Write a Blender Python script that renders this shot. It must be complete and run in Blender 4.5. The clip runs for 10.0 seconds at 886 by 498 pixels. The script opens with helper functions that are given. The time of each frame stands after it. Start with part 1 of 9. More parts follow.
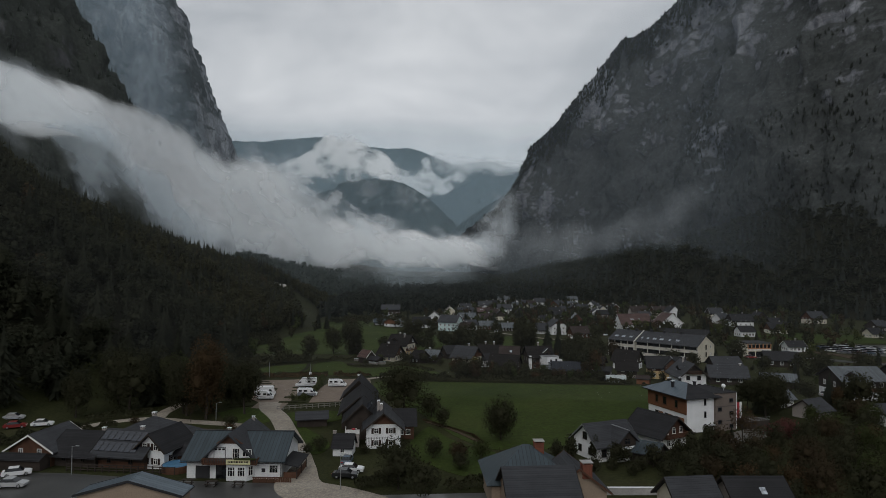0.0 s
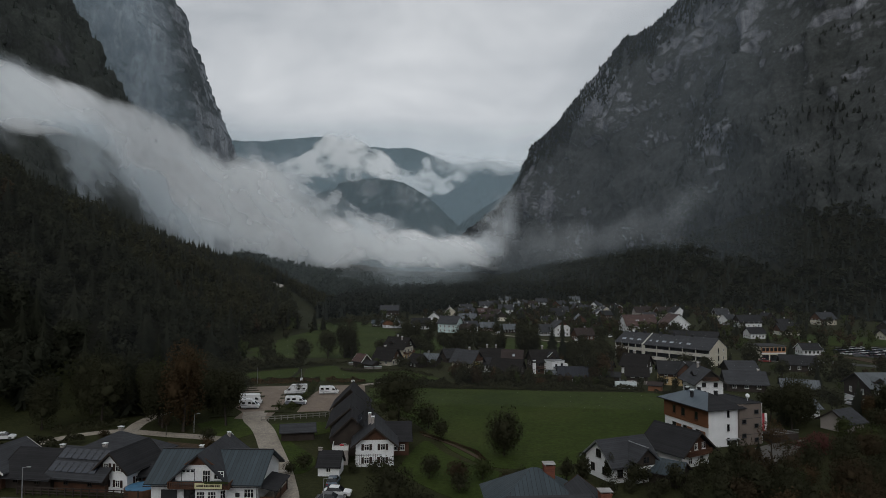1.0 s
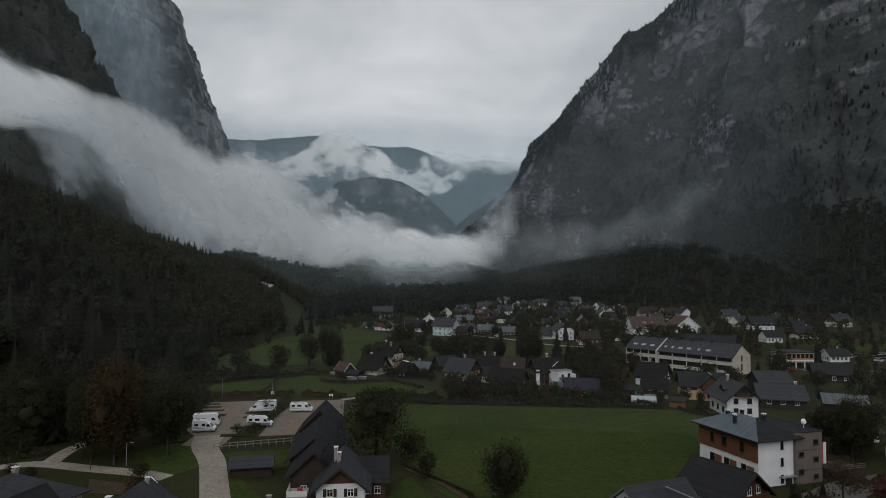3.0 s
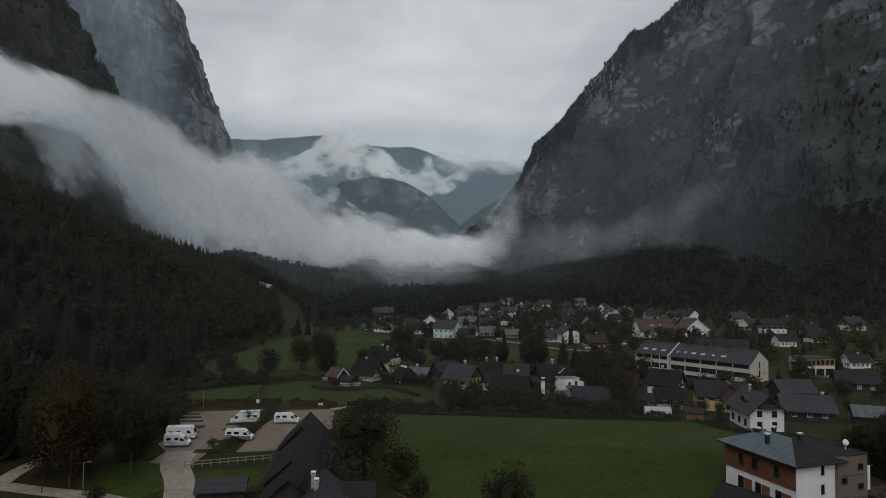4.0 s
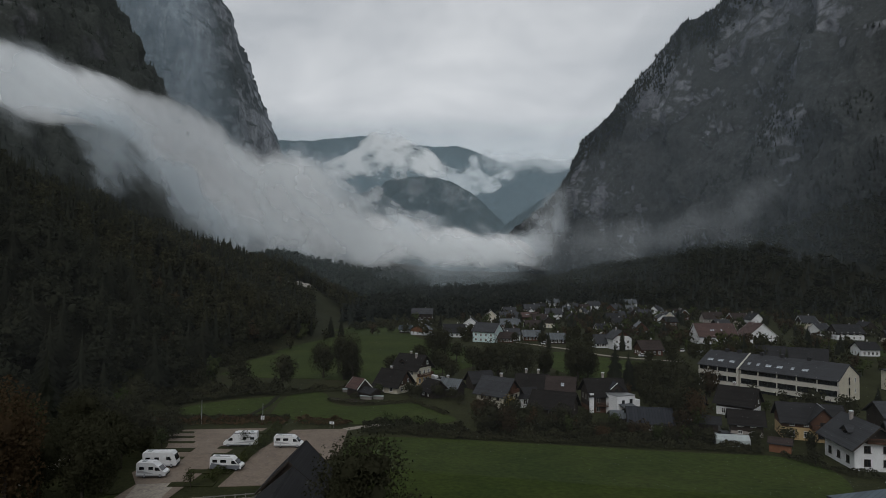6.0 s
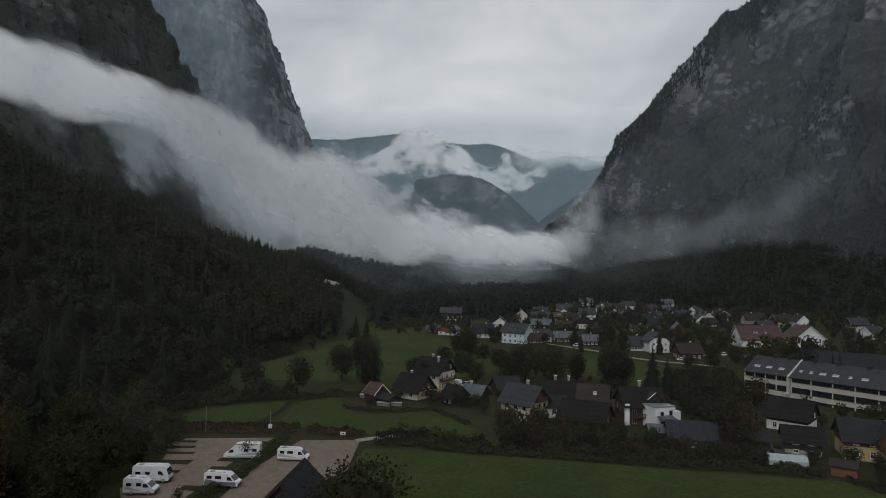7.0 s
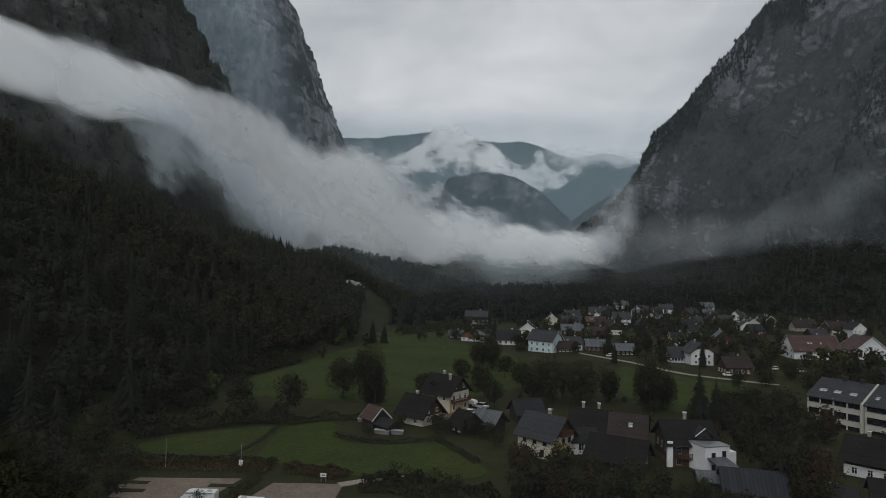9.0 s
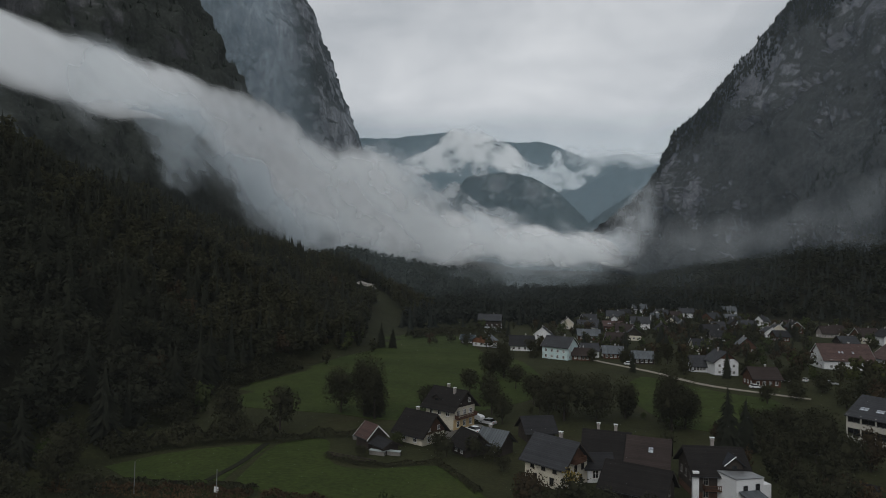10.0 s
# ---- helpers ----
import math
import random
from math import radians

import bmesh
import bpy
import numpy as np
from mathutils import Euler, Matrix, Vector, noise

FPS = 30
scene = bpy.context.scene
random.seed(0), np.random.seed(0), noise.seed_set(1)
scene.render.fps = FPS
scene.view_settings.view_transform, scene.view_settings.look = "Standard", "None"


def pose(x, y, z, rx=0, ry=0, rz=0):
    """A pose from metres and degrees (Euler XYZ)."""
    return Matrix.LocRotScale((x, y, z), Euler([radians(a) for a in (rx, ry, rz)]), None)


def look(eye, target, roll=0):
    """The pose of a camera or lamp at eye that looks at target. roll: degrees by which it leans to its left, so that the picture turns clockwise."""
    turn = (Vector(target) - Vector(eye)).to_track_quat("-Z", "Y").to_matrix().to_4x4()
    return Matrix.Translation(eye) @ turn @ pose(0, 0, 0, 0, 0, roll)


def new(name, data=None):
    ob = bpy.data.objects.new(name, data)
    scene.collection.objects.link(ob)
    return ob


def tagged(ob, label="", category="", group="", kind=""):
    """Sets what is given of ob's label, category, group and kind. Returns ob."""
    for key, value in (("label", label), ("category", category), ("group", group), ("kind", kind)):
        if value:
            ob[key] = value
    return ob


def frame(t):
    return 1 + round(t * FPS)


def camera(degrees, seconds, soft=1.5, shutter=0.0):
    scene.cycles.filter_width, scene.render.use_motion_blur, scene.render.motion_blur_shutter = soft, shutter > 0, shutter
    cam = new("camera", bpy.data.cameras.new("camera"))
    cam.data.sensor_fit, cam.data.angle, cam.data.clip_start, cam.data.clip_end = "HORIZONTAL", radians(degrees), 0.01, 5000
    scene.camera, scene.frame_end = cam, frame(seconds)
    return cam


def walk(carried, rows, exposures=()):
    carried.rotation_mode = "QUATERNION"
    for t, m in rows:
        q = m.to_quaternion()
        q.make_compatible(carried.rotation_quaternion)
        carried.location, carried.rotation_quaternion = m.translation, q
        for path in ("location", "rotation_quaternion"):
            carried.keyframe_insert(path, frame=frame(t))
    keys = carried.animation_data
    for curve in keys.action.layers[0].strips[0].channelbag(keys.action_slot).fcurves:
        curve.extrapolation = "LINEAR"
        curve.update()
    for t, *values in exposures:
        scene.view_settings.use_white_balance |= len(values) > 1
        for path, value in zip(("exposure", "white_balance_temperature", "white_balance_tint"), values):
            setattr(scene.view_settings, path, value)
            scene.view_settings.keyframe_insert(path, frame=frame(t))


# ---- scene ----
cam = camera(69.5, 10.0, soft=0.8)
PATH = [
    (0, (2.15, 2.75, 34.57), (-2.83, 42.41, 36.03), 0.3),
    (0.5, (1.67, 8.80, 34.53), (-3.37, 48.46, 35.99), 0.2),
    (1, (1.17, 14.88, 34.45), (-3.85, 54.52, 35.91), 0.3),
    (1.5, (0.76, 20.98, 34.35), (-4.22, 60.64, 35.81), 0.3),
    (2, (0.42, 27.09, 34.25), (-4.52, 66.77, 35.69), 0.3),
    (2.5, (0.23, 33.27, 34.18), (-4.69, 72.95, 35.62), 0.3),
    (4, (-0.26, 51.74, 34.04), (-5.40, 91.38, 35.52), 0.5),
    (4.5, (-0.18, 57.70, 34.02), (-5.68, 97.28, 35.50), 0.6),
    (5, (-0.08, 63.55, 34.00), (-6.26, 103.05, 35.44), 0.6),
    (5.5, (0.05, 69.29, 33.94), (-6.97, 108.65, 35.40), 0.6),
    (7, (0.31, 86.71, 34.05), (-9.67, 125.41, 35.35), 0.8),
    (7.5, (0.24, 92.55, 34.31), (-10.48, 131.07, 35.59), 0.9),
    (8, (0.06, 98.34, 34.78), (-11.02, 136.76, 36.04), 1.0),
    (8.5, (-0.07, 104.06, 35.36), (-11.53, 142.36, 36.56), 1.0),
    (9, (-0.36, 109.92, 35.91), (-12.32, 148.08, 37.09), 1.1),
    (9.5, (-0.70, 115.94, 36.59), (-13.16, 153.94, 37.73), 1.2),
    (10, (-1.01, 122.05, 37.09), (-13.99, 159.87, 38.27), 1.4),
]
walk(cam, [(t, look(eye, target, roll)) for t, eye, target, roll in PATH])

# ---------------------------------------------------------------- world and sun
world = bpy.data.worlds.new("overcast_sky")
scene.world = world
world.use_nodes = True
wn, wl = world.node_tree.nodes, world.node_tree.links
wn.clear()
w_out = wn.new("ShaderNodeOutputWorld")
w_bg = wn.new("ShaderNodeBackground")
w_sky = wn.new("ShaderNodeTexSky")
w_sky.sky_type, w_sky.sun_disc = "NISHITA", False
w_sky.sun_elevation, w_sky.sun_rotation = radians(40), radians(186)
w_dim = wn.new("ShaderNodeVectorMath")
w_dim.operation = "SCALE"
w_dim.inputs["Scale"].default_value = 0.10
w_tc = wn.new("ShaderNodeTexCoord")
w_map = wn.new("ShaderNodeMapping")
w_map.inputs["Scale"].default_value = (1.0, 1.0, 2.2)
w_noise = wn.new("ShaderNodeTexNoise")
w_noise.inputs["Scale"].default_value = 3.6
w_noise.inputs["Detail"].default_value = 7.0
w_noise.inputs["Roughness"].default_value = 0.56
w_noise.inputs["Distortion"].default_value = 0.25
w_ramp = wn.new("ShaderNodeValToRGB")
w_ramp.color_ramp.elements[0].position, w_ramp.color_ramp.elements[1].position = 0.30, 0.72
w_ramp.color_ramp.elements[0].color = (0.32, 0.34, 0.362, 1)
w_ramp.color_ramp.elements[1].color = (0.56, 0.572, 0.585, 1)
w_mix = wn.new("ShaderNodeMix")
w_mix.data_type = "RGBA"
w_mix.inputs["Factor"].default_value = 0.93
wl.new(w_tc.outputs["Generated"], w_map.inputs["Vector"])
wl.new(w_map.outputs["Vector"], w_noise.inputs["Vector"])
wl.new(w_noise.outputs["Fac"], w_ramp.inputs["Fac"])
wl.new(w_sky.outputs["Color"], w_dim.inputs[0])
wl.new(w_dim.outputs["Vector"], w_mix.inputs["A"])
wl.new(w_ramp.outputs["Color"], w_mix.inputs["B"])
wl.new(w_mix.outputs["Result"], w_bg.inputs["Color"])
w_bg.inputs["Strength"].default_value = 1.22
wl.new(w_bg.outputs["Background"], w_out.inputs["Surface"])

sun = new("sun", bpy.data.lights.new("sun", "SUN"))
sun.data.energy, sun.data.angle, sun.data.color = 0.68, radians(40), (1.0, 0.97, 0.93)
sun.matrix_world = look((0, -600, 500), (60, 0, 0))


# ---------------------------------------------------------------- materials
def shader(name, rough=0.8, metal=0.0, spec=0.3):
    m = bpy.data.materials.new(name)
    m.use_nodes = True
    nt = m.node_tree
    b = nt.nodes["Principled BSDF"]
    b.inputs["Roughness"].default_value = rough
    b.inputs["Metallic"].default_value = metal
    b.inputs["Specular IOR Level"].default_value = spec
    return m, nt, b


def node(nt, kind, **values):
    n = nt.nodes.new(kind)
    for k, v in values.items():
        n.inputs[k.replace("_", " ")].default_value = v
    return n


def noise_of(nt, coord, scale, detail=4.0, rough=0.55, stretch=(1, 1, 1)):
    mp = node(nt, "ShaderNodeMapping", Scale=stretch)
    nt.links.new(coord, mp.inputs["Vector"])
    n = node(nt, "ShaderNodeTexNoise", Scale=scale, Detail=detail, Roughness=rough)
    nt.links.new(mp.outputs["Vector"], n.inputs["Vector"])
    return n.outputs["Fac"]


def ramp_of(nt, fac, *stops):
    r = nt.nodes.new("ShaderNodeValToRGB")
    els = r.color_ramp.elements
    while len(els) < len(stops):
        els.new(0.5)
    for e, (p, c) in zip(els, stops):
        e.position, e.color = p, (*c, 1)
    nt.links.new(fac, r.inputs["Fac"])
    return r.outputs["Color"]


def mixed(nt, fac, a, b, blend="MIX"):
    n = nt.nodes.new("ShaderNodeMix")
    n.data_type, n.blend_type = "RGBA", blend
    for key, v in (("Factor", fac), ("A", a), ("B", b)):
        if isinstance(v, (int, float)):
            n.inputs[key].default_value = v
        elif isinstance(v, tuple):
            n.inputs[key].default_value = (*v, 1)
        else:
            nt.links.new(v, n.inputs[key])
    return n.outputs["Result"]


def maths(nt, op, a, b=0.0, clamp=False):
    n = nt.nodes.new("ShaderNodeMath")
    n.operation, n.use_clamp = op, clamp
    for i, v in enumerate((a, b)):
        if isinstance(v, (int, float)):
            n.inputs[i].default_value = v
        else:
            nt.links.new(v, n.inputs[i])
    return n.outputs[0]


def bumped(nt, b, height, strength=0.3, distance=0.05):
    n = node(nt, "ShaderNodeBump", Strength=strength, Distance=distance)
    nt.links.new(height, n.inputs["Height"])
    nt.links.new(n.outputs["Normal"], b.inputs["Normal"])


def coords(nt, kind="Object"):
    return nt.nodes.new("ShaderNodeTexCoord").outputs[kind]


def shade(c, k):
    return tuple(min(1.0, v * k) for v in c)


def two_scale(name, col, big=0.15, fine=4.0, rough=0.8, spec=0.3, spread=0.25, bump=0.25, dist=0.03,
              stretch=(1, 1, 1), tint=None, metal=0.0, per_object=0.0):
    """A surface with broad stains and fine grain round one colour."""
    m, nt, b = shader(name, rough, metal, spec)
    co = coords(nt)
    n1 = noise_of(nt, co, big, 5, 0.6)
    n2 = noise_of(nt, co, fine, 4, 0.6, stretch)
    c = ramp_of(nt, n1, (0.3, shade(tint or col, 1 - spread)), (0.7, shade(col, 1 + spread)))
    c = mixed(nt, 0.55, c, ramp_of(nt, n2, (0.25, (0.55, 0.55, 0.55)), (0.75, (1.0, 1.0, 1.0))), "MULTIPLY")
    c = mixed(nt, 1.0, c, (1.12, 1.12, 1.12), "MULTIPLY")
    if per_object:
        oi = nt.nodes.new("ShaderNodeObjectInfo")
        c = mixed(nt, 1.0, c, ramp_of(nt, oi.outputs["Random"], (0.0, (1 - per_object,) * 3), (1.0, (1.0,) * 3)), "MULTIPLY")
    nt.links.new(c, b.inputs["Base Color"])
    bumped(nt, b, n2, bump, dist)
    return m


def lined(name, col, pitch, axis, rough=0.5, spec=0.4, depth=0.02, spread=0.2, metal=0.0, big=0.25):
    """A surface with regular courses or seams along one axis of the object, and stains."""
    m, nt, b = shader(name, rough, metal, spec)
    co = coords(nt, "UV")
    sep = nt.nodes.new("ShaderNodeSeparateXYZ")
    nt.links.new(co, sep.inputs[0])
    v = maths(nt, "FRACT", maths(nt, "DIVIDE", sep.outputs[axis], pitch))
    line = maths(nt, "LESS_THAN", v, 0.14)
    ob = coords(nt)
    n1 = noise_of(nt, ob, big, 5, 0.62)
    n2 = noise_of(nt, ob, 5.0, 3, 0.6)
    cell = nt.nodes.new("ShaderNodeTexWhiteNoise")
    cell.noise_dimensions = "1D"
    nt.links.new(maths(nt, "FLOOR", maths(nt, "DIVIDE", sep.outputs[axis], pitch)), cell.inputs["W"])
    c = ramp_of(nt, n1, (0.3, shade(col, 1 - spread)), (0.7, shade(col, 1 + spread)))
    c = mixed(nt, 0.35, c, ramp_of(nt, n2, (0.3, (0.6,) * 3), (0.7, (1.0,) * 3)), "MULTIPLY")
    c = mixed(nt, 0.5, c, ramp_of(nt, cell.outputs["Value"], (0, (0.65,) * 3), (1, (1.2,) * 3)), "MULTIPLY")
    c = mixed(nt, maths(nt, "MULTIPLY", line, 0.7), c, shade(col, 0.3))
    nt.links.new(c, b.inputs["Base Color"])
    bumped(nt, b, maths(nt, "SUBTRACT", v, line), 0.5, depth)
    return m


def plaster(name, col):
    return two_scale(name, col, 0.35, 6.0, 0.9, 0.2, 0.10, 0.15, 0.01)


PLASTER_WHITE = plaster("white_plaster", (0.74, 0.75, 0.76))
PLASTER_CREAM = plaster("cream_plaster", (0.58, 0.54, 0.44))
PLASTER_YELLOW = plaster("ochre_plaster", (0.52, 0.38, 0.20))
PLASTER_GREY = plaster("grey_plaster", (0.33, 0.30, 0.28))
PLASTER_BROWN = plaster("brown_grey_panel", (0.155, 0.128, 0.112))
PLASTER_PALE = plaster("pale_turquoise_plaster", (0.55, 0.68, 0.68))
PLASTER_SCHOOL = plaster("pale_cream_render", (0.50, 0.48, 0.43))
PLASTER_TAN = plaster("tan_plaster", (0.30, 0.235, 0.18))
CONCRETE = two_scale("concrete", (0.34, 0.33, 0.32), 0.4, 5, 0.9, 0.2)
WOOD_DARK = two_scale("dark_weathered_wood", (0.040, 0.032, 0.027), 0.5, 3.0, 0.85, 0.2, 0.3, 0.4, 0.03, (6, 6, 0.6))
WOOD_BROWN = two_scale("brown_stained_wood", (0.085, 0.042, 0.026), 0.5, 3.0, 0.75, 0.25, 0.3, 0.4, 0.03, (6, 6, 0.6))
WOOD_ORANGE = two_scale("orange_larch_wood", (0.175, 0.080, 0.042), 0.5, 3.0, 0.7, 0.25, 0.25, 0.4, 0.03, (6, 6, 0.6))
WOOD_GREY = two_scale("silver_grey_wood", (0.19, 0.18, 0.165), 0.5, 3.0, 0.85, 0.2, 0.25, 0.4, 0.03, (6, 6, 0.6))
ROOF_SLATE = lined("dark_grey_tile_roof", (0.042, 0.044, 0.049), 0.36, "Y", 0.7, 0.22)
ROOF_BLACK = lined("near_black_tile_roof", (0.023, 0.023, 0.025), 0.36, "Y", 0.75, 0.18)
ROOF_BLUE = lined("blue_grey_metal_roof", (0.044, 0.060, 0.070), 0.6, "X", 0.6, 0.28, 0.02, 0.12)
ROOF_METAL = lined("standing_seam_metal_roof", (0.10, 0.13, 0.155), 0.6, "X", 0.5, 0.35, 0.03, 0.15, 0.2)
ROOF_NAVY = lined("dark_navy_metal_roof", (0.026, 0.029, 0.036), 0.6, "X", 0.75, 0.2, 0.02, 0.12)
ROOF_UMBER = lined("dark_umber_tile_roof", (0.0175, 0.0155, 0.0148), 0.36, "Y", 0.85, 0.12)
ROOF_BROWN = lined("brown_tile_roof", (0.038, 0.027, 0.024), 0.36, "Y", 0.75, 0.2)
ROOF_RED = lined("red_tile_roof", (0.088, 0.054, 0.048), 0.36, "Y", 0.75, 0.2)
ROOF_GREY = lined("pale_grey_metal_roof", (0.105, 0.118, 0.128), 0.6, "X", 0.55, 0.35, 0.03, 0.2, 0.2)
SOLAR = lined("solar_panel_glass", (0.022, 0.026, 0.036), 1.0, "X", 0.15, 0.6, 0.01)
PAINT_WHITE = two_scale("white_painted_wood", (0.72, 0.72, 0.70), 1.0, 8, 0.6, 0.3, 0.06, 0.1, 0.005)
METAL_WHITE = two_scale("white_sheet_metal", (0.78, 0.79, 0.80), 1.0, 8, 0.4, 0.5, 0.05, 0.05, 0.003)
METAL_DARK = two_scale("dark_sheet_metal", (0.028, 0.028, 0.031), 1.0, 8, 0.65, 0.3, 0.2, 0.1, 0.005)
METAL_GREY = two_scale("galvanised_metal", (0.33, 0.34, 0.35), 1.0, 8, 0.4, 0.5, 0.15, 0.1, 0.005, metal=0.6)
BRICK_RED = lined("red_brick", (0.20, 0.075, 0.05), 0.085, "Y", 0.85, 0.2, 0.01)
SHUTTER_DARK = two_scale("dark_shutter_wood", (0.035, 0.022, 0.018), 2, 6, 0.7, 0.25, 0.2)
RUBBER = two_scale("black_rubber", (0.02, 0.02, 0.02), 2, 12, 0.85, 0.2)
BANNER = two_scale("pale_yellow_banner", (0.62, 0.60, 0.36), 1, 6, 0.8, 0.2, 0.08)
RED_CLOTH = two_scale("red_awning_cloth", (0.36, 0.05, 0.06), 1, 6, 0.85, 0.2, 0.15)
BLUE_COVER = two_scale("blue_pool_cover", (0.06, 0.16, 0.27), 1, 6, 0.6, 0.3, 0.2)
# orange of the band, with the hall's interior glow put into it
ORANGE_GLOW_PAINT = two_scale("orange_glow_paint", (0.38, 0.19, 0.10), 1, 6, 0.7, 0.3, 0.15)
PLASTIC_PALE = two_scale("pale_plastic_sheet", (0.36, 0.40, 0.40), 0.8, 5, 0.45, 0.4, 0.12, 0.2, 0.02)


def glass_dark(name, col=(0.012, 0.014, 0.016), rough=0.06):
    m, nt, b = shader(name, rough, 0.0, 0.5)
    co = coords(nt)
    n = noise_of(nt, co, 1.3, 3, 0.5)
    nt.links.new(ramp_of(nt, n, (0.35, shade(col, 0.5)), (0.7, shade(col, 1.8))), b.inputs["Base Color"])
    return m


GLASS = glass_dark("window_glass")
GLASS_SKY = glass_dark("skylight_glass", (0.30, 0.33, 0.36), 0.1)


def paint(name, col):
    m, nt, b = shader(name, 0.28, 0.0, 0.5)
    n = noise_of(nt, coords(nt), 2.2, 4, 0.6)
    nt.links.new(ramp_of(nt, n, (0.3, shade(col, 0.86)), (0.7, col)), b.inputs["Base Color"])
    return m


CAR_WHITE = paint("white_car_paint", (0.74, 0.75, 0.76))
CAR_GREY = paint("grey_car_paint", (0.16, 0.17, 0.19))
CAR_BLACK = paint("black_car_paint", (0.015, 0.016, 0.018))
CAR_BLUE = paint("blue_grey_car_paint", (0.07, 0.10, 0.135))
CAR_RED = paint("red_car_paint", (0.20, 0.025, 0.025))
CAR_SILVER = paint("silver_car_paint", (0.42, 0.43, 0.44))
LIGHT_LENS = paint("clear_lamp_lens", (0.6, 0.6, 0.58))
LIGHT_RED = paint("red_lamp_lens", (0.35, 0.02, 0.02))


def ground_material(name, a, b_, c_, scale=0.05, fine=1.6, bump=0.6, rough=0.95, dist=0.15, spec=0.1):
    m, nt, b = shader(name, rough, 0.0, spec)
    co = coords(nt)
    n1 = noise_of(nt, co, scale, 6, 0.6)
    n2 = noise_of(nt, co, fine, 5, 0.7)
    n3 = noise_of(nt, co, scale * 5, 4, 0.6)
    c = ramp_of(nt, n1, (0.3, a), (0.55, b_), (0.75, c_))
    c = mixed(nt, 0.5, c, ramp_of(nt, n3, (0.3, (0.6, 0.6, 0.6)), (0.7, (1.1, 1.1, 1.0))), "MULTIPLY")
    c = mixed(nt, 0.8, c, ramp_of(nt, n2, (0.34, (0.55, 0.55, 0.55)), (0.66, (1.2, 1.2, 1.1))), "MULTIPLY")
    nt.links.new(c, b.inputs["Base Color"])
    bumped(nt, b, n2, bump, dist)
    return m


GRASS = ground_material("rough_village_grass", (0.026, 0.029, 0.012), (0.034, 0.037, 0.015), (0.045, 0.041, 0.021))
MEADOW = ground_material("mown_meadow_grass", (0.029, 0.045, 0.010), (0.040, 0.057, 0.013), (0.052, 0.063, 0.018), 0.045, 1.1, 0.8)
FOREST_FLOOR = ground_material("forest_floor", (0.015, 0.016, 0.010), (0.019, 0.019, 0.012), (0.025, 0.022, 0.014), 0.08)
SLOPE_GRASS = ground_material("slope_grass", (0.022, 0.026, 0.012), (0.029, 0.032, 0.014), (0.036, 0.033, 0.018), 0.06)
GRAVEL = ground_material("wet_gravel", (0.168, 0.130, 0.108), (0.208, 0.165, 0.140), (0.252, 0.208, 0.180), 0.12, 3.0, 0.4, 0.8, 0.04, 0.2)
PATH_DIRT = ground_material("pale_path_gravel", (0.26, 0.225, 0.20), (0.32, 0.285, 0.255), (0.37, 0.335, 0.30), 0.15, 3.0, 0.4, 0.85, 0.04, 0.2)
ASPHALT = ground_material("wet_asphalt", (0.050, 0.050, 0.052), (0.064, 0.064, 0.066), (0.080, 0.080, 0.082), 0.12, 5.0, 0.25, 0.35, 0.02, 0.5)
PAVING = ground_material("wet_paving", (0.085, 0.080, 0.078), (0.110, 0.104, 0.102), (0.138, 0.131, 0.128), 0.15, 4.0, 0.25, 0.45, 0.02, 0.4)
SOIL = ground_material("brown_soil", (0.055, 0.04, 0.03), (0.075, 0.055, 0.04), (0.10, 0.07, 0.05), 0.2, 3.0, 0.6)


def foliage(name, a, b_, spread=0.25, grain=1.0):
    """Leaves: varied clump by clump, and slowly from place to place."""
    m = bpy.data.materials.new(name)
    m.use_nodes = True
    nt = m.node_tree
    nt.nodes.clear()
    ge = nt.nodes.new("ShaderNodeNewGeometry")
    a, b_ = shade(a, 2.5), shade(b_, 2.5)
    n = noise_of(nt, coords(nt), 0.035, 4, 0.65)
    n2 = noise_of(nt, coords(nt), 0.30, 4, 0.65)
    n3 = noise_of(nt, coords(nt), 2.2, 5, 0.75)
    c = ramp_of(nt, n, (0.32, a), (0.68, b_))
    c = mixed(nt, 0.6 * grain, c, ramp_of(nt, n2, (0.32, (0.55,) * 3), (0.68, (1.3, 1.28, 1.15))), "MULTIPLY")
    c = mixed(nt, 0.35 * grain, c, ramp_of(nt, n3, (0.32, (0.5,) * 3), (0.68, (1.35, 1.35, 1.25))), "MULTIPLY")
    c = mixed(nt, spread, c, ramp_of(nt, ge.outputs["Random Per Island"], (0, (0.6,) * 3), (1, (1.4, 1.36, 1.2))), "MULTIPLY")
    # light falls on leaves and through them in equal parts
    out, both = nt.nodes.new("ShaderNodeOutputMaterial"), nt.nodes.new("ShaderNodeMixShader")
    both.inputs[0].default_value = 0.5
    for i, kind in enumerate(("ShaderNodeBsdfDiffuse", "ShaderNodeBsdfTranslucent")):
        d = nt.nodes.new(kind)
        nt.links.new(c, d.inputs["Color"])
        nt.links.new(d.outputs[0], both.inputs[1 + i])
    nt.links.new(both.outputs[0], out.inputs["Surface"])
    return m


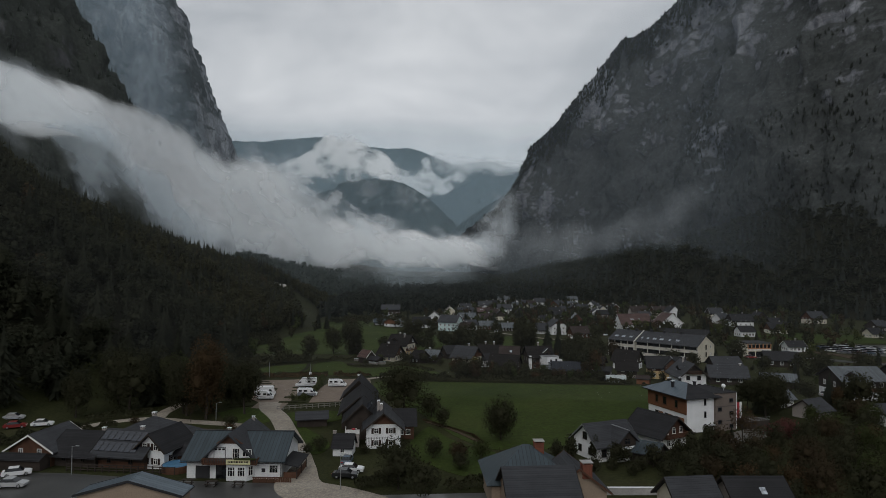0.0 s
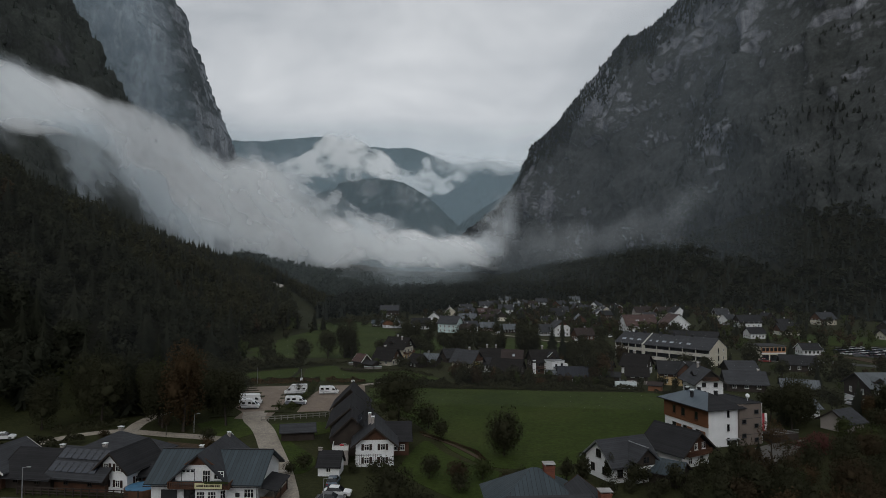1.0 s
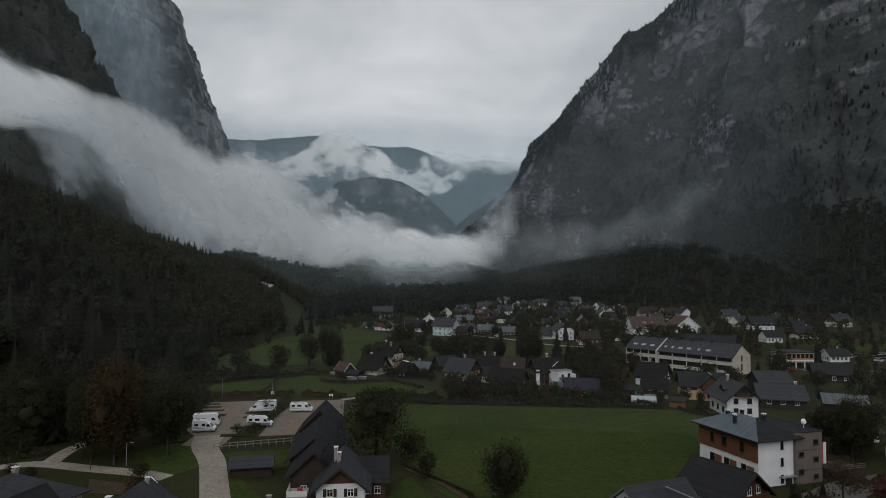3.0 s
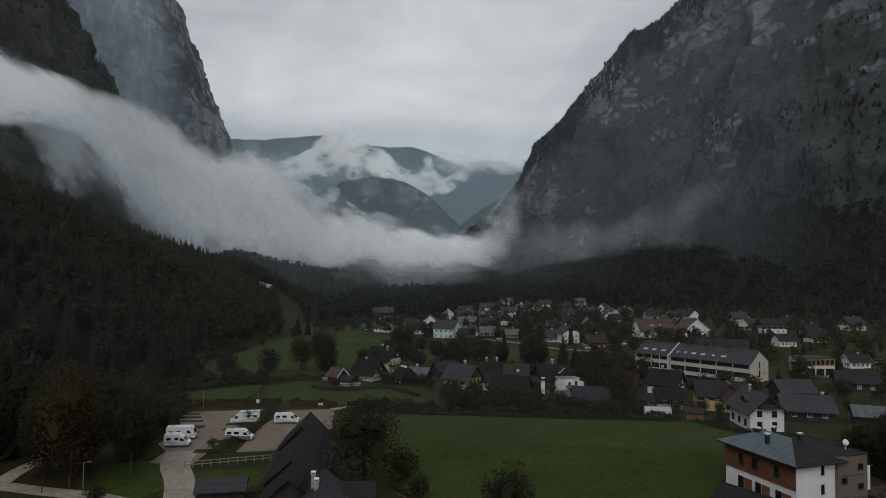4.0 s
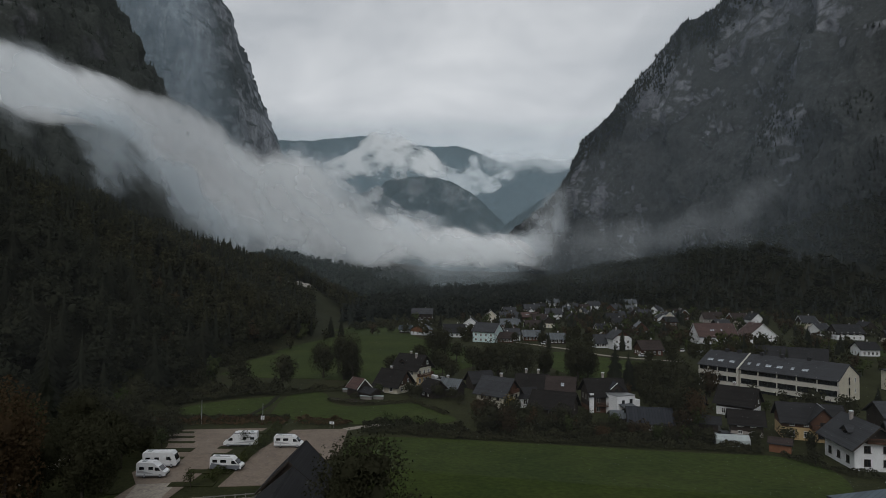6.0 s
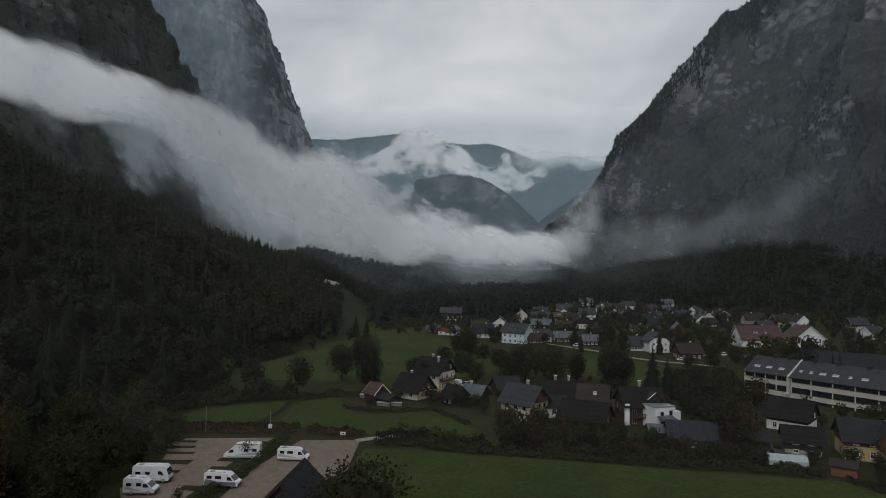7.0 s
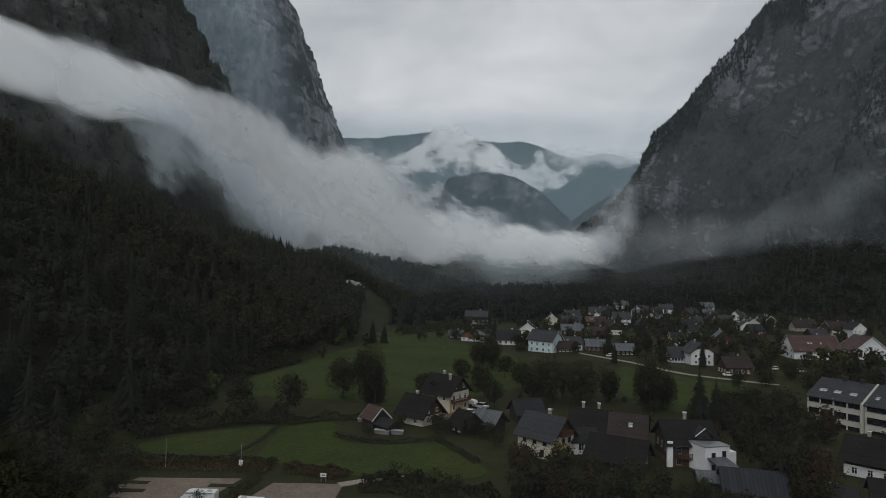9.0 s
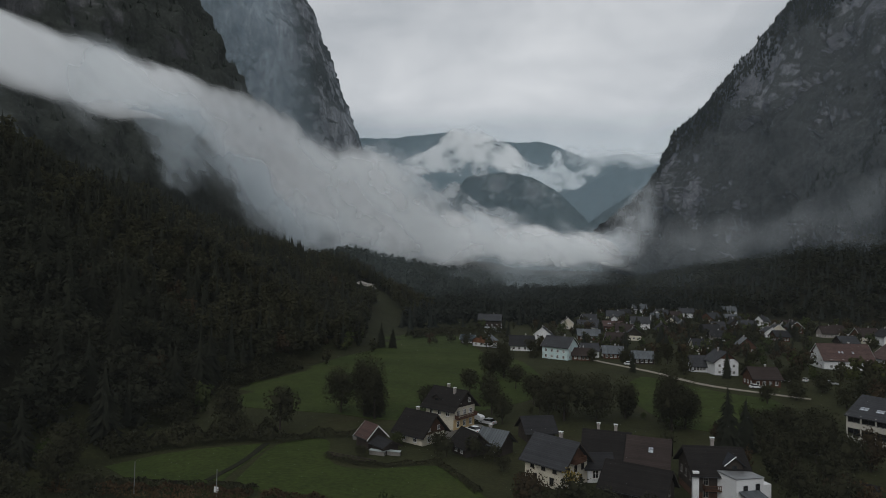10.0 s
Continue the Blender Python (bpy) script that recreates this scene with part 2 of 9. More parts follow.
CONIFER = foliage("spruce_needles", (0.0140, 0.0158, 0.0122), (0.021, 0.0225, 0.0165), 0.15, 0.55)
# haze of distance put into the needle colour: paler and bluer
CONIFER_HAZED = foliage("hazed_spruce_needles", (0.023, 0.029, 0.028), (0.033, 0.038, 0.035))
CONIFER_SLOPE = foliage("slope_spruce_needles", (0.0145, 0.0172, 0.0155), (0.020, 0.022, 0.0182), 0.10, 0.35)
LEAF_SLOPE = foliage("slope_broad_leaves", (0.0145, 0.0168, 0.0122), (0.0215, 0.0222, 0.0150), 0.10, 0.35)
LEAF_GREEN = foliage("broad_leaves_green", (0.024, 0.032, 0.015), (0.037, 0.040, 0.017))
LEAF_DARK = foliage("broad_leaves_dark", (0.020, 0.0215, 0.014), (0.030, 0.029, 0.018))
LEAF_AUTUMN = foliage("broad_leaves_autumn", (0.027, 0.022, 0.015), (0.035, 0.026, 0.017))
LEAF_RUST = foliage("broad_leaves_rust", (0.034, 0.025, 0.016), (0.047, 0.031, 0.018))
LEAF_PURPLE = foliage("dark_red_leaves", (0.050, 0.022, 0.022), (0.066, 0.028, 0.026))
LEAF_YELLOW = foliage("yellow_leaves", (0.13, 0.10, 0.028), (0.17, 0.125, 0.03))
BARK = two_scale("tree_bark", (0.060, 0.050, 0.042), 1.0, 6, 0.9, 0.1, 0.3, 0.6, 0.05, (3, 3, 0.5))


def rock_material(name, dark, pale, green, cover=0.5, scale=1.0):
    """Limestone in steep faces, stained in streaks, with scrub in its gullies and on its ledges."""
    m, nt, b = shader(name, 0.95, 0.0, 0.08)
    co = coords(nt)
    mid = tuple((p * 0.62 + q * 0.38) for p, q in zip(dark, pale))
    face = noise_of(nt, co, 0.010 * scale, 9, 0.62, (1, 1, 0.6))
    streak = noise_of(nt, co, 0.030 * scale, 8, 0.66, (1.7, 1.7, 0.30))
    strata = noise_of(nt, co, 0.05 * scale, 7, 0.72, (0.5, 0.5, 1.5))
    patch = noise_of(nt, co, 0.0062 * scale, 9, 0.64, (1, 1, 0.9))
    grit = noise_of(nt, co, 0.16 * scale, 8, 0.75)
    # slabs of paler and darker stone with bent borders
    bend = nt.nodes.new("ShaderNodeVectorMath")
    bend.operation = "MULTIPLY_ADD"
    wob = node(nt, "ShaderNodeTexNoise", Scale=0.05 * scale, Detail=6.0, Roughness=0.7)
    nt.links.new(co, wob.inputs["Vector"])
    nt.links.new(wob.outputs["Color"], bend.inputs[0])
    bend.inputs[1].default_value = (26, 26, 26)
    nt.links.new(co, bend.inputs[2])
    tall = node(nt, "ShaderNodeMapping", Scale=(1.0, 1.0, 0.55))
    nt.links.new(bend.outputs["Vector"], tall.inputs["Vector"])
    cell = node(nt, "ShaderNodeTexVoronoi", Scale=0.030 * scale)
    nt.links.new(tall.outputs["Vector"], cell.inputs["Vector"])
    tone = nt.nodes.new("ShaderNodeSeparateXYZ")
    nt.links.new(cell.outputs["Color"], tone.inputs[0])
    c = ramp_of(nt, face, (0.32, dark), (0.52, mid), (0.72, pale))
    c = mixed(nt, 0.15, c, ramp_of(nt, tone.outputs["X"], (0.0, (0.76, 0.76, 0.77)), (0.7, (1.0, 1.0, 1.0)), (1.0, (1.35, 1.35, 1.35))), "MULTIPLY")
    c = mixed(nt, 0.85, c, ramp_of(nt, streak, (0.40, (0.62, 0.62, 0.64)), (0.60, (1.22, 1.20, 1.18))), "MULTIPLY")
    c = mixed(nt, 0.4, c, ramp_of(nt, strata, (0.43, (0.74, 0.74, 0.75)), (0.57, (1.15, 1.14, 1.12))), "MULTIPLY")
    c = mixed(nt, 0.32, c, ramp_of(nt, grit, (0.40, (0.66, 0.66, 0.67)), (0.60, (1.24, 1.24, 1.24))), "MULTIPLY")
    # dark cracks along the middle value of two stains, their shade put into the colour
    for fac, wide_ in ((streak, 0.020), (strata, 0.014)):
        gap = maths(nt, "ABSOLUTE", maths(nt, "SUBTRACT", fac, 0.5))
        c = mixed(nt, 0.45, c, ramp_of(nt, maths(nt, "DIVIDE", gap, wide_), (0.25, (0.45, 0.45, 0.46)), (1.0, (1.0, 1.0, 1.0))), "MULTIPLY")
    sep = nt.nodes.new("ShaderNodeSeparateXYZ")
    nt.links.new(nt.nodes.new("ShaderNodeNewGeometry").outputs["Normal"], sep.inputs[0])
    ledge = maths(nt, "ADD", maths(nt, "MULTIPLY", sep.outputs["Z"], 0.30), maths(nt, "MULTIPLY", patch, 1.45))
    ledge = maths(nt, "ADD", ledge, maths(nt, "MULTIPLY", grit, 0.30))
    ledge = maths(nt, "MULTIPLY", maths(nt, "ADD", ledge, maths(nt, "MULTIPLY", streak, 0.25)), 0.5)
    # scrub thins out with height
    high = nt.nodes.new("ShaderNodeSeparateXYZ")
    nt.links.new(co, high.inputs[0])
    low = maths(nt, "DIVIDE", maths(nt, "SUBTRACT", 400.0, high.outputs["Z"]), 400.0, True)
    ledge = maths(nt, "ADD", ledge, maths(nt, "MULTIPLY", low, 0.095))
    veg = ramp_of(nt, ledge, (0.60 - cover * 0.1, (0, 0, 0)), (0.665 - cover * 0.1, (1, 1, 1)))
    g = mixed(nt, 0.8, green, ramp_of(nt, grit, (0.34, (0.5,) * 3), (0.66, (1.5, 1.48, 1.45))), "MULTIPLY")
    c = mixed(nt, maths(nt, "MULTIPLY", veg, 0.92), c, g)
    nt.links.new(c, b.inputs["Base Color"])
    bumped(nt, b, maths(nt, "ADD", grit, streak), 0.2, 4.0)
    return m


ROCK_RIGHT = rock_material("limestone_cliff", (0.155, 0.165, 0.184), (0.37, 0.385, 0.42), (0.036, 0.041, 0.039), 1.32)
# haze before the wall put into its rock colour, paler and bluer
ROCK_LEFT = rock_material("haze_tinted_limestone", (0.18, 0.202, 0.225), (0.44, 0.475, 0.51), (0.058, 0.072, 0.078), 0.9)
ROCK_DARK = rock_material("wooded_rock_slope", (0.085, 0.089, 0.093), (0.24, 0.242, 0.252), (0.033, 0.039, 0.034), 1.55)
# far rock and scrub carry the blue of distance in their colour
ROCK_FAR = rock_material("haze_tinted_wooded_mountain", (0.10, 0.115, 0.12), (0.36, 0.37, 0.375), (0.030, 0.044, 0.044), 1.5, 0.7)


def mist_material(name, col, amount, scale, lo, hi, stretch=(1, 1, 1), taper=3.2, ragged=1.5, drift=0.9, detail=3.0):
    """Thin cloud, and the added haze: its thickness runs out softly towards the border of the sheet, torn by noise of
    two sizes.
    """
    m = bpy.data.materials.new(name)
    m.use_nodes = True
    nt = m.node_tree
    nt.nodes.clear()
    out = nt.nodes.new("ShaderNodeOutputMaterial")
    clear = nt.nodes.new("ShaderNodeBsdfTransparent")
    d, tr = nt.nodes.new("ShaderNodeBsdfDiffuse"), nt.nodes.new("ShaderNodeBsdfTranslucent")
    d.inputs["Color"].default_value = tr.inputs["Color"].default_value = (*col, 1)
    both, final = nt.nodes.new("ShaderNodeMixShader"), nt.nodes.new("ShaderNodeMixShader")
    both.inputs[0].default_value = 0.22
    nt.links.new(d.outputs[0], both.inputs[1])
    nt.links.new(tr.outputs[0], both.inputs[2])
    sep = nt.nodes.new("ShaderNodeSeparateXYZ")
    nt.links.new(coords(nt, "UV"), sep.inputs[0])
    # curls: the fine noise is looked up at places that a broad one has pushed aside
    push = nt.nodes.new("ShaderNodeVectorMath")
    push.operation = "MULTIPLY_ADD"
    wob = node(nt, "ShaderNodeTexNoise", Scale=scale * 0.6, Detail=1.0)
    nt.links.new(coords(nt), wob.inputs["Vector"])
    nt.links.new(wob.outputs["Color"], push.inputs[0])
    push.inputs[1].default_value = (0.35 / scale,) * 3
    nt.links.new(coords(nt), push.inputs[2])
    n = noise_of(nt, push.outputs["Vector"], scale, detail, 0.48, stretch)
    n2 = noise_of(nt, coords(nt), scale * 0.3, 3, 0.5, stretch)
    # 4 v (1 - v): one along the middle, nought at both borders
    v = sep.outputs["Y"]
    body = maths(nt, "MULTIPLY", maths(nt, "MULTIPLY", v, maths(nt, "SUBTRACT", 1.0, v)), 4.0)
    u = sep.outputs["X"]
    ends = maths(nt, "MULTIPLY", maths(nt, "MULTIPLY", u, maths(nt, "SUBTRACT", 1.0, u)), taper, True)
    t = maths(nt, "ADD", body, maths(nt, "MULTIPLY", maths(nt, "SUBTRACT", n, 0.5), ragged))
    t = maths(nt, "ADD", t, maths(nt, "MULTIPLY", maths(nt, "SUBTRACT", n2, 0.5), drift))
    ss = nt.nodes.new("ShaderNodeMapRange")
    ss.interpolation_type = "SMOOTHSTEP"
    nt.links.new(t, ss.inputs["Value"])
    ss.inputs["From Min"].default_value, ss.inputs["From Max"].default_value = lo, hi
    # the border itself is always clear
    rim = maths(nt, "MULTIPLY", body, 4.0, True)
    a = maths(nt, "MULTIPLY", maths(nt, "MULTIPLY", ss.outputs["Result"], rim), maths(nt, "MULTIPLY", ends, amount))
    nt.links.new(a, final.inputs[0])
    nt.links.new(clear.outputs[0], final.inputs[1])
    nt.links.new(both.outputs[0], final.inputs[2])
    nt.links.new(final.outputs[0], out.inputs["Surface"])
    return m


# ---------------------------------------------------------------- mesh tools
class Geo:
    """Vertices, faces and one UV a corner, gathered into one mesh."""

    def __init__(self):
        self.v, self.f, self.uv, self.m = [], [], [], []

    def face(self, pts, uv=None, m=0):
        i = len(self.v)
        self.v += [tuple(p) for p in pts]
        self.f.append(tuple(range(i, i + len(pts))))
        if uv is None:
            a = Vector(pts[0])
            e = (Vector(pts[1]) - a)
            e = e.normalized() if e.length else Vector((1, 0, 0))
            nrm = e.cross(Vector(pts[-1]) - a)
            w = nrm.cross(e).normalized() if nrm.length else Vector((0, 0, 1))
            uv = [((Vector(p) - a).dot(e), (Vector(p) - a).dot(w)) for p in pts]
        self.uv += list(uv)
        self.m.append(m)
        return self

    def box(self, x0, y0, z0, x1, y1, z1, m=0):
        p = [(x, y, z) for z in (z0, z1) for y in (y0, y1) for x in (x0, x1)]
        for q in ((0, 2, 3, 1), (4, 5, 7, 6), (0, 1, 5, 4), (2, 6, 7, 3), (0, 4, 6, 2), (1, 3, 7, 5)):
            self.face([p[i] for i in q], None, m)
        return self

    def extrude(self, poly, a, b, axis="y", m=0):
        """A polygon of (u, z) swept from a to b along axis."""
        at = (lambda u, z, d: (u, d, z)) if axis == "y" else (lambda u, z, d: (d, u, z)) if axis == "x" else (lambda u, z, d: (u, z, d))
        n = len(poly)
        self.face([at(u, z, a) for u, z in poly], None, m)
        self.face([at(u, z, b) for u, z in reversed(poly)], None, m)
        for i in range(n):
            (u0, z0), (u1, z1) = poly[i], poly[(i + 1) % n]
            self.face([at(u0, z0, a), at(u0, z0, b), at(u1, z1, b), at(u1, z1, a)], None, m)
        return self

    def tube(self, p, q, r0, r1, n=8, m=0):
        p, q = Vector(p), Vector(q)
        d = (q - p).normalized()
        s = d.orthogonal().normalized()
        t = d.cross(s)
        ring = lambda c, r: [c + (s * math.cos(2 * math.pi * i / n) + t * math.sin(2 * math.pi * i / n)) * r for i in range(n)]
        a, b = ring(p, r0), ring(q, r1)
        for i in range(n):
            j = (i + 1) % n
            self.face([a[i], a[j], b[j], b[i]], None, m)
        self.face(list(reversed(a)), None, m)
        self.face(b, None, m)
        return self

    def slab(self, pts, thick, m=0):
        """A plane polygon given thickness downwards along its normal."""
        P = [Vector(p) for p in pts]
        nrm = (P[1] - P[0]).cross(P[-1] - P[0]).normalized()
        if nrm.z < 0:
            P.reverse()
            nrm = -nrm
        Q = [p - nrm * thick for p in P]
        self.face(P, None, m)
        self.face(list(reversed(Q)), None, m)
        for i in range(len(P)):
            j = (i + 1) % len(P)
            self.face([P[j], P[i], Q[i], Q[j]], None, m)
        return self

    def mesh(self, name, materials):
        me = bpy.data.meshes.new(name)
        me.from_pydata(self.v, [], self.f)
        for mt in materials:
            me.materials.append(mt)
        layer = me.uv_layers.new(name="UVMap")
        flat = np.array(self.uv, dtype=np.float32).ravel()
        layer.data.foreach_set("uv", flat)
        me.polygons.foreach_set("material_index", np.array(self.m, dtype=np.int32))
        me.update()
        return me


def part(name, geo, material, parent, label="", at=None):
    """One mesh object under a thing or a part."""
    me = geo if isinstance(geo, bpy.types.Mesh) else geo.mesh(name, material if isinstance(material, (list, tuple)) else [material])
    ob = new(name, me)
    ob.parent = parent
    if at is not None:
        ob.matrix_local = at
    if label:
        ob["label"] = label
    return ob


def root(name, label, category, m, group=""):
    ob = new(name)
    ob.empty_display_size = 0.3
    ob.matrix_world = m
    return tagged(ob, label, category, group)


def big_mesh(name, verts, faces, materials, smooth=False, uv=None, index=None, normals=None):
    """One mesh from arrays of triangles or quads."""
    me = bpy.data.meshes.new(name)
    nv, nf, k = len(verts), len(faces), faces.shape[1]
    me.vertices.add(nv)
    me.vertices.foreach_set("co", np.asarray(verts, np.float32).ravel())
    me.loops.add(nf * k)
    me.loops.foreach_set("vertex_index", np.asarray(faces, np.int32).ravel())
    me.polygons.add(nf)
    me.polygons.foreach_set("loop_start", np.arange(0, nf * k, k, dtype=np.int32))
    for mt in materials:
        me.materials.append(mt)
    if index is not None:
        me.polygons.foreach_set("material_index", np.asarray(index, np.int32))
    if smooth:
        me.polygons.foreach_set("use_smooth", np.ones(nf, dtype=bool))
    if uv is not None:
        layer = me.uv_layers.new(name="UVMap")
        layer.data.foreach_set("uv", np.asarray(uv, np.float32)[np.asarray(faces).ravel()].ravel())
    me.update(calc_edges=True)
    me.validate()
    if normals is not None:
        me.polygons.foreach_set("use_smooth", np.ones(len(me.polygons), dtype=bool))
        me.normals_split_custom_set_from_vertices(np.asarray(normals, np.float32))
    return me


# ---------------------------------------------------------------- the land
LEFT_FOOT = ((-400, -150), (0, -128), (130, -114), (222, -99), (248, -108), (284, -124), (354, -135), (403, -138), (464, -150), (520, -165), (700, -205), (900, -235), (1150, -235), (5000, -900))
CREST = ((-400, 190), (0, 165), (200, 132), (336, 96), (406, 79), (520, 57), (700, 40), (900, 48), (1100, 52), (5000, 20))
RIGHT_FOOT = ((-400, 480), (300, 370), (400, 345), (515, 312), (640, 262), (765, 190), (840, 60), (920, -30), (1050, -60), (5000, -60))


def curve_at(table, y):
    return np.interp(y, [p[0] for p in table], [p[1] for p in table])


def soft_noise(x, y, size, seed=0.0):
    """Cheap smooth noise of about -1 to 1, from sines."""
    a, b = x / size, y / size
    return (np.sin(a * 1.7 + 1.3 * np.sin(b * 1.1 + seed)) + np.sin(b * 1.9 + 1.7 * np.sin(a * 0.9 + seed * 2)) + np.sin((a + b) * 2.7 + seed * 3) * 0.6) / 2.6


def land(x, y):
    """The height of the ground."""
    x, y = np.asarray(x, float), np.asarray(y, float)
    z = -4.6 * np.clip((y - 240) / 220, 0, 1)
    z = z + 0.030 * np.clip(y - 800, 0, 1400)
    foot, crest = curve_at(LEFT_FOOT, y), curve_at(CREST, y)
    t = (foot - x) / (foot + 300 + np.clip(y - 700, 0, 900) * 0.5)
    t = np.clip(t, 0, 3)
    hill = np.where(t < 1, t ** 1.12 * (1.15 - 0.15 * t), 1 - 0.30 * np.clip((t - 1) * 1.6, 0, 1))
    z = z + crest * hill + np.clip(t * 4, 0, 1) * soft_noise(x, y, 38) * 4.0
    d = np.clip((x - curve_at(RIGHT_FOOT, y)) * 0.82, 0, 900)
    z = z + 0.25 * np.clip(x - 250, 0, 260) * np.clip(d / 60, 0, 1)
    z = z + np.minimum(0.29 * d, 60 + 0.14 * d) + np.clip(d / 40, 0, 1) * soft_noise(x, y, 45, 2.0) * 4.0
    return z


def axis_steps(stops):
    out = []
    for a, b, s in stops:
        out += list(np.arange(a, b, s))
    return np.array(out + [stops[-1][1]], float)


gx = axis_steps(((-4800, -700, 205), (-700, -420, 28), (-420, 420, 9), (420, 700, 28), (700, 4800, 205)))
gy = axis_steps(((-3000, -200, 140), (-200, 60, 20), (60, 900, 9), (900, 1500, 30), (1500, 4900, 170)))
GX, GY = np.meshgrid(gx, gy)
GZ = land(GX, GY)
nx, ny = len(gx), len(gy)
ids = np.arange(nx * ny).reshape(ny, nx)
quads = np.stack([ids[:-1, :-1], ids[:-1, 1:], ids[1:, 1:], ids[1:, :-1]], -1).reshape(-1, 4)
cx, cy = (GX[:-1, :-1] + GX[1:, 1:]) / 2, (GY[:-1, :-1] + GY[1:, 1:]) / 2
wooded = ((cx < curve_at(LEFT_FOOT, cy) - 14) | (cx > curve_at(RIGHT_FOOT, cy)) | (cy > 800)).astype(int).ravel()
slope_meadow = ((cx < -112) & (cx > -250) & (cy > 300) & (cy < 640) & (np.abs(cx + 150 + (cy - 460) * 0.42) < 21)).ravel()
wooded[slope_meadow] = 2
ground = new("ground", big_mesh("ground", np.stack([GX, GY, GZ], -1).reshape(-1, 3), quads, [GRASS, FOREST_FLOOR, SLOPE_GRASS], True, index=wooded))
tagged(ground, "valley floor of damp grass rising into wooded slopes", "ground", kind="structure")


def sheet(name, pts, material, label, category, lift=0.05, step=6.0, smooth_edge=0):
    """A flat polygon of ground cover that lies on the land, thick at its border."""
    bm = bmesh.new()
    vs = [bm.verts.new((x, y, 0)) for x, y in pts]
    bm.faces.new(vs)
    bmesh.ops.triangulate(bm, faces=bm.faces[:])
    for _ in range(6):
        long = [e for e in bm.edges if e.calc_length() > step]
        if not long:
            break
        bmesh.ops.subdivide_edges(bm, edges=long, cuts=1)
        bmesh.ops.triangulate(bm, faces=bm.faces[:])
    for v in bm.verts:
        v.co.z = float(land(v.co.x, v.co.y)) + lift
    edge = [e for e in bm.edges if e.is_boundary]
    ext = bmesh.ops.extrude_edge_only(bm, edges=edge)
    for v in ext["geom"]:
        if isinstance(v, bmesh.types.BMVert):
            v.co.z -= 0.25 + lift
    bmesh.ops.recalc_face_normals(bm, faces=bm.faces[:])
    me = bpy.data.meshes.new(name)
    bm.to_mesh(me)
    bm.free()
    me.materials.append(material)
    return tagged(new(name, me), label, category, kind="structure")


def ribbon(name, pts, width, material, label, category, lift=0.07):
    """A road or path along a line, of even or changing width."""
    left, right = [], []
    n = len(pts)
    for i, p in enumerate(pts):
        a, b = Vector(pts[max(0, i - 1)][:2]), Vector(pts[min(n - 1, i + 1)][:2])
        d = (b - a).normalized()
        w = (p[2] if len(p) > 2 else width) / 2
        left.append((p[0] - d.y * w, p[1] + d.x * w))
        right.append((p[0] + d.y * w, p[1] - d.x * w))
    return sheet(name, left + right[::-1], material, label, category, lift)


def smooth_line(pts, per=6):
    """A rounded line through the points."""
    P = [np.array(p, float) for p in pts]
    P = [2 * P[0] - P[1]] + P + [2 * P[-1] - P[-2]]
    out = []
    for i in range(1, len(P) - 2):
        for k in range(per):
            t = k / per
            a, b, c, d = P[i - 1], P[i], P[i + 1], P[i + 2]
            out.append(0.5 * (2 * b + (c - a) * t + (2 * a - 5 * b + 4 * c - d) * t * t + (3 * b - a - 3 * c + d) * t ** 3))
    return [tuple(p) for p in out + [P[-2]]]


# ---------------------------------------------------------------- mountains
def line_at(pts, t):
    P = np.array(pts, float)
    s = np.linspace(0, 1, len(P))
    return np.stack([np.interp(t, s, P[:, i]) for i in range(3)], -1)


def slabs(q):
    """Tilted plane facets: each cell of the rock stands at its own depth and leans its own way."""
    c = noise.voronoi(q)[1][0]
    lean = noise.cell_vector(c * 7.31 + Vector((3.7, 1.9, 5.3)))
    return (q - c).dot(lean - Vector((0.5, 0.5, 0.5))) * 1.6 + lean.x - 0.5


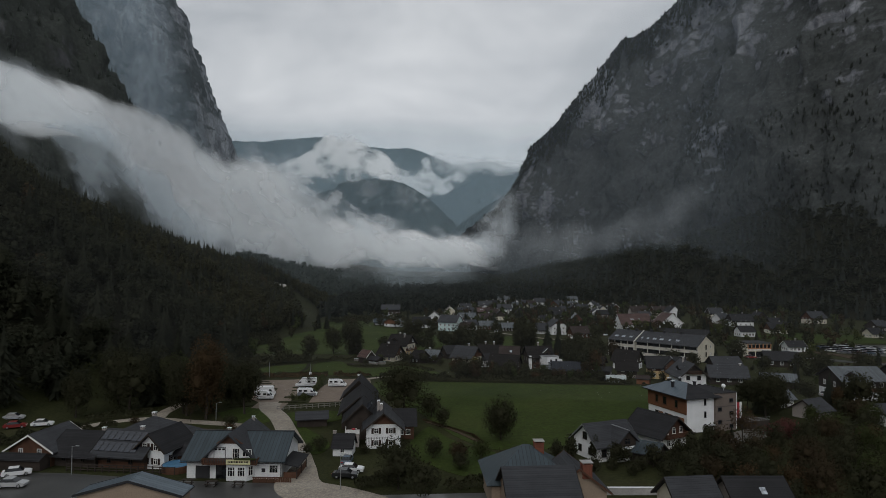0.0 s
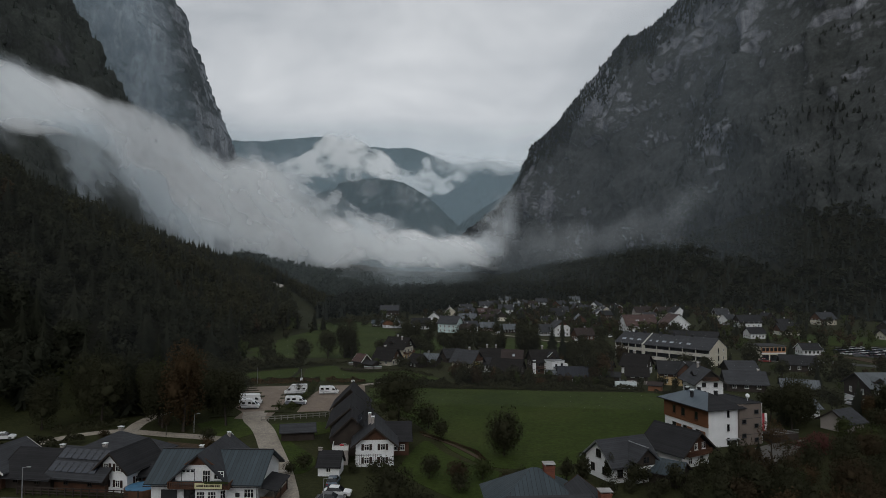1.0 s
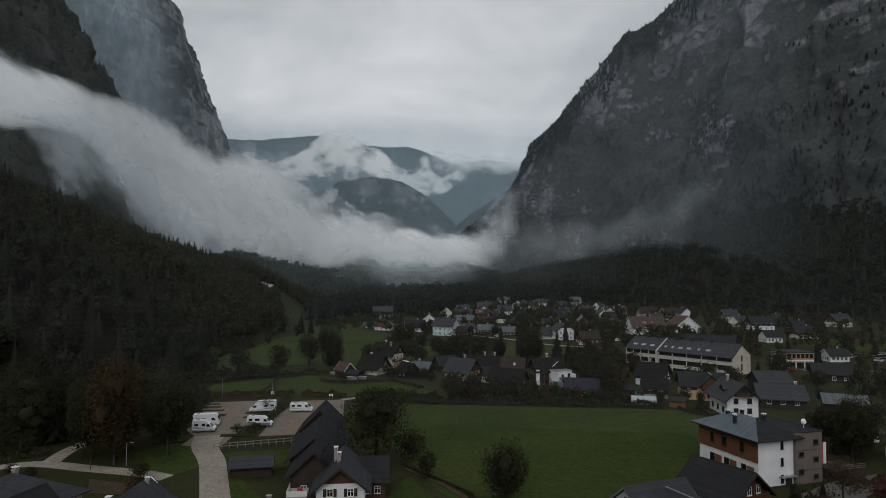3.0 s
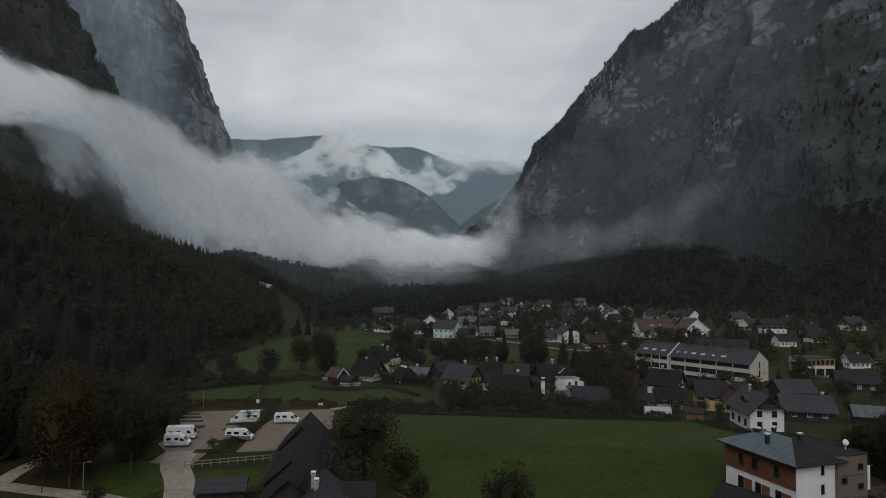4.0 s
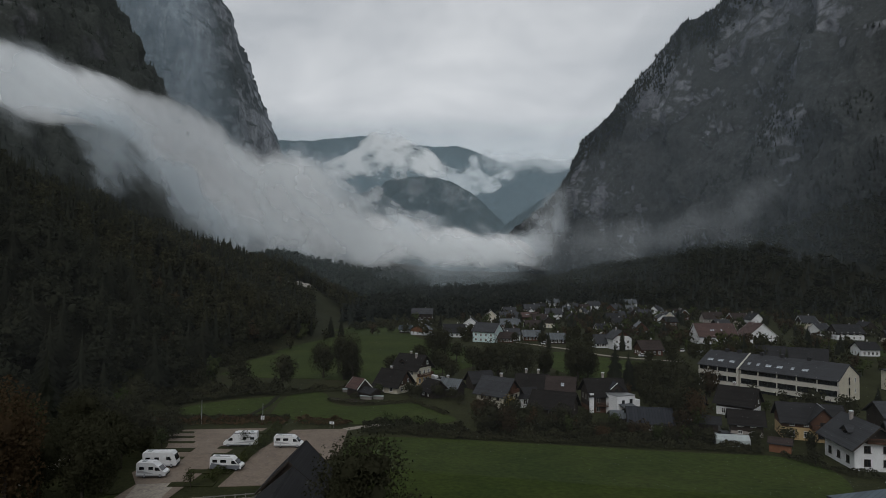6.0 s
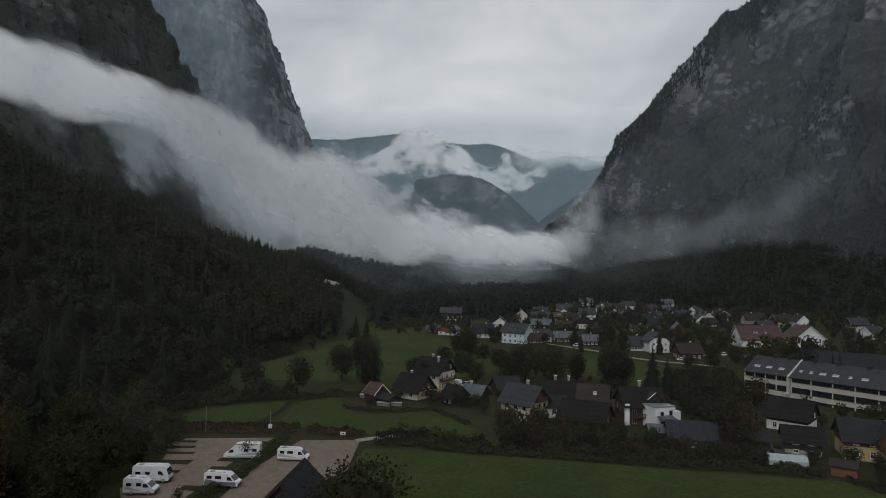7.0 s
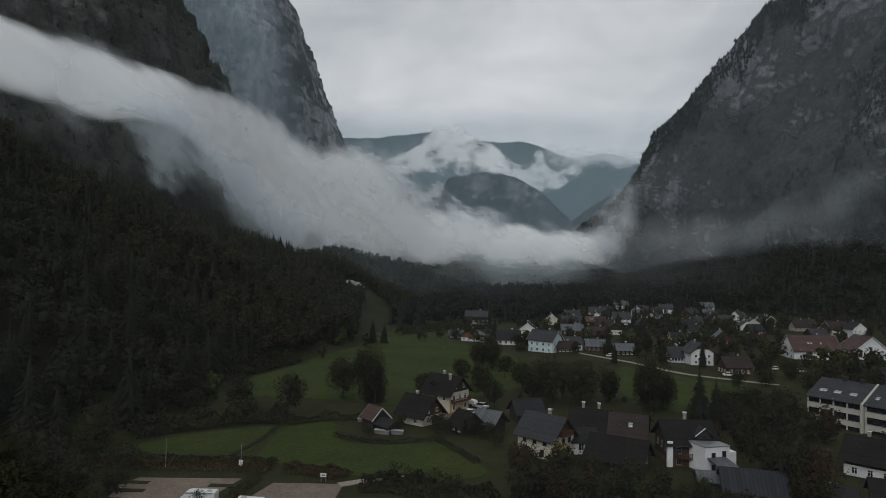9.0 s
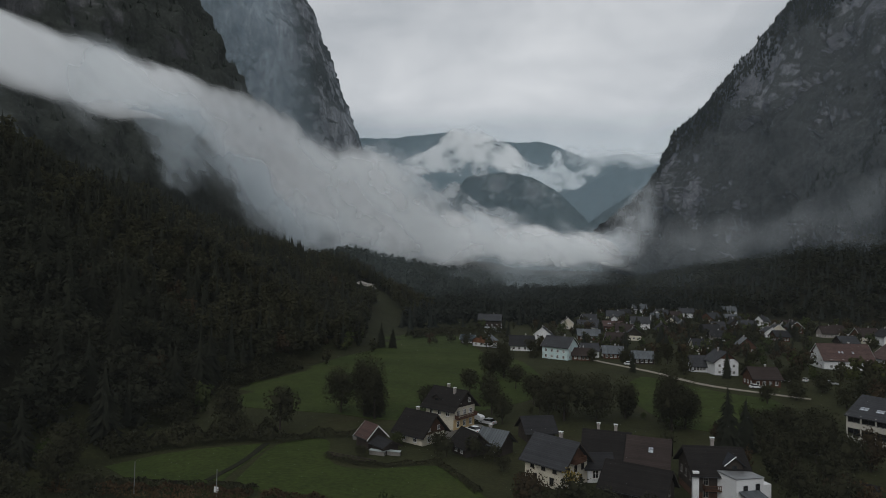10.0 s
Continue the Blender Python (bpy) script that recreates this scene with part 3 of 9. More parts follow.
def mountain(name, foot, top, nu, nv, rough, size, material, label, crags=1.0, bow=0.0, seed=0.0, back=350.0):
    """A mountain side between a foot line and a ridge line, roughened into ribs and ledges, with a back that falls away."""
    u, v = np.linspace(0, 1, nu), np.linspace(0, 1, nv)
    A, B = line_at(smooth_line(foot, 4), u), line_at(smooth_line(top, 4), u)
    out = np.zeros((nv + 6, nu, 3))
    along = np.gradient(A, axis=0)
    along /= np.linalg.norm(along, axis=1)[:, None]
    for j, t in enumerate(v):
        out[j] = A * (1 - t) + B * t
        out[j, :, 2] += bow * np.sin(math.pi * t)
    face = np.cross(along, (B - A) / np.linalg.norm(B - A, axis=1)[:, None])
    face /= np.linalg.norm(face, axis=1)[:, None]
    if face[nu // 2] @ (np.array((0, 60, 34)) - A[nu // 2]) < 0:
        face = -face
    for j in range(nv):
        taper = min(1.0, 0.25 + (1 - v[j]) * 5)
        for i in range(nu):
            p = Vector(out[j, i])
            q = Vector((p.x / size, p.y / size, p.z / size * 0.4 + seed))
            ribs = noise.ridged_multi_fractal(q, 0.9, 2.1, 6, 0.9, 2.0) - 1.1
            fine = noise.fractal(p / (size * 0.22) + Vector((seed, 3, 1)), 0.8, 2.0, 4)
            ledge = noise.fractal(Vector((p.x / size * 0.8, p.y / size * 0.8, p.z / size * 2.6 + 7)), 1.0, 2.0, 3)
            w = Vector((p.x / size * 2.2, p.y / size * 2.2, p.z / size * 1.25 + seed)) + noise.noise_vector(p / (size * 0.3)) * 0.16
            flute = noise.ridged_multi_fractal(Vector((p.x / size * 3.4, p.y / size * 3.4, p.z / size * 0.8 + seed)), 0.9, 2.1, 4, 0.9, 2.0) - 1.1
            h = (ribs * 0.55 + fine * 0.13 * crags + ledge * 0.20 + flute * 0.16 * crags + (slabs(w) * 0.26 + slabs(w * 2.7) * 0.14) * crags) * rough * taper
            out[j, i] += face[i] * h
            out[j, i, 2] += fine * rough * 0.12
    rise = np.array((-face[:, 0], -face[:, 1], np.zeros(nu))).T
    rise /= np.linalg.norm(rise, axis=1)[:, None]
    for k in range(6):
        t = (k + 1) / 6
        out[nv + k] = out[nv - 1] + rise * back * t
        out[nv + k, :, 2] += 18 * math.sin(t * 2) - t * t * (out[nv - 1, :, 2] * 0.55)
    g = np.arange((nv + 6) * nu).reshape(nv + 6, nu)
    f = np.stack([g[:-1, :-1], g[:-1, 1:], g[1:, 1:], g[1:, :-1]], -1).reshape(-1, 4)
    ob = new(name, big_mesh(name, out.reshape(-1, 3), f, [material], crags < 0.9))
    tagged(ob, label, "mountain", kind="structure")
    return ob, out[:nv]


R_RIDGE = ((-250, 2300, 150), (-43, 1802, 253), (15, 1722, 365), (86, 1640, 420), (155, 1555, 487), (217, 1477, 553), (263, 1418, 562), (312, 1347, 597), (396, 1241, 667), (530, 1102, 726), (682, 866, 695), (760, 500, 650))
R_FOOT = ((-170, 2200, 20), (-34, 1762, 20), (8, 1602, 30), (65, 1481, 40), (124, 1367, 40), (173, 1261, 40), (207, 1184, 45), (246, 1095, 50), (300, 967, 55), (375, 821, 65), (465, 604, 75), (560, 300, 75))
cliff_right, right_grid = mountain("mountain_right", R_FOOT, R_RIDGE, 400, 185, 40, 200, ROCK_RIGHT, "grey limestone cliff with wooded ledges above the village", 1.0, 0.0, 1.0)
L_FOOT = ((-980, 2500, 60), (-735, 1755, 60), (-900, 1560, 60), (-1120, 1250, 60), (-1300, 800, 60))
L_RIDGE = ((-1350, 2400, 1000), (-1065, 1600, 1050), (-1250, 1400, 1100), (-1500, 1050, 1150), (-1750, 600, 1150))
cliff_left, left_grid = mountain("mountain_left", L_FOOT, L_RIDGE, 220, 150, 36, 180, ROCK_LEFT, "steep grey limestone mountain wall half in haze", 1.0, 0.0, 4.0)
S_FOOT = ((-860, 1600, 20), (-555, 1185, 30), (-590, 900, 40), (-640, 600, 60), (-720, 200, 80))
S_RIDGE = ((-1230, 1350, 860), (-1000, 930, 900), (-1060, 760, 950), (-1150, 450, 950), (-1250, 0, 900))
shoulder, shoulder_grid = mountain("mountain_shoulder", S_FOOT, S_RIDGE, 170, 110, 34, 110, ROCK_DARK, "dark wooded rock slope above the fog", 1.0, 0.0, 9.0)
M_FOOT = ((-1700, 2900, 0), (-1100, 2780, 0), (-800, 2760, 0), (-500, 2800, 0), (-150, 2850, 0))
M_RIDGE = ((-1500, 3080, 330), (-946, 2950, 415), (-849, 2960, 470), (-645, 2990, 482), (-489, 3000, 418), (-330, 3010, 280), (-180, 3020, 130))
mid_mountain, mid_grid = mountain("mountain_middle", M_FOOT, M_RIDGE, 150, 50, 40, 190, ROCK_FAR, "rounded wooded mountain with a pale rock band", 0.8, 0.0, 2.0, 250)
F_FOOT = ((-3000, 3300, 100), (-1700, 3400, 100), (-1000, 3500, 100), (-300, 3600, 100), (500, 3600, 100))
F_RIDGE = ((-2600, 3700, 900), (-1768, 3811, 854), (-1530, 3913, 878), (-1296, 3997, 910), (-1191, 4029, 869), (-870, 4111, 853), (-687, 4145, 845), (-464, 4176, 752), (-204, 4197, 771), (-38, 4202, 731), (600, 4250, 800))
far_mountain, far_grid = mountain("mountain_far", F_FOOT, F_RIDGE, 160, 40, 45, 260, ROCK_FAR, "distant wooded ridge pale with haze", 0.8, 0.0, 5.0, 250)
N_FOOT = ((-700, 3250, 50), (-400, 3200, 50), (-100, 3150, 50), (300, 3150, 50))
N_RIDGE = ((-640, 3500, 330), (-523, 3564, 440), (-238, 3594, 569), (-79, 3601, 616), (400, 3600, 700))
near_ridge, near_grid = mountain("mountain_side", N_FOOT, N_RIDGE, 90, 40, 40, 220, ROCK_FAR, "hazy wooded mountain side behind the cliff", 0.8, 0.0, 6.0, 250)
K_FOOT = ((-420, 2380, 10), (-300, 2330, 10), (-120, 2300, 10), (100, 2300, 10))
K_RIDGE = ((-330, 2420, 120), (-221, 2420, 231), (-73, 2430, 330), (-41, 2430, 345), (200, 2430, 420))
spur, spur_grid = mountain("mountain_spur", K_FOOT, K_RIDGE, 80, 40, 26, 120, ROCK_FAR, "dark wooded spur at the valley's bend", 0.8, 0.0, 8.0, 250)


# ---------------------------------------------------------------- mist
def mist(name, low, high, material, label, nu=60, nv=14, sag=0.0):
    """A hanging sheet of cloud, or of added haze, between a lower and an upper line."""
    u, v = np.linspace(0, 1, nu), np.linspace(0, 1, nv)
    A, B = line_at(smooth_line(low, 4), u), line_at(smooth_line(high, 4), u)
    P = np.zeros((nv, nu, 3))
    for j, t in enumerate(v):
        P[j] = A * (1 - t) + B * t
        P[j, :, 1] += sag * math.sin(math.pi * t)
    g = np.arange(nu * nv).reshape(nv, nu)
    f = np.stack([g[:-1, :-1], g[:-1, 1:], g[1:, 1:], g[1:, :-1]], -1).reshape(-1, 4)
    U, V = np.meshgrid(u, v)
    ob = new(name, big_mesh(name, P.reshape(-1, 3), f, [material], True, np.stack([U, V], -1).reshape(-1, 2)))
    return tagged(ob, label, "fog", kind="stuff")


FOG_TOP = ((-544, 414, 248), (-545, 448, 250), (-542, 485, 251), (-540, 534, 254), (-539, 594, 257), (-540, 634, 259), (-539, 702, 263), (-538, 767, 268), (-539, 828, 275), (-539, 912, 278), (-526, 1001, 258), (-495, 1096, 254), (-451, 1191, 235), (-393, 1286, 177), (-311, 1382, 149), (-202, 1473, 134), (-118, 1533, 127), (-84, 1560, 140), (-52, 1572, 158))
FOG_LOW = ((-451, 355, 164), (-454, 385, 164), (-455, 418, 162), (-456, 463, 157), (-459, 518, 156), (-463, 556, 157), (-467, 619, 172), (-470, 680, 168), (-473, 740, 127), (-477, 821, 80), (-469, 907, 51), (-444, 998, 26), (-407, 1090, 21), (-357, 1182, 27), (-284, 1275, 29), (-186, 1365, 37), (-109, 1423, 46), (-78, 1450, 38), (-48, 1462, 34))

# a point halfway along the camera's path
VIEW_POINT = np.array((0.0, 55.0, 34.0))


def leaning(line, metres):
    """The line moved along rays from a point on the camera's path, so that it keeps its place in the camera's view."""
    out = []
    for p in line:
        v = np.array(p, float) - VIEW_POINT
        out.append(tuple(VIEW_POINT + v * (1 + metres / np.linalg.norm(v))))
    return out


FOG = mist_material("fog_bank", (0.97, 0.99, 1.0), 0.98, 0.012, 0.10, 0.78, (1, 1, 1.2), 9.0, 1.4, 0.6, 2.0)
VEIL = mist_material("fog_veil", (0.88, 0.94, 0.98), 0.36, 0.016, 0.20, 1.25, (1, 1, 1.3), 10.0, 2.0, 1.2, 2.0)
LEE = mist_material("soft_fog_edge", (0.86, 0.93, 0.97), 0.42, 0.014, 0.05, 1.25, (1, 1, 1.2), 6.0, 2.2, 1.0)
RAG = mist_material("ragged_fog", (0.86, 0.91, 0.95), 0.62, 0.017, 0.42, 1.25, (1, 1, 1.9), 7.0, 3.6, 1.5)
CURL = mist_material("curling_fog", (0.80, 0.87, 0.92), 0.50, 0.018, 0.12, 1.2, (1, 1, 0.9), 5.0, 2.4, 1.0)
SMOKE = mist_material("thin_blue_fog", (0.70, 0.79, 0.85), 0.50, 0.012, 0.62, 1.6, (1, 1, 1.1), 8.0, 6.5, 3.0)
WISP = mist_material("thin_wisp", (0.72, 0.77, 0.81), 0.24, 0.012, 0.20, 1.45, (1, 1, 1.7), 6.0, 2.6, 1.4)
VALLEY_MIST = mist_material("valley_mist", (0.62, 0.73, 0.79), 0.26, 0.013, 0.20, 1.5, (1, 1, 1.5), 9.0, 3.0, 1.5)
VALLEY_VEIL = mist_material("faint_valley_mist", (0.60, 0.71, 0.77), 0.055, 0.012, 0.1, 1.3, (1, 1, 1.5), 5.0, 2.4, 1.0)
PUFF = mist_material("cloud_puff", (0.96, 0.98, 0.99), 0.97, 0.013, 0.10, 1.0, (1, 1, 1.2), 10.0, 2.2, 0.8)
PUFF_SOFT = mist_material("low_cloud", (0.95, 0.97, 0.98), 0.85, 0.009, 0.2, 1.3, (1, 1, 1.3), 6.0, 2.0, 0.8)
# aerial haze put into tinted translucent sheets that pale what stands behind
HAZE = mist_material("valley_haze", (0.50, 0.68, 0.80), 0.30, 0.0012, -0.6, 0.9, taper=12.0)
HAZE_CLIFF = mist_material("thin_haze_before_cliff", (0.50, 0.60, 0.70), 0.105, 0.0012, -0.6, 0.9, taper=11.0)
# two faint sheets added to lift the darkest tones of village and woods
HAZE_NEAR = mist_material("near_lift_haze", (0.62, 0.66, 0.68), 0.017, 0.004, -0.9, 0.5, taper=12.0)
HAZE_MIDDLE = mist_material("middle_lift_haze", (0.56, 0.66, 0.72), 0.010, 0.004, -0.9, 0.5, taper=8.0)
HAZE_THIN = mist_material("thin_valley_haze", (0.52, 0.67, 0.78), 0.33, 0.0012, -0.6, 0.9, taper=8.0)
mist("fog_bank", FOG_LOW, FOG_TOP, FOG, "thick pale fog bank lying across the valley", 110, 20, -20)
mist("fog_veil", ((-434, 443, 140), (-438, 497, 138), (-443, 534, 139), (-447, 596, 155), (-452, 656, 151), (-456, 715, 102), (-460, 796, 48), (-454, 881, 17), (-430, 971, -11), (-395, 1063, -14), (-348, 1154, -1), (-277, 1246, 2), (-181, 1335, 12), (-106, 1393, 30), (-73, 1426, 28), (-49, 1437, 34), (-28, 1447, 44)),
     ((-503, 500, 248), (-504, 558, 253), (-506, 598, 256), (-507, 664, 259), (-508, 727, 265), (-511, 787, 280), (-513, 869, 292), (-503, 957, 275), (-474, 1050, 275), (-433, 1145, 256), (-378, 1239, 192), (-300, 1333, 164), (-196, 1424, 147), (-114, 1483, 137), (-79, 1516, 166), (-53, 1527, 196), (-31, 1537, 218)), VEIL, "thin ragged veil of fog round the bank", 110, 20, -20)
mist("fog_wisp", ((-548, 1046, 150), (-514, 1097, 154), (-475, 1149, 156), (-430, 1199, 151), (-380, 1249, 120), (-325, 1296, 103), (-252, 1333, 89)),
     ((-580, 1097, 271), (-543, 1150, 264), (-501, 1203, 264), (-453, 1255, 250), (-400, 1305, 222), (-341, 1354, 186), (-264, 1392, 154)), RAG, "torn upper edge of the fog bank")
mist("fog_wisp", ((-446, 397, 97), (-439, 437, 95), (-437, 469, 95), (-439, 510, 98), (-440, 550, 98), (-440, 590, 94), (-436, 631, 90), (-435, 681, 74), (-439, 750, 53), (-437, 822, 41), (-417, 889, 35)),
     ((-495, 431, 197), (-486, 474, 194), (-482, 508, 185), (-483, 551, 184), (-481, 593, 190), (-480, 634, 198), (-475, 676, 201), (-472, 729, 191), (-474, 799, 169), (-469, 872, 139), (-446, 942, 110)), SMOKE, "thin bluish fog over the wooded slope")
mist("fog_wisp", ((-150, 1420, 40), (-112, 1440, 42), (-80, 1452, 46), (-52, 1462, 52), (-26, 1472, 62), (-4, 1480, 74)),
     ((-156, 1500, 140), (-118, 1525, 150), (-84, 1545, 184), (-56, 1560, 222), (-30, 1570, 250), (-4, 1580, 262)), CURL, "thin fog curling up against the cliff")
mist("fog_wisp", ((-94, 1384, 43), (-1, 1318, 44), (70, 1236, 50), (140, 1159, 52), (191, 1090, 50), (224, 1032, 54), (247, 985, 71), (277, 914, 87)),
     ((-98, 1424, 134), (-1, 1358, 139), (72, 1276, 139), (145, 1199, 141), (199, 1129, 160), (234, 1071, 188), (258, 1024, 198), (289, 952, 179)), WISP, "thin wisp of mist drifting along the cliff foot")
mist("fog_wisp", ((-476, 891, 22), (-425, 941, 10), (-374, 985, -3), (-302, 1011, -11), (-218, 1034, -10), (-132, 1049, -2), (-62, 1056, 7), (-9, 1038, 16)),
     ((-498, 925, 91), (-444, 976, 83), (-390, 1022, 80), (-316, 1049, 70), (-228, 1072, 58), (-138, 1089, 55), (-65, 1096, 76), (-10, 1078, 87)), VALLEY_MIST, "pale mist hanging in the back of the valley")
mist("fog_wisp", ((-451, 580, 132), (-452, 618, 130), (-451, 657, 115), (-456, 715, 88), (-461, 796, 55), (-454, 881, 30), (-427, 962, 13), (-388, 1044, 9)),
     ((-478, 609, 213), (-479, 648, 223), (-477, 687, 221), (-481, 747, 195), (-484, 829, 160), (-476, 915, 132), (-446, 998, 107), (-405, 1081, 96)), LEE, "soft lower edge of the fog bank")
mist("fog_wisp", ((-305, 621, 14), (-268, 650, 6), (-215, 682, 0), (-152, 710, -2), (-84, 733, 0), (-12, 748, 4), (58, 745, 10), (115, 738, 20)),
     ((-316, 637, 85), (-277, 668, 74), (-223, 700, 67), (-157, 730, 63), (-87, 752, 66), (-13, 768, 75), (60, 765, 83), (118, 758, 87)), VALLEY_VEIL, "faint mist over the forest at the valley's end")
mist("cloud_puff", ((-1023, 2513, 422), (-951, 2542, 415), (-876, 2569, 407), (-811, 2591, 399), (-734, 2614, 400), (-655, 2636, 410), (-576, 2655, 418), (-507, 2669, 415)),
     ((-1082, 2651, 503), (-1006, 2681, 533), (-929, 2710, 593), (-861, 2733, 653), (-779, 2758, 663), (-695, 2780, 629), (-610, 2801, 569), (-536, 2816, 505)), PUFF, "white puff of cloud over the rounded mountain")
mist("cloud_puff", ((-833, 3333, 524), (-687, 3367, 464), (-584, 3387, 428), (-515, 3398, 403), (-450, 3408, 426), (-376, 3417, 473), (-287, 3426, 513)),
     ((-871, 3479, 642), (-719, 3514, 637), (-611, 3534, 609), (-541, 3546, 707), (-472, 3556, 596), (-394, 3566, 617), (-301, 3575, 640)), PUFF, "rags of cloud before the distant ridge")
mist("cloud_puff", ((-517, 3438, 564), (-396, 3455, 545), (-276, 3467, 551), (-155, 3474, 549), (-5, 3478, 548), (143, 3475, 546)),
     ((-541, 3586, 730), (-415, 3603, 720), (-289, 3616, 727), (-163, 3624, 704), (-6, 3628, 702), (149, 3625, 699)), PUFF_SOFT, "low cloud over the distant ridge")
# haze of distance, added as blue-tinted sheets
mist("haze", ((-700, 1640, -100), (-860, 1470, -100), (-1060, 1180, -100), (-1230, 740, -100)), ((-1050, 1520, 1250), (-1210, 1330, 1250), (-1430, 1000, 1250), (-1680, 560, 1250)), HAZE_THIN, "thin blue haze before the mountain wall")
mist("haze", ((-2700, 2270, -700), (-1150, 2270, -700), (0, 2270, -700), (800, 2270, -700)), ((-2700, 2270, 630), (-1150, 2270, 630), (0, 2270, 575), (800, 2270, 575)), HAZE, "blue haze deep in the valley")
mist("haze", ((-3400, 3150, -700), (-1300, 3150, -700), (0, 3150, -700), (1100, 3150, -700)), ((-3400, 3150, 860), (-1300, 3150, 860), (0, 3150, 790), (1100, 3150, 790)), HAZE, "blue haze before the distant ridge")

# sheet set before the cliff along the camera's rays
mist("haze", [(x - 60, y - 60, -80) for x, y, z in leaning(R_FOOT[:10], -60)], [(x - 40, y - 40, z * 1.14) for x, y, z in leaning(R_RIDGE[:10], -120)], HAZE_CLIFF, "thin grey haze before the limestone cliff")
# added veils: they pale the dark tones behind them
mist("haze", ((-420, 150, -140), (-150, 178, -140), (0, 182, -140), (150, 178, -140), (420, 150, -140)), ((-420, 150, 200), (-150, 178, 200), (0, 182, 200), (150, 178, 200), (420, 150, 200)), HAZE_NEAR, "thin added haze sheet lifting dark tones over the village")
mist("haze", ((-420, 320, -100), (-230, 370, -100), (-60, 455, -100), (120, 440, -100), (420, 380, -100)), ((-420, 320, 190), (-230, 370, 150), (-60, 455, 110), (120, 440, 120), (420, 380, 160)), HAZE_MIDDLE, "thin added haze sheet lifting dark tones over the far village")

# ---------------------------------------------------------------- woods
rng = np.random.default_rng(7)


def conifer_shape(sprays, seed, slim=0.16, start=0.08):
    """Unit spruce: a stem, a thin inner cone and many drooping sprays of needles. Vertices, triangles, normals."""
    r = np.random.default_rng(seed)
    V = [(0.014 * math.cos(a), 0.014 * math.sin(a), -0.04) for a in (0, 2.1, 4.2)] + [(0, 0, 0.9)]
    T = [(0, 1, 3), (1, 2, 3), (2, 0, 3)]
    o = len(V)
    V += [(slim * 0.50 * math.cos(a), slim * 0.50 * math.sin(a), start + 0.03) for a in np.arange(6) * 1.047] + [(0, 0, 0.93)]
    T += [(o + i, o + (i + 1) % 6, o + 6) for i in range(6)]
    for k in range(sprays):
        t = 1 - math.sqrt(r.uniform(0.0, 1.0) * 0.985 + 0.0001)
        t = 0.55 * t + 0.45 * (k + 0.5) / sprays if k % 2 else t
        z = start + (0.97 - start) * t
        rad = (slim * (1 - t) ** 0.85 + 0.010) * r.uniform(0.72, 1.22)
        a = r.uniform(0, 2 * math.pi)
        w = r.uniform(0.20, 0.38) * (1.6 if sprays < 90 else 0.42)
        drop = rad * r.uniform(0.15, 0.6)
        c, d = np.array((math.cos(a), math.sin(a))), np.array((-math.sin(a), math.cos(a)))
        root_p, tip = c * rad * 0.22, c * rad
        m = c * rad * 0.62
        i = len(V)
        V += [(*root_p, z + rad * 0.35), (*(m - d * rad * w), z - drop * 0.5), (*tip, z - drop), (*(m + d * rad * w), z - drop * 0.5)]
        T += [(i, i + 1, i + 2), (i, i + 2, i + 3)]
    V += [(0.006, 0, 0.9), (-0.003, 0.005, 0.9), (-0.003, -0.005, 0.9), (0, 0, 1.0)]
    i = len(V) - 4
    T += [(i, i + 1, i + 3), (i + 1, i + 2, i + 3), (i + 2, i, i + 3)]
    V = np.array(V)
    N = np.stack([V[:, 0], V[:, 1], 0.02 + 0.75 * np.hypot(V[:, 0], V[:, 1])], -1)
    N /= np.linalg.norm(N, axis=1)[:, None]
    return V, np.array(T), N


GOLD = (1 + 5 ** 0.5) / 2
ICO_V = np.array([(-1, GOLD, 0), (1, GOLD, 0), (-1, -GOLD, 0), (1, -GOLD, 0), (0, -1, GOLD), (0, 1, GOLD), (0, -1, -GOLD), (0, 1, -GOLD), (GOLD, 0, -1), (GOLD, 0, 1), (-GOLD, 0, -1), (-GOLD, 0, 1)]) / 1.902
ICO_F = ((0, 11, 5), (0, 5, 1), (0, 1, 7), (0, 7, 10), (0, 10, 11), (1, 5, 9), (5, 11, 4), (11, 10, 2), (10, 7, 6), (7, 1, 8), (3, 9, 4), (3, 4, 2), (3, 2, 6), (3, 6, 8), (3, 8, 9), (4, 9, 5), (2, 4, 11), (6, 2, 10), (8, 6, 7), (9, 8, 1))


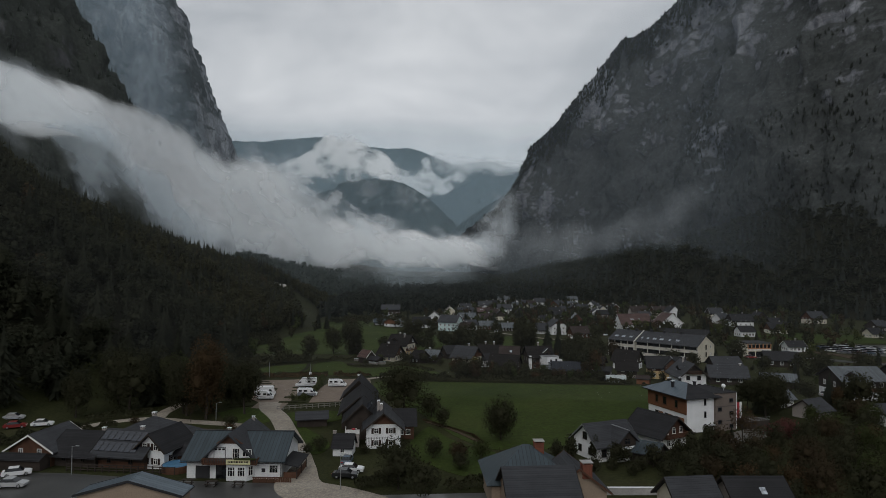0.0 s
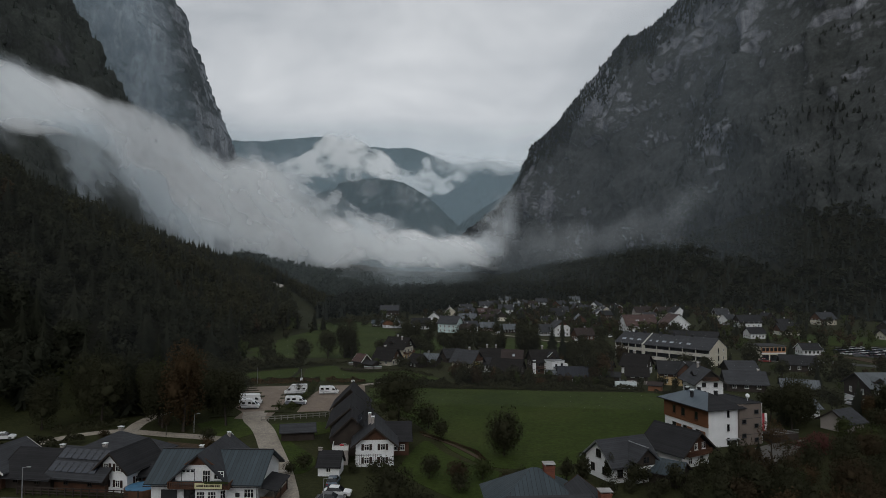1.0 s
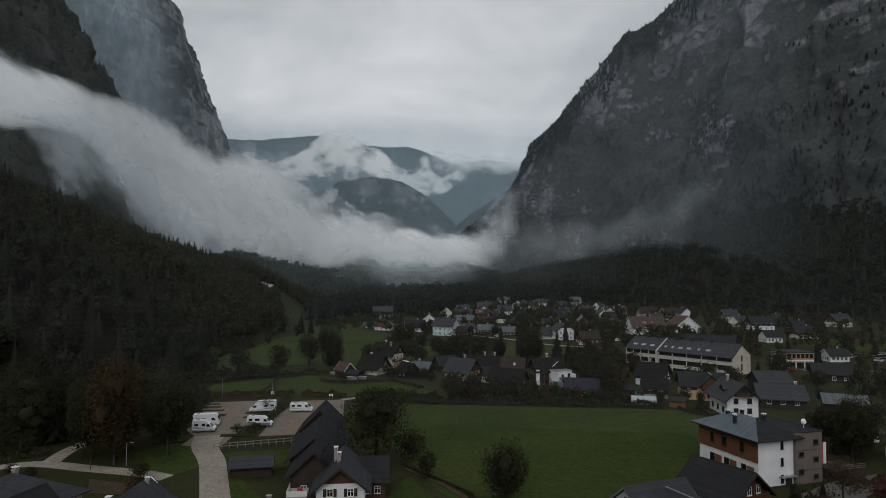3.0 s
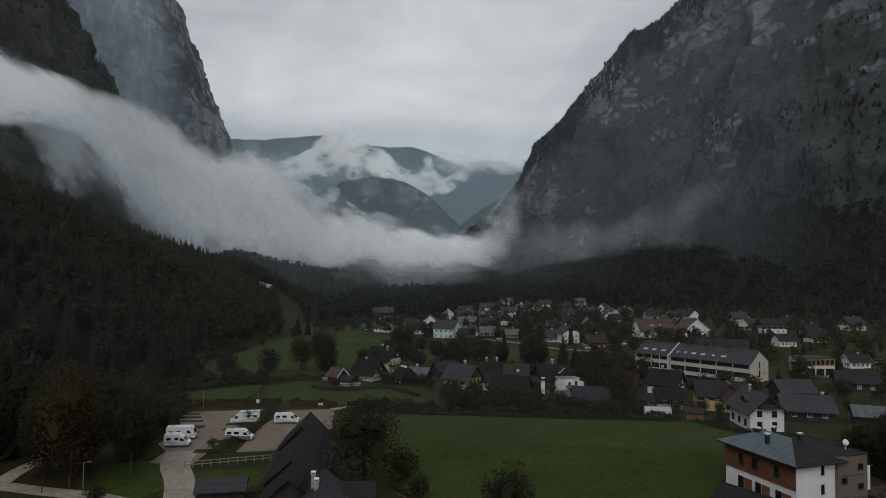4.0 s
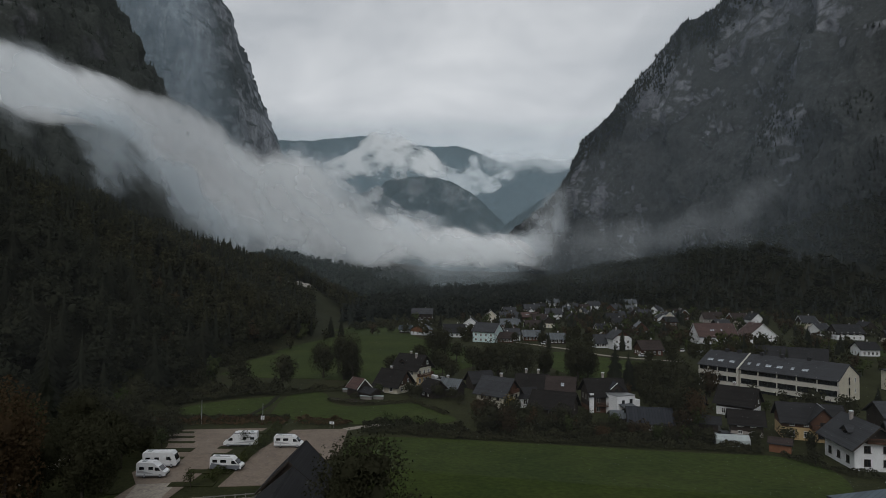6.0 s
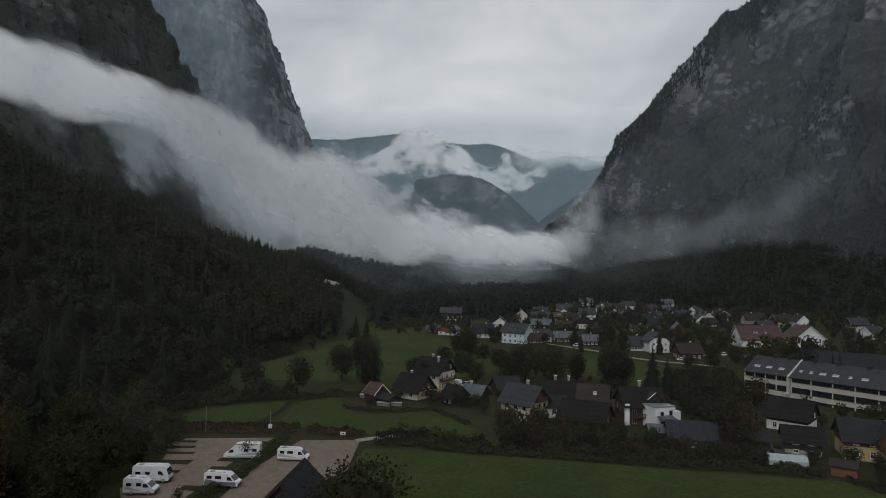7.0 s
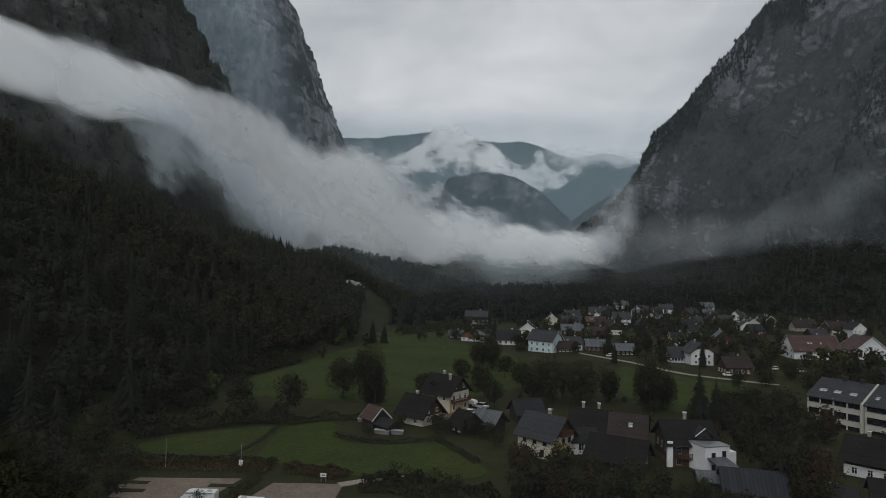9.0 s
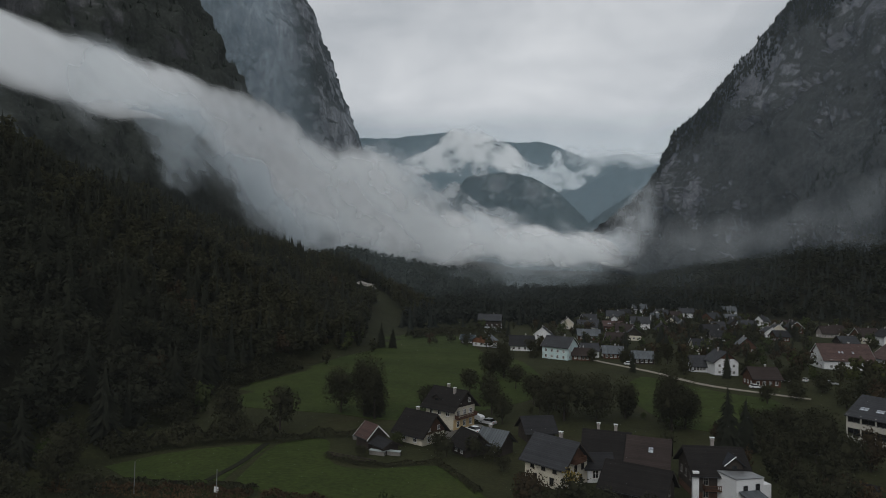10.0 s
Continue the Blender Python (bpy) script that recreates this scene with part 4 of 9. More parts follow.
def leafy_shape(leaves, size, seed, lobes=9, crown=(0.36, 0.36, 0.34), base=0.62, trunk=True, heart=0.5):
    """Unit broadleaf tree: trunk, limbs, and a crown of many small leaf clumps in uneven lobes. Vertices, triangles, normals, and how many triangles are wood."""
    r = np.random.default_rng(seed)
    V, T, N = [], [], []

    def add(vs, ts, ns):
        o = len(V)
        V.extend(vs)
        N.extend(ns)
        T.extend([tuple(o + i for i in t) for t in ts])

    centres = []
    middle = np.array((0, 0, base))
    for k in range(lobes):
        d = r.normal(size=3)
        d /= np.linalg.norm(d)
        c = middle + d * np.array(crown) * r.uniform(0.25, 0.62)
        centres.append((c, r.uniform(0.42, 0.64)))

    def limb(p, q, r0, r1):
        p, q = np.array(p, float), np.array(q, float)
        d = q - p
        d /= np.linalg.norm(d) + 1e-9
        s = np.cross(d, (0.3, 0.8, 0.1))
        s /= np.linalg.norm(s)
        w = np.cross(d, s)
        rim = [s * math.cos(i * 2.094) + w * math.sin(i * 2.094) for i in range(3)]
        add([p + v * r0 for v in rim] + [q + v * r1 for v in rim], [(0, 1, 4), (0, 4, 3), (1, 2, 5), (1, 5, 4), (2, 0, 3), (2, 3, 5)], rim + rim)

    if trunk:
        top = (r.uniform(-0.03, 0.03), r.uniform(-0.03, 0.03), base * 0.7)
        limb((0, 0, -0.03), top, 0.024, 0.015)
        for c, s in centres[:6]:
            limb(top, c, 0.011, 0.004)
    nt = len(T)
    per = leaves // lobes
    for c, s in centres:
        if heart:
            add([tuple(c + v * np.array(crown) * s * heart * r.uniform(0.7, 1.2)) for v in ICO_V], ICO_F, [v * 0.5 + np.array((0, 0, 0.35)) + (c - middle) for v in ICO_V])
        d = r.normal(size=(per, 3))
        d /= np.linalg.norm(d, axis=1)[:, None]
        P = c + d * (np.array(crown) * s * r.uniform(0.55, 1.0, size=(per, 1)) ** 0.6 * r.uniform(0.9, 1.16, size=(per, 1)))
        P[:, 2] = np.maximum(P[:, 2], 0.05)
        for p, n in zip(P, d):
            out = n * 0.35 + (p - middle) / max(crown) * 0.6 + np.array((0, 0, 0.45)) + r.normal(size=3) * 0.25
            out /= np.linalg.norm(out) + 1e-9
            u = r.normal(size=3)
            u /= np.linalg.norm(u)
            w = np.cross(u, r.normal(size=3))
            w /= np.linalg.norm(w) + 1e-9
            k = size * r.uniform(0.6, 1.4)
            add([p - u * k - w * k * 0.4, p + w * k * 0.9, p + u * k - w * k * 0.4], [(0, 1, 2)], [out] * 3)
    V, T, N = np.array(V), np.array(T), np.array(N)
    # leaf faces look outwards
    g = np.cross(V[T[:, 1]] - V[T[:, 0]], V[T[:, 2]] - V[T[:, 0]])
    turn = np.einsum("ij,ij->i", g, N[T[:, 0]]) < 0
    T[turn] = T[turn][:, ::-1]
    return V, T, N, nt


def wood(name, shapes, spots, heights, material, label, widen=1.0):
    """Many trees as one mesh: each a turned and scaled copy of one of the shapes."""
    vs, ts, ns, o = [], [], [], 0
    pick = rng.integers(0, len(shapes), len(spots))
    ang = rng.uniform(0, 2 * math.pi, len(spots))
    wide = rng.uniform(0.8, 1.25, len(spots)) * widen
    for k, (V, T, N) in enumerate(shapes):
        sel = np.where(pick == k)[0]
        if not len(sel):
            continue
        c, s = np.cos(ang[sel])[:, None], np.sin(ang[sel])[:, None]
        h = heights[sel][:, None]
        w = h * wide[sel][:, None]
        X = (V[None, :, 0] * c - V[None, :, 1] * s) * w + spots[sel, 0][:, None]
        Y = (V[None, :, 0] * s + V[None, :, 1] * c) * w + spots[sel, 1][:, None]
        Z = V[None, :, 2] * h + spots[sel, 2][:, None]
        vs.append(np.stack([X, Y, Z], -1).reshape(-1, 3))
        ns.append(np.stack([N[None, :, 0] * c - N[None, :, 1] * s, N[None, :, 0] * s + N[None, :, 1] * c, N[None, :, 2] + 0 * c], -1).reshape(-1, 3))
        ts.append((T[None] + (np.arange(len(sel)) * len(V))[:, None, None] + o).reshape(-1, 3))
        o += len(sel) * len(V)
    ob = new(name, big_mesh(name, np.concatenate(vs), np.concatenate(ts), [material], True, normals=np.concatenate(ns)))
    return tagged(ob, label, "forest", kind="stuff")


def scatter(x0, x1, y0, y1, step, keep):
    """Jittered spots on the land where keep(x, y) holds."""
    X, Y = np.meshgrid(np.arange(x0, x1, step), np.arange(y0, y1, step))
    X = X.ravel() + rng.uniform(-0.45, 0.45, X.size) * step
    Y = Y.ravel() + rng.uniform(-0.45, 0.45, Y.size) * step
    ok = keep(X, Y)
    X, Y = X[ok], Y[ok]
    return np.stack([X, Y, land(X, Y) - 0.3], -1)


LEAFY_NEAR = [leafy_shape(250, 0.037, 150 + i, 5, (0.27, 0.27, 0.46), 0.50, False, 0.42)[:3] for i in range(6)]
SPRUCE_NEAR = [conifer_shape(250, 110 + i, s, 0.05) for i, s in enumerate((0.17, 0.20, 0.15, 0.185))]
SPRUCE = [conifer_shape(48, 10 + i, s) for i, s in enumerate((0.15, 0.175, 0.13, 0.165))]
SPRUCE_FAR = [conifer_shape(13, 30 + i, s, 0.05) for i, s in enumerate((0.17, 0.2, 0.15))]
LEAFY = [leafy_shape(200, 0.046, 50 + i, 5, (0.25, 0.25, 0.45), 0.50, False, 0.40)[:3] for i in range(6)]
LEAFY_FAR = [leafy_shape(60, 0.074, 70 + i, 3, (0.24, 0.24, 0.44), 0.50, False, 0)[:3] for i in range(4)]


def on_left(margin):
    def keep(x, y):
        d = curve_at(LEFT_FOOT, y) - x
        clear = np.abs(x + 150 + (y - 460) * 0.42) < 13
        clear &= (y > 420) & (y < 600)
        return (d > margin) & ~clear
    return keep


hill = scatter(-370, -95, 90, 700, 6.5, on_left(2))
hill = hill[np.hypot((hill[:, 0] + 234) * 0.62, (hill[:, 1] - 598) * 0.62) > 17]
leaf_chance = np.clip(0.72 - (curve_at(LEFT_FOOT, hill[:, 1]) - hill[:, 0]) / 240, 0.22, 0.6)
leaf_chance = leaf_chance + 0.25 * (soft_noise(hill[:, 0], hill[:, 1], 30, 1.0) > 0.25)
leaf_chance = np.where(hill[:, 1] < 290, 0.68, leaf_chance)
is_leaf = rng.uniform(size=len(hill)) < leaf_chance
near_leaf = hill[is_leaf]
tone = soft_noise(near_leaf[:, 0], near_leaf[:, 1], 22, 5.0) + rng.uniform(-0.6, 0.6, len(near_leaf))
near = hill[~is_leaf][:, 1] < 290
for title, shapes, sel, words in (("spruce_wood", SPRUCE_NEAR, near, "dark spruces on the near slope beside the village"), ("spruce_forest", SPRUCE, ~near, "dense dark spruce forest on the valley side")):
    pts = hill[~is_leaf][sel]
    wood(title, shapes, pts, rng.uniform(11, 20, len(pts)), CONIFER, words, 1.15)
close = near_leaf[:, 1] < 290
pts = near_leaf[close & (tone < 0.95)]
wood("broadleaf_wood", LEAFY_NEAR, pts, rng.uniform(9, 16, len(pts)), LEAF_SLOPE, "soft dark broadleaf wood on the near slope", 1.2)
pts = near_leaf[~close & (tone < 0.95)]
wood("broadleaf_forest", LEAFY, pts, rng.uniform(10, 17, len(pts)), LEAF_DARK, "dark green broadleaf trees among the spruces", 1.15)
wood("autumn_forest", LEAFY, near_leaf[tone >= 0.95], rng.uniform(10, 16, (tone >= 0.95).sum()), LEAF_AUTUMN, "broadleaf trees turning brown among the spruces")
behind = scatter(-640, -200, 700, 1500, 10.5, on_left(4))
wood("back_forest", SPRUCE_FAR + LEAFY_FAR, behind, rng.uniform(14, 23, len(behind)), CONIFER_HAZED, "spruce forest at the back of the valley", 1.1)


def on_right(x, y):
    d = (x - curve_at(RIGHT_FOOT, y))
    return (d > 0) & (d < 420) & (y < 1650)


talus = scatter(-60, 620, 300, 1500, 8.6, on_right)
talus = talus[(talus[:, 0] < 390 + (900 - talus[:, 1]) * 0.55) | (talus[:, 1] < 500)]
t_leaf = rng.uniform(size=len(talus)) < 0.5
wood("talus_spruce_forest", SPRUCE_FAR, talus[~t_leaf], rng.uniform(10, 17, (~t_leaf).sum()), CONIFER_SLOPE, "dark spruce forest below the cliff", 1.55)
wood("talus_broadleaf_forest", LEAFY_FAR, talus[t_leaf], rng.uniform(11, 17, t_leaf.sum()), LEAF_SLOPE, "broadleaf trees below the cliff", 1.5)
VALLEY_EDGE = ((-260, 470), (-142, 516), (-118, 570), (-78, 600), (-64, 660), (-46, 800), (60, 805))
floor_back = scatter(-270, 60, 470, 1450, 9.5, lambda x, y: (x > curve_at(LEFT_FOOT, y) - 2) & (x < curve_at(RIGHT_FOOT, y) + 4) & (y > np.interp(x, [p[0] for p in VALLEY_EDGE], [p[1] for p in VALLEY_EDGE]) + 12 * np.sin(x * 0.09)))
wood("valley_forest", SPRUCE_FAR + LEAFY_FAR, floor_back, rng.uniform(12, 20, len(floor_back)), CONIFER_SLOPE, "misty forest on the valley floor", 1.15)


def on_ledges(grid, count, flat, low, high, seed):
    """Spots on a mountain side, on its flatter places."""
    r = np.random.default_rng(seed)
    nv, nu, _ = grid.shape
    du, dv = grid[:-1, 1:] - grid[:-1, :-1], grid[1:, :-1] - grid[:-1, :-1]
    n = np.cross(du, dv)
    n /= np.linalg.norm(n, axis=-1)[..., None] + 1e-9
    up = np.abs(n[..., 2])
    J, I = r.integers(int(low * (nv - 1)), int(high * (nv - 1)), count), r.integers(0, nu - 1, count)
    top = J / (nv - 1)
    ok = up[J, I] + np.clip((top - 0.86) * 5.0, 0, 0.6) + r.uniform(-0.08, 0.08, count) > flat
    J, I = J[ok], I[ok]
    a, b = r.uniform(size=(2, len(J), 1))
    return grid[J, I] + du[J, I] * a + dv[J, I] * b - np.array((0, 0, 1.5))


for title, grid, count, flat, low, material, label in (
        ("wall_trees", left_grid, 12000, 0.80, 0.15, CONIFER_HAZED, "spruces on the ledges of the mountain wall"),
        ("shoulder_trees", shoulder_grid, 24000, 0.56, 0.05, CONIFER_HAZED, "dark spruces on the rock shoulder"),
        ("spur_trees", spur_grid, 1200, 0.3, 0.1, CONIFER_HAZED, "spruces on the dark spur"),
        ("middle_trees", mid_grid, 1500, 0.45, 0.2, CONIFER_HAZED, "far spruces on the rounded mountain"),
        ("ridge_trees", far_grid, 1200, 0.3, 0.5, CONIFER_HAZED, "far spruces on the distant ridge")):
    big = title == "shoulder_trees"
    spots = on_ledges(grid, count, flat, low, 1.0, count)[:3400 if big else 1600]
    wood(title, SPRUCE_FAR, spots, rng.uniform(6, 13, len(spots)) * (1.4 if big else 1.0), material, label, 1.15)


# woods that climb the foot of the cliff, and the wooded crest
r2 = np.random.default_rng(77)
nv_, nu_ = right_grid.shape[:2]
J, I = r2.integers(0, int(nv_ * 0.62), 13000), r2.integers(int(nu_ * 0.30), nu_ - 1, 13000)
P = right_grid[J, I]
climb = (J / nv_ < 0.05 + 0.60 * np.clip((I / nu_ - 0.35) * 1.8, 0, 1) * (0.7 + 0.6 * soft_noise(P[:, 0], P[:, 2] * 1.5 + P[:, 1], 60, 4.0))) & (r2.uniform(size=13000) < 0.55)
P = P[climb] + r2.uniform(-3, 3, (climb.sum(), 3)) - np.array((0, 0, 3.0))
wood("cliff_foot_forest", SPRUCE_FAR, P, r2.uniform(6, 10.5, len(P)), CONIFER_SLOPE, "spruce wood climbing the foot of the cliff", 1.6)
J, I = r2.integers(int(nv_ * 0.72), nv_, 11000), r2.integers(int(nu_ * 0.04), int(nu_ * 0.86), 11000)
edge = 0.76 + 0.10 * np.clip((I / nu_ - 0.1) / 0.35, 0, 1) + 0.03 * np.sin(I * 0.11) + 0.02 * np.sin(I * 0.31)
keep = r2.uniform(size=11000) < np.clip((J / nv_ - edge) * 16, 0.0, 1)
P = right_grid[J[keep], I[keep]] + r2.uniform(-2, 2, (keep.sum(), 3)) - np.array((0, 0, 3.0))
wood("crest_forest", SPRUCE_FAR, P, r2.uniform(6, 12, len(P)), CONIFER, "dark spruces along the crest of the cliff", 1.9)

# stunted trees in the steep gully and on the terraces beside it
J, I = r2.integers(int(nv_ * 0.10), int(nv_ * 0.66), 24000), r2.integers(int(nu_ * 0.58), nu_ - 2, 24000)
gully = np.abs(I / nu_ - (0.632 + 0.115 * J / nv_) + 0.012 * np.sin(J * 0.16)) < 0.018 + 0.012 * np.sin(J * 0.09 + 1)
P = right_grid[J, I]
terrace = soft_noise(P[:, 0] + P[:, 1], P[:, 2] * 2.2, 70, 9.0) > 0.58 + 0.25 * J / nv_
keep = (gully & (r2.uniform(size=24000) < 0.8)) | (terrace & (r2.uniform(size=24000) < 0.35))
P = P[keep][:2600] + r2.uniform(-2, 2, (min(keep.sum(), 2600), 3)) - np.array((0, 0, 2.5))
wood("cliff_trees", SPRUCE_FAR, P, r2.uniform(4, 8, len(P)), CONIFER_SLOPE, "stunted spruces in the gully of the cliff", 1.8)

# ---------------------------------------------------------------- roads, meadows and yards
FIELD = smooth_line(((-44, 201), (-28, 203.5), (-4, 204.5), (20, 205), (39.5, 206), (45, 196), (41, 180), (33, 163), (22, 147), (10, 133), (-3, 129), (-12, 138), (-18, 150), (-26, 164), (-36, 178), (-42, 190), (-44, 201)), 4)[:-1]
sheet("meadow", FIELD, MEADOW, "wide mown green meadow between the houses", "meadow", 0.06, 8)
sheet("meadow", smooth_line(((-95, 212), (-90, 224), (-81, 233), (-76, 235), (-71, 214), (-62, 209), (-80, 207), (-95, 212)), 4)[:-1], MEADOW, "small green meadow beside the camper park", "meadow", 0.06, 8)
sheet("meadow", smooth_line(((-69, 214), (-75, 236), (-68, 244), (-60, 231), (-52, 229), (-40, 236), (-33, 229), (-26, 221), (-32, 214), (-47, 211), (-58, 211), (-69, 214)), 4)[:-1], MEADOW, "curved green meadow below the chalets", "meadow", 0.06, 8)
sheet("meadow", smooth_line(((-128, 298), (-134, 360), (-141, 420), (-156, 480), (-134, 512), (-104, 470), (-80, 420), (-58, 400), (-36, 330), (-46, 290), (-62, 268), (-80, 268), (-112, 266), (-128, 298)), 4)[:-1], MEADOW, "large green meadow running up to the forest", "meadow", 0.06, 10)
ribbon("grass_lane", smooth_line(((-107.1, 216.6, 3.2), (-105.7, 209.0, 3.2), (-101.4, 199.7, 3.2), (-96.2, 191.2, 3.2)), 5), 3, MEADOW, "green grassy lane along the forest edge", "lane", 0.16)
ribbon("pasture", smooth_line(((-108, 246, 8), (-122, 268, 12), (-130, 300, 13), (-136, 360, 10), (-144, 420, 9), (-158, 482, 9)), 5), 10, SLOPE_GRASS, "brownish rough pasture along the forest", "pasture", 0.12)
sheet("meadow", smooth_line(((-14, 340), (0, 300), (14, 292), (30, 318), (34, 348), (20, 356), (4, 372), (-8, 380), (-14, 340)), 4)[:-1], MEADOW, "green meadow among trees below the far lane", "meadow", 0.06, 8)
sheet("meadow", ((150, 372), (205, 380), (212, 440), (160, 470), (140, 430)), MEADOW, "green meadow by the far car park", "meadow", 0.06, 10)
sheet("meadow", smooth_line(((-46, 141), (-40, 150), (-41, 158), (-54, 155), (-56, 148), (-50, 140), (-40, 123), (-36, 122), (-37, 130), (-46, 141)), 4)[:-1], MEADOW, "garden lawn behind the timber barn", "lawn", 0.06, 6)
sheet("meadow", smooth_line(((-21, 125), (-8, 112), (4, 114), (9, 126), (-3, 127), (-13, 136), (-19, 145), (-21, 125)), 4)[:-1], MEADOW, "garden lawn beside the white farmhouse", "lawn", 0.06, 6)
sheet("meadow", smooth_line(((-72, 152), (-63, 141), (-58, 140), (-56, 150), (-66, 160), (-72, 152)), 4)[:-1], MEADOW, "grass beside the camper park drive", "lawn", 0.06, 6)

ribbon("road", smooth_line(((-20, 96, 9), (-27, 99, 10), (-33.5, 103, 8), (-36.5, 112, 5.4), (-41, 122.5, 4.6), (-48, 136, 4.4), (-55, 149, 4.6), (-61, 158, 5), (-64, 166, 6)), 5), 5, PATH_DIRT, "pale wet gravel drive to the camper park", "road", 0.10)
sheet("road", ((-110, 78), (-60, 84), (-20, 92), (10, 100), (10, 107), (-22, 100.5), (-37, 104), (-54.5, 103), (-75, 104), (-110, 101)), ASPHALT, "wet grey village street before the inn", "road", 0.07, 6)
sheet("camper_park", ((-66, 158), (-58, 158), (-60, 172), (-62.5, 184), (-64, 203), (-80, 197.5), (-80.5, 193), (-76, 186), (-72.5, 178), (-71.5, 170), (-67, 165)), GRAVEL, "pale wet gravel camper park", "car park", 0.08, 6)
sheet("camper_park", ((-54, 167), (-46.5, 169.5), (-42, 188), (-47, 206.5), (-58, 203), (-57.5, 186)), GRAVEL, "pale grey gravel yard behind the hedge", "car park", 0.08, 6)
for px_, py_, w_, d_, a_ in ((-79.6, 195.2, 6, 1.3, 14), (-77.5, 191.9, 6, 1.3, 14), (-75.2, 188.4, 6, 1.3, 14), (-72.6, 183.4, 6.5, 2.4, 14), (-70.5, 178.6, 5, 1.5, 14), (-62.6, 187.6, 6.5, 1.6, 12), (-61.2, 183.2, 6.5, 1.5, 12), (-59.4, 173.4, 7, 2.0, 12), (-58.5, 167, 7, 2.2, 15), (-64.5, 199, 5, 1.4, 15), (-70, 160.5, 6, 3, 30)):
    c_, s_ = math.cos(radians(a_)), math.sin(radians(a_))
    sheet("grass_strip", [(px_ + u * c_ - v * s_, py_ + u * s_ + v * c_) for u, v in ((-w_ / 2, -d_ / 2), (w_ / 2, -d_ / 2), (w_ / 2, d_ / 2), (-w_ / 2, d_ / 2))], GRASS, "strip of grass between camper bays", "grass strip", 0.15, 4)
ribbon("path", smooth_line(((-58, 139.5, 3), (-64, 141.2, 3.2), (-74, 142.3, 3.2), (-84, 143.4, 3.2), (-89.5, 140.6, 3), (-93, 136, 3), (-95.5, 128, 3)), 5), 3, PATH_DIRT, "pale gravel path behind the houses", "path", 0.09)
ribbon("path", smooth_line(((-82.5, 143.5, 3.2), (-84.6, 150.2, 3), (-85.4, 157, 3), (-85.6, 164, 3), (-88, 176, 3)), 5), 3, PATH_DIRT, "pale gravel path into the forest", "path", 0.12)
sheet("yard", ((-70, 137), (-58, 135), (-57, 131), (-66, 131)), SOIL, "brown earth beside the path", "yard", 0.12, 5)
ribbon("road", smooth_line(((-30, 425, 3), (-17, 411, 3), (-3, 396, 3), (14, 372, 3.2), (33, 362, 3.0), (45, 357, 2.4)), 5), 3, PATH_DIRT, "pale lane through the far meadow", "road", 0.12)
sheet("yard", ((-46, 256), (-37, 254), (-33, 262), (-42, 273), (-49, 270)), PAVING, "wet paved yard of the ochre chalet", "yard", 0.1, 5)
ribbon("road", smooth_line(((100, 292, 10), (117, 296, 8), (132, 283, 8), (150, 268, 8), (180, 246, 8)), 5), 8, ASPHALT, "grey village road past the fire station", "road", 0.1)
sheet("car_park", ((145, 318), (163, 304), (215, 340), (196, 366), (168, 364)), ASPHALT, "crowded grey car park beside the road", "car park", 0.1, 8)
sheet("yard", ((40, 139), (45, 137), (56, 150), (60, 158), (52, 154), (43, 146)), PAVING, "wet paved forecourt of the guest house", "yard", 0.08, 5)
sheet("yard", ((27, 216), (31.5, 217), (33, 236), (28.5, 238)), ASPHALT, "narrow lane between timber houses", "yard", 0.1, 5)
ribbon("earth_bank", ((126.6, 323.6), (136.4, 320.7), (142.4, 307.1), (143.5, 279.8)), 7, SOIL, "bare brown earth bank along the road", "bank", 0.16)
ribbon("path", smooth_line(((-47.5, 206, 2), (-43, 210.5, 1.8), (-38, 214, 1.6)), 4), 2, PATH_DIRT, "short pale path at the corner of the yard", "path", 0.12)
ribbon("ditch_bank", smooth_line(((-73.5, 213, 1.2), (-74.5, 224, 1.2), (-77.5, 236, 1.4)), 4), 1.2, FOREST_FLOOR, "dark ditch bank between two meadows", "ditch", 0.14)
ribbon("path", smooth_line(((-20, 150, 1.0), (-13, 143, 1.0), (-6, 133, 1.0)), 4), 1.0, SOIL, "worn brown track along the meadow's edge", "path", 0.14)

# ---------------------------------------------------------------- houses
MESHES = {}


def once(key, make):
    """Meshes that alike pieces share."""
    if key not in MESHES:
        MESHES[key] = make()
    return MESHES[key]


def window_frame_mesh(w, h, bars, material):
    def make():
        g, b = Geo(), 0.09
        g.box(-w / 2, -0.06, 0, -w / 2 + b, 0.02, h).box(w / 2 - b, -0.06, 0, w / 2, 0.02, h)
        g.box(-w / 2 + b, -0.06, 0, w / 2 - b, 0.02, b).box(-w / 2 + b, -0.06, h - b, w / 2 - b, 0.02, h)
        for i in range(bars):
            x = -w / 2 + w * (i + 1) / (bars + 1)
            g.box(x - 0.035, -0.055, b, x + 0.035, 0.01, h - b)
        if h > 1.05 and bars:
            g.box(-w / 2 + b, -0.05, h * 0.62, w / 2 - b, 0.01, h * 0.62 + 0.05)
        g.box(-w / 2 - 0.08, -0.14, -0.07, w / 2 + 0.08, 0.02, -0.005)
        return g.mesh("window_frame", [material])
    return once(("frame", w, h, bars, material.name), make)


def pane_mesh(w, h, material=None):
    material = material or GLASS
    return once(("pane", w, h, material.name), lambda: Geo().box(-w / 2 + 0.08, -0.03, 0.08, w / 2 - 0.08, -0.015, h - 0.08).mesh("pane", [material]))


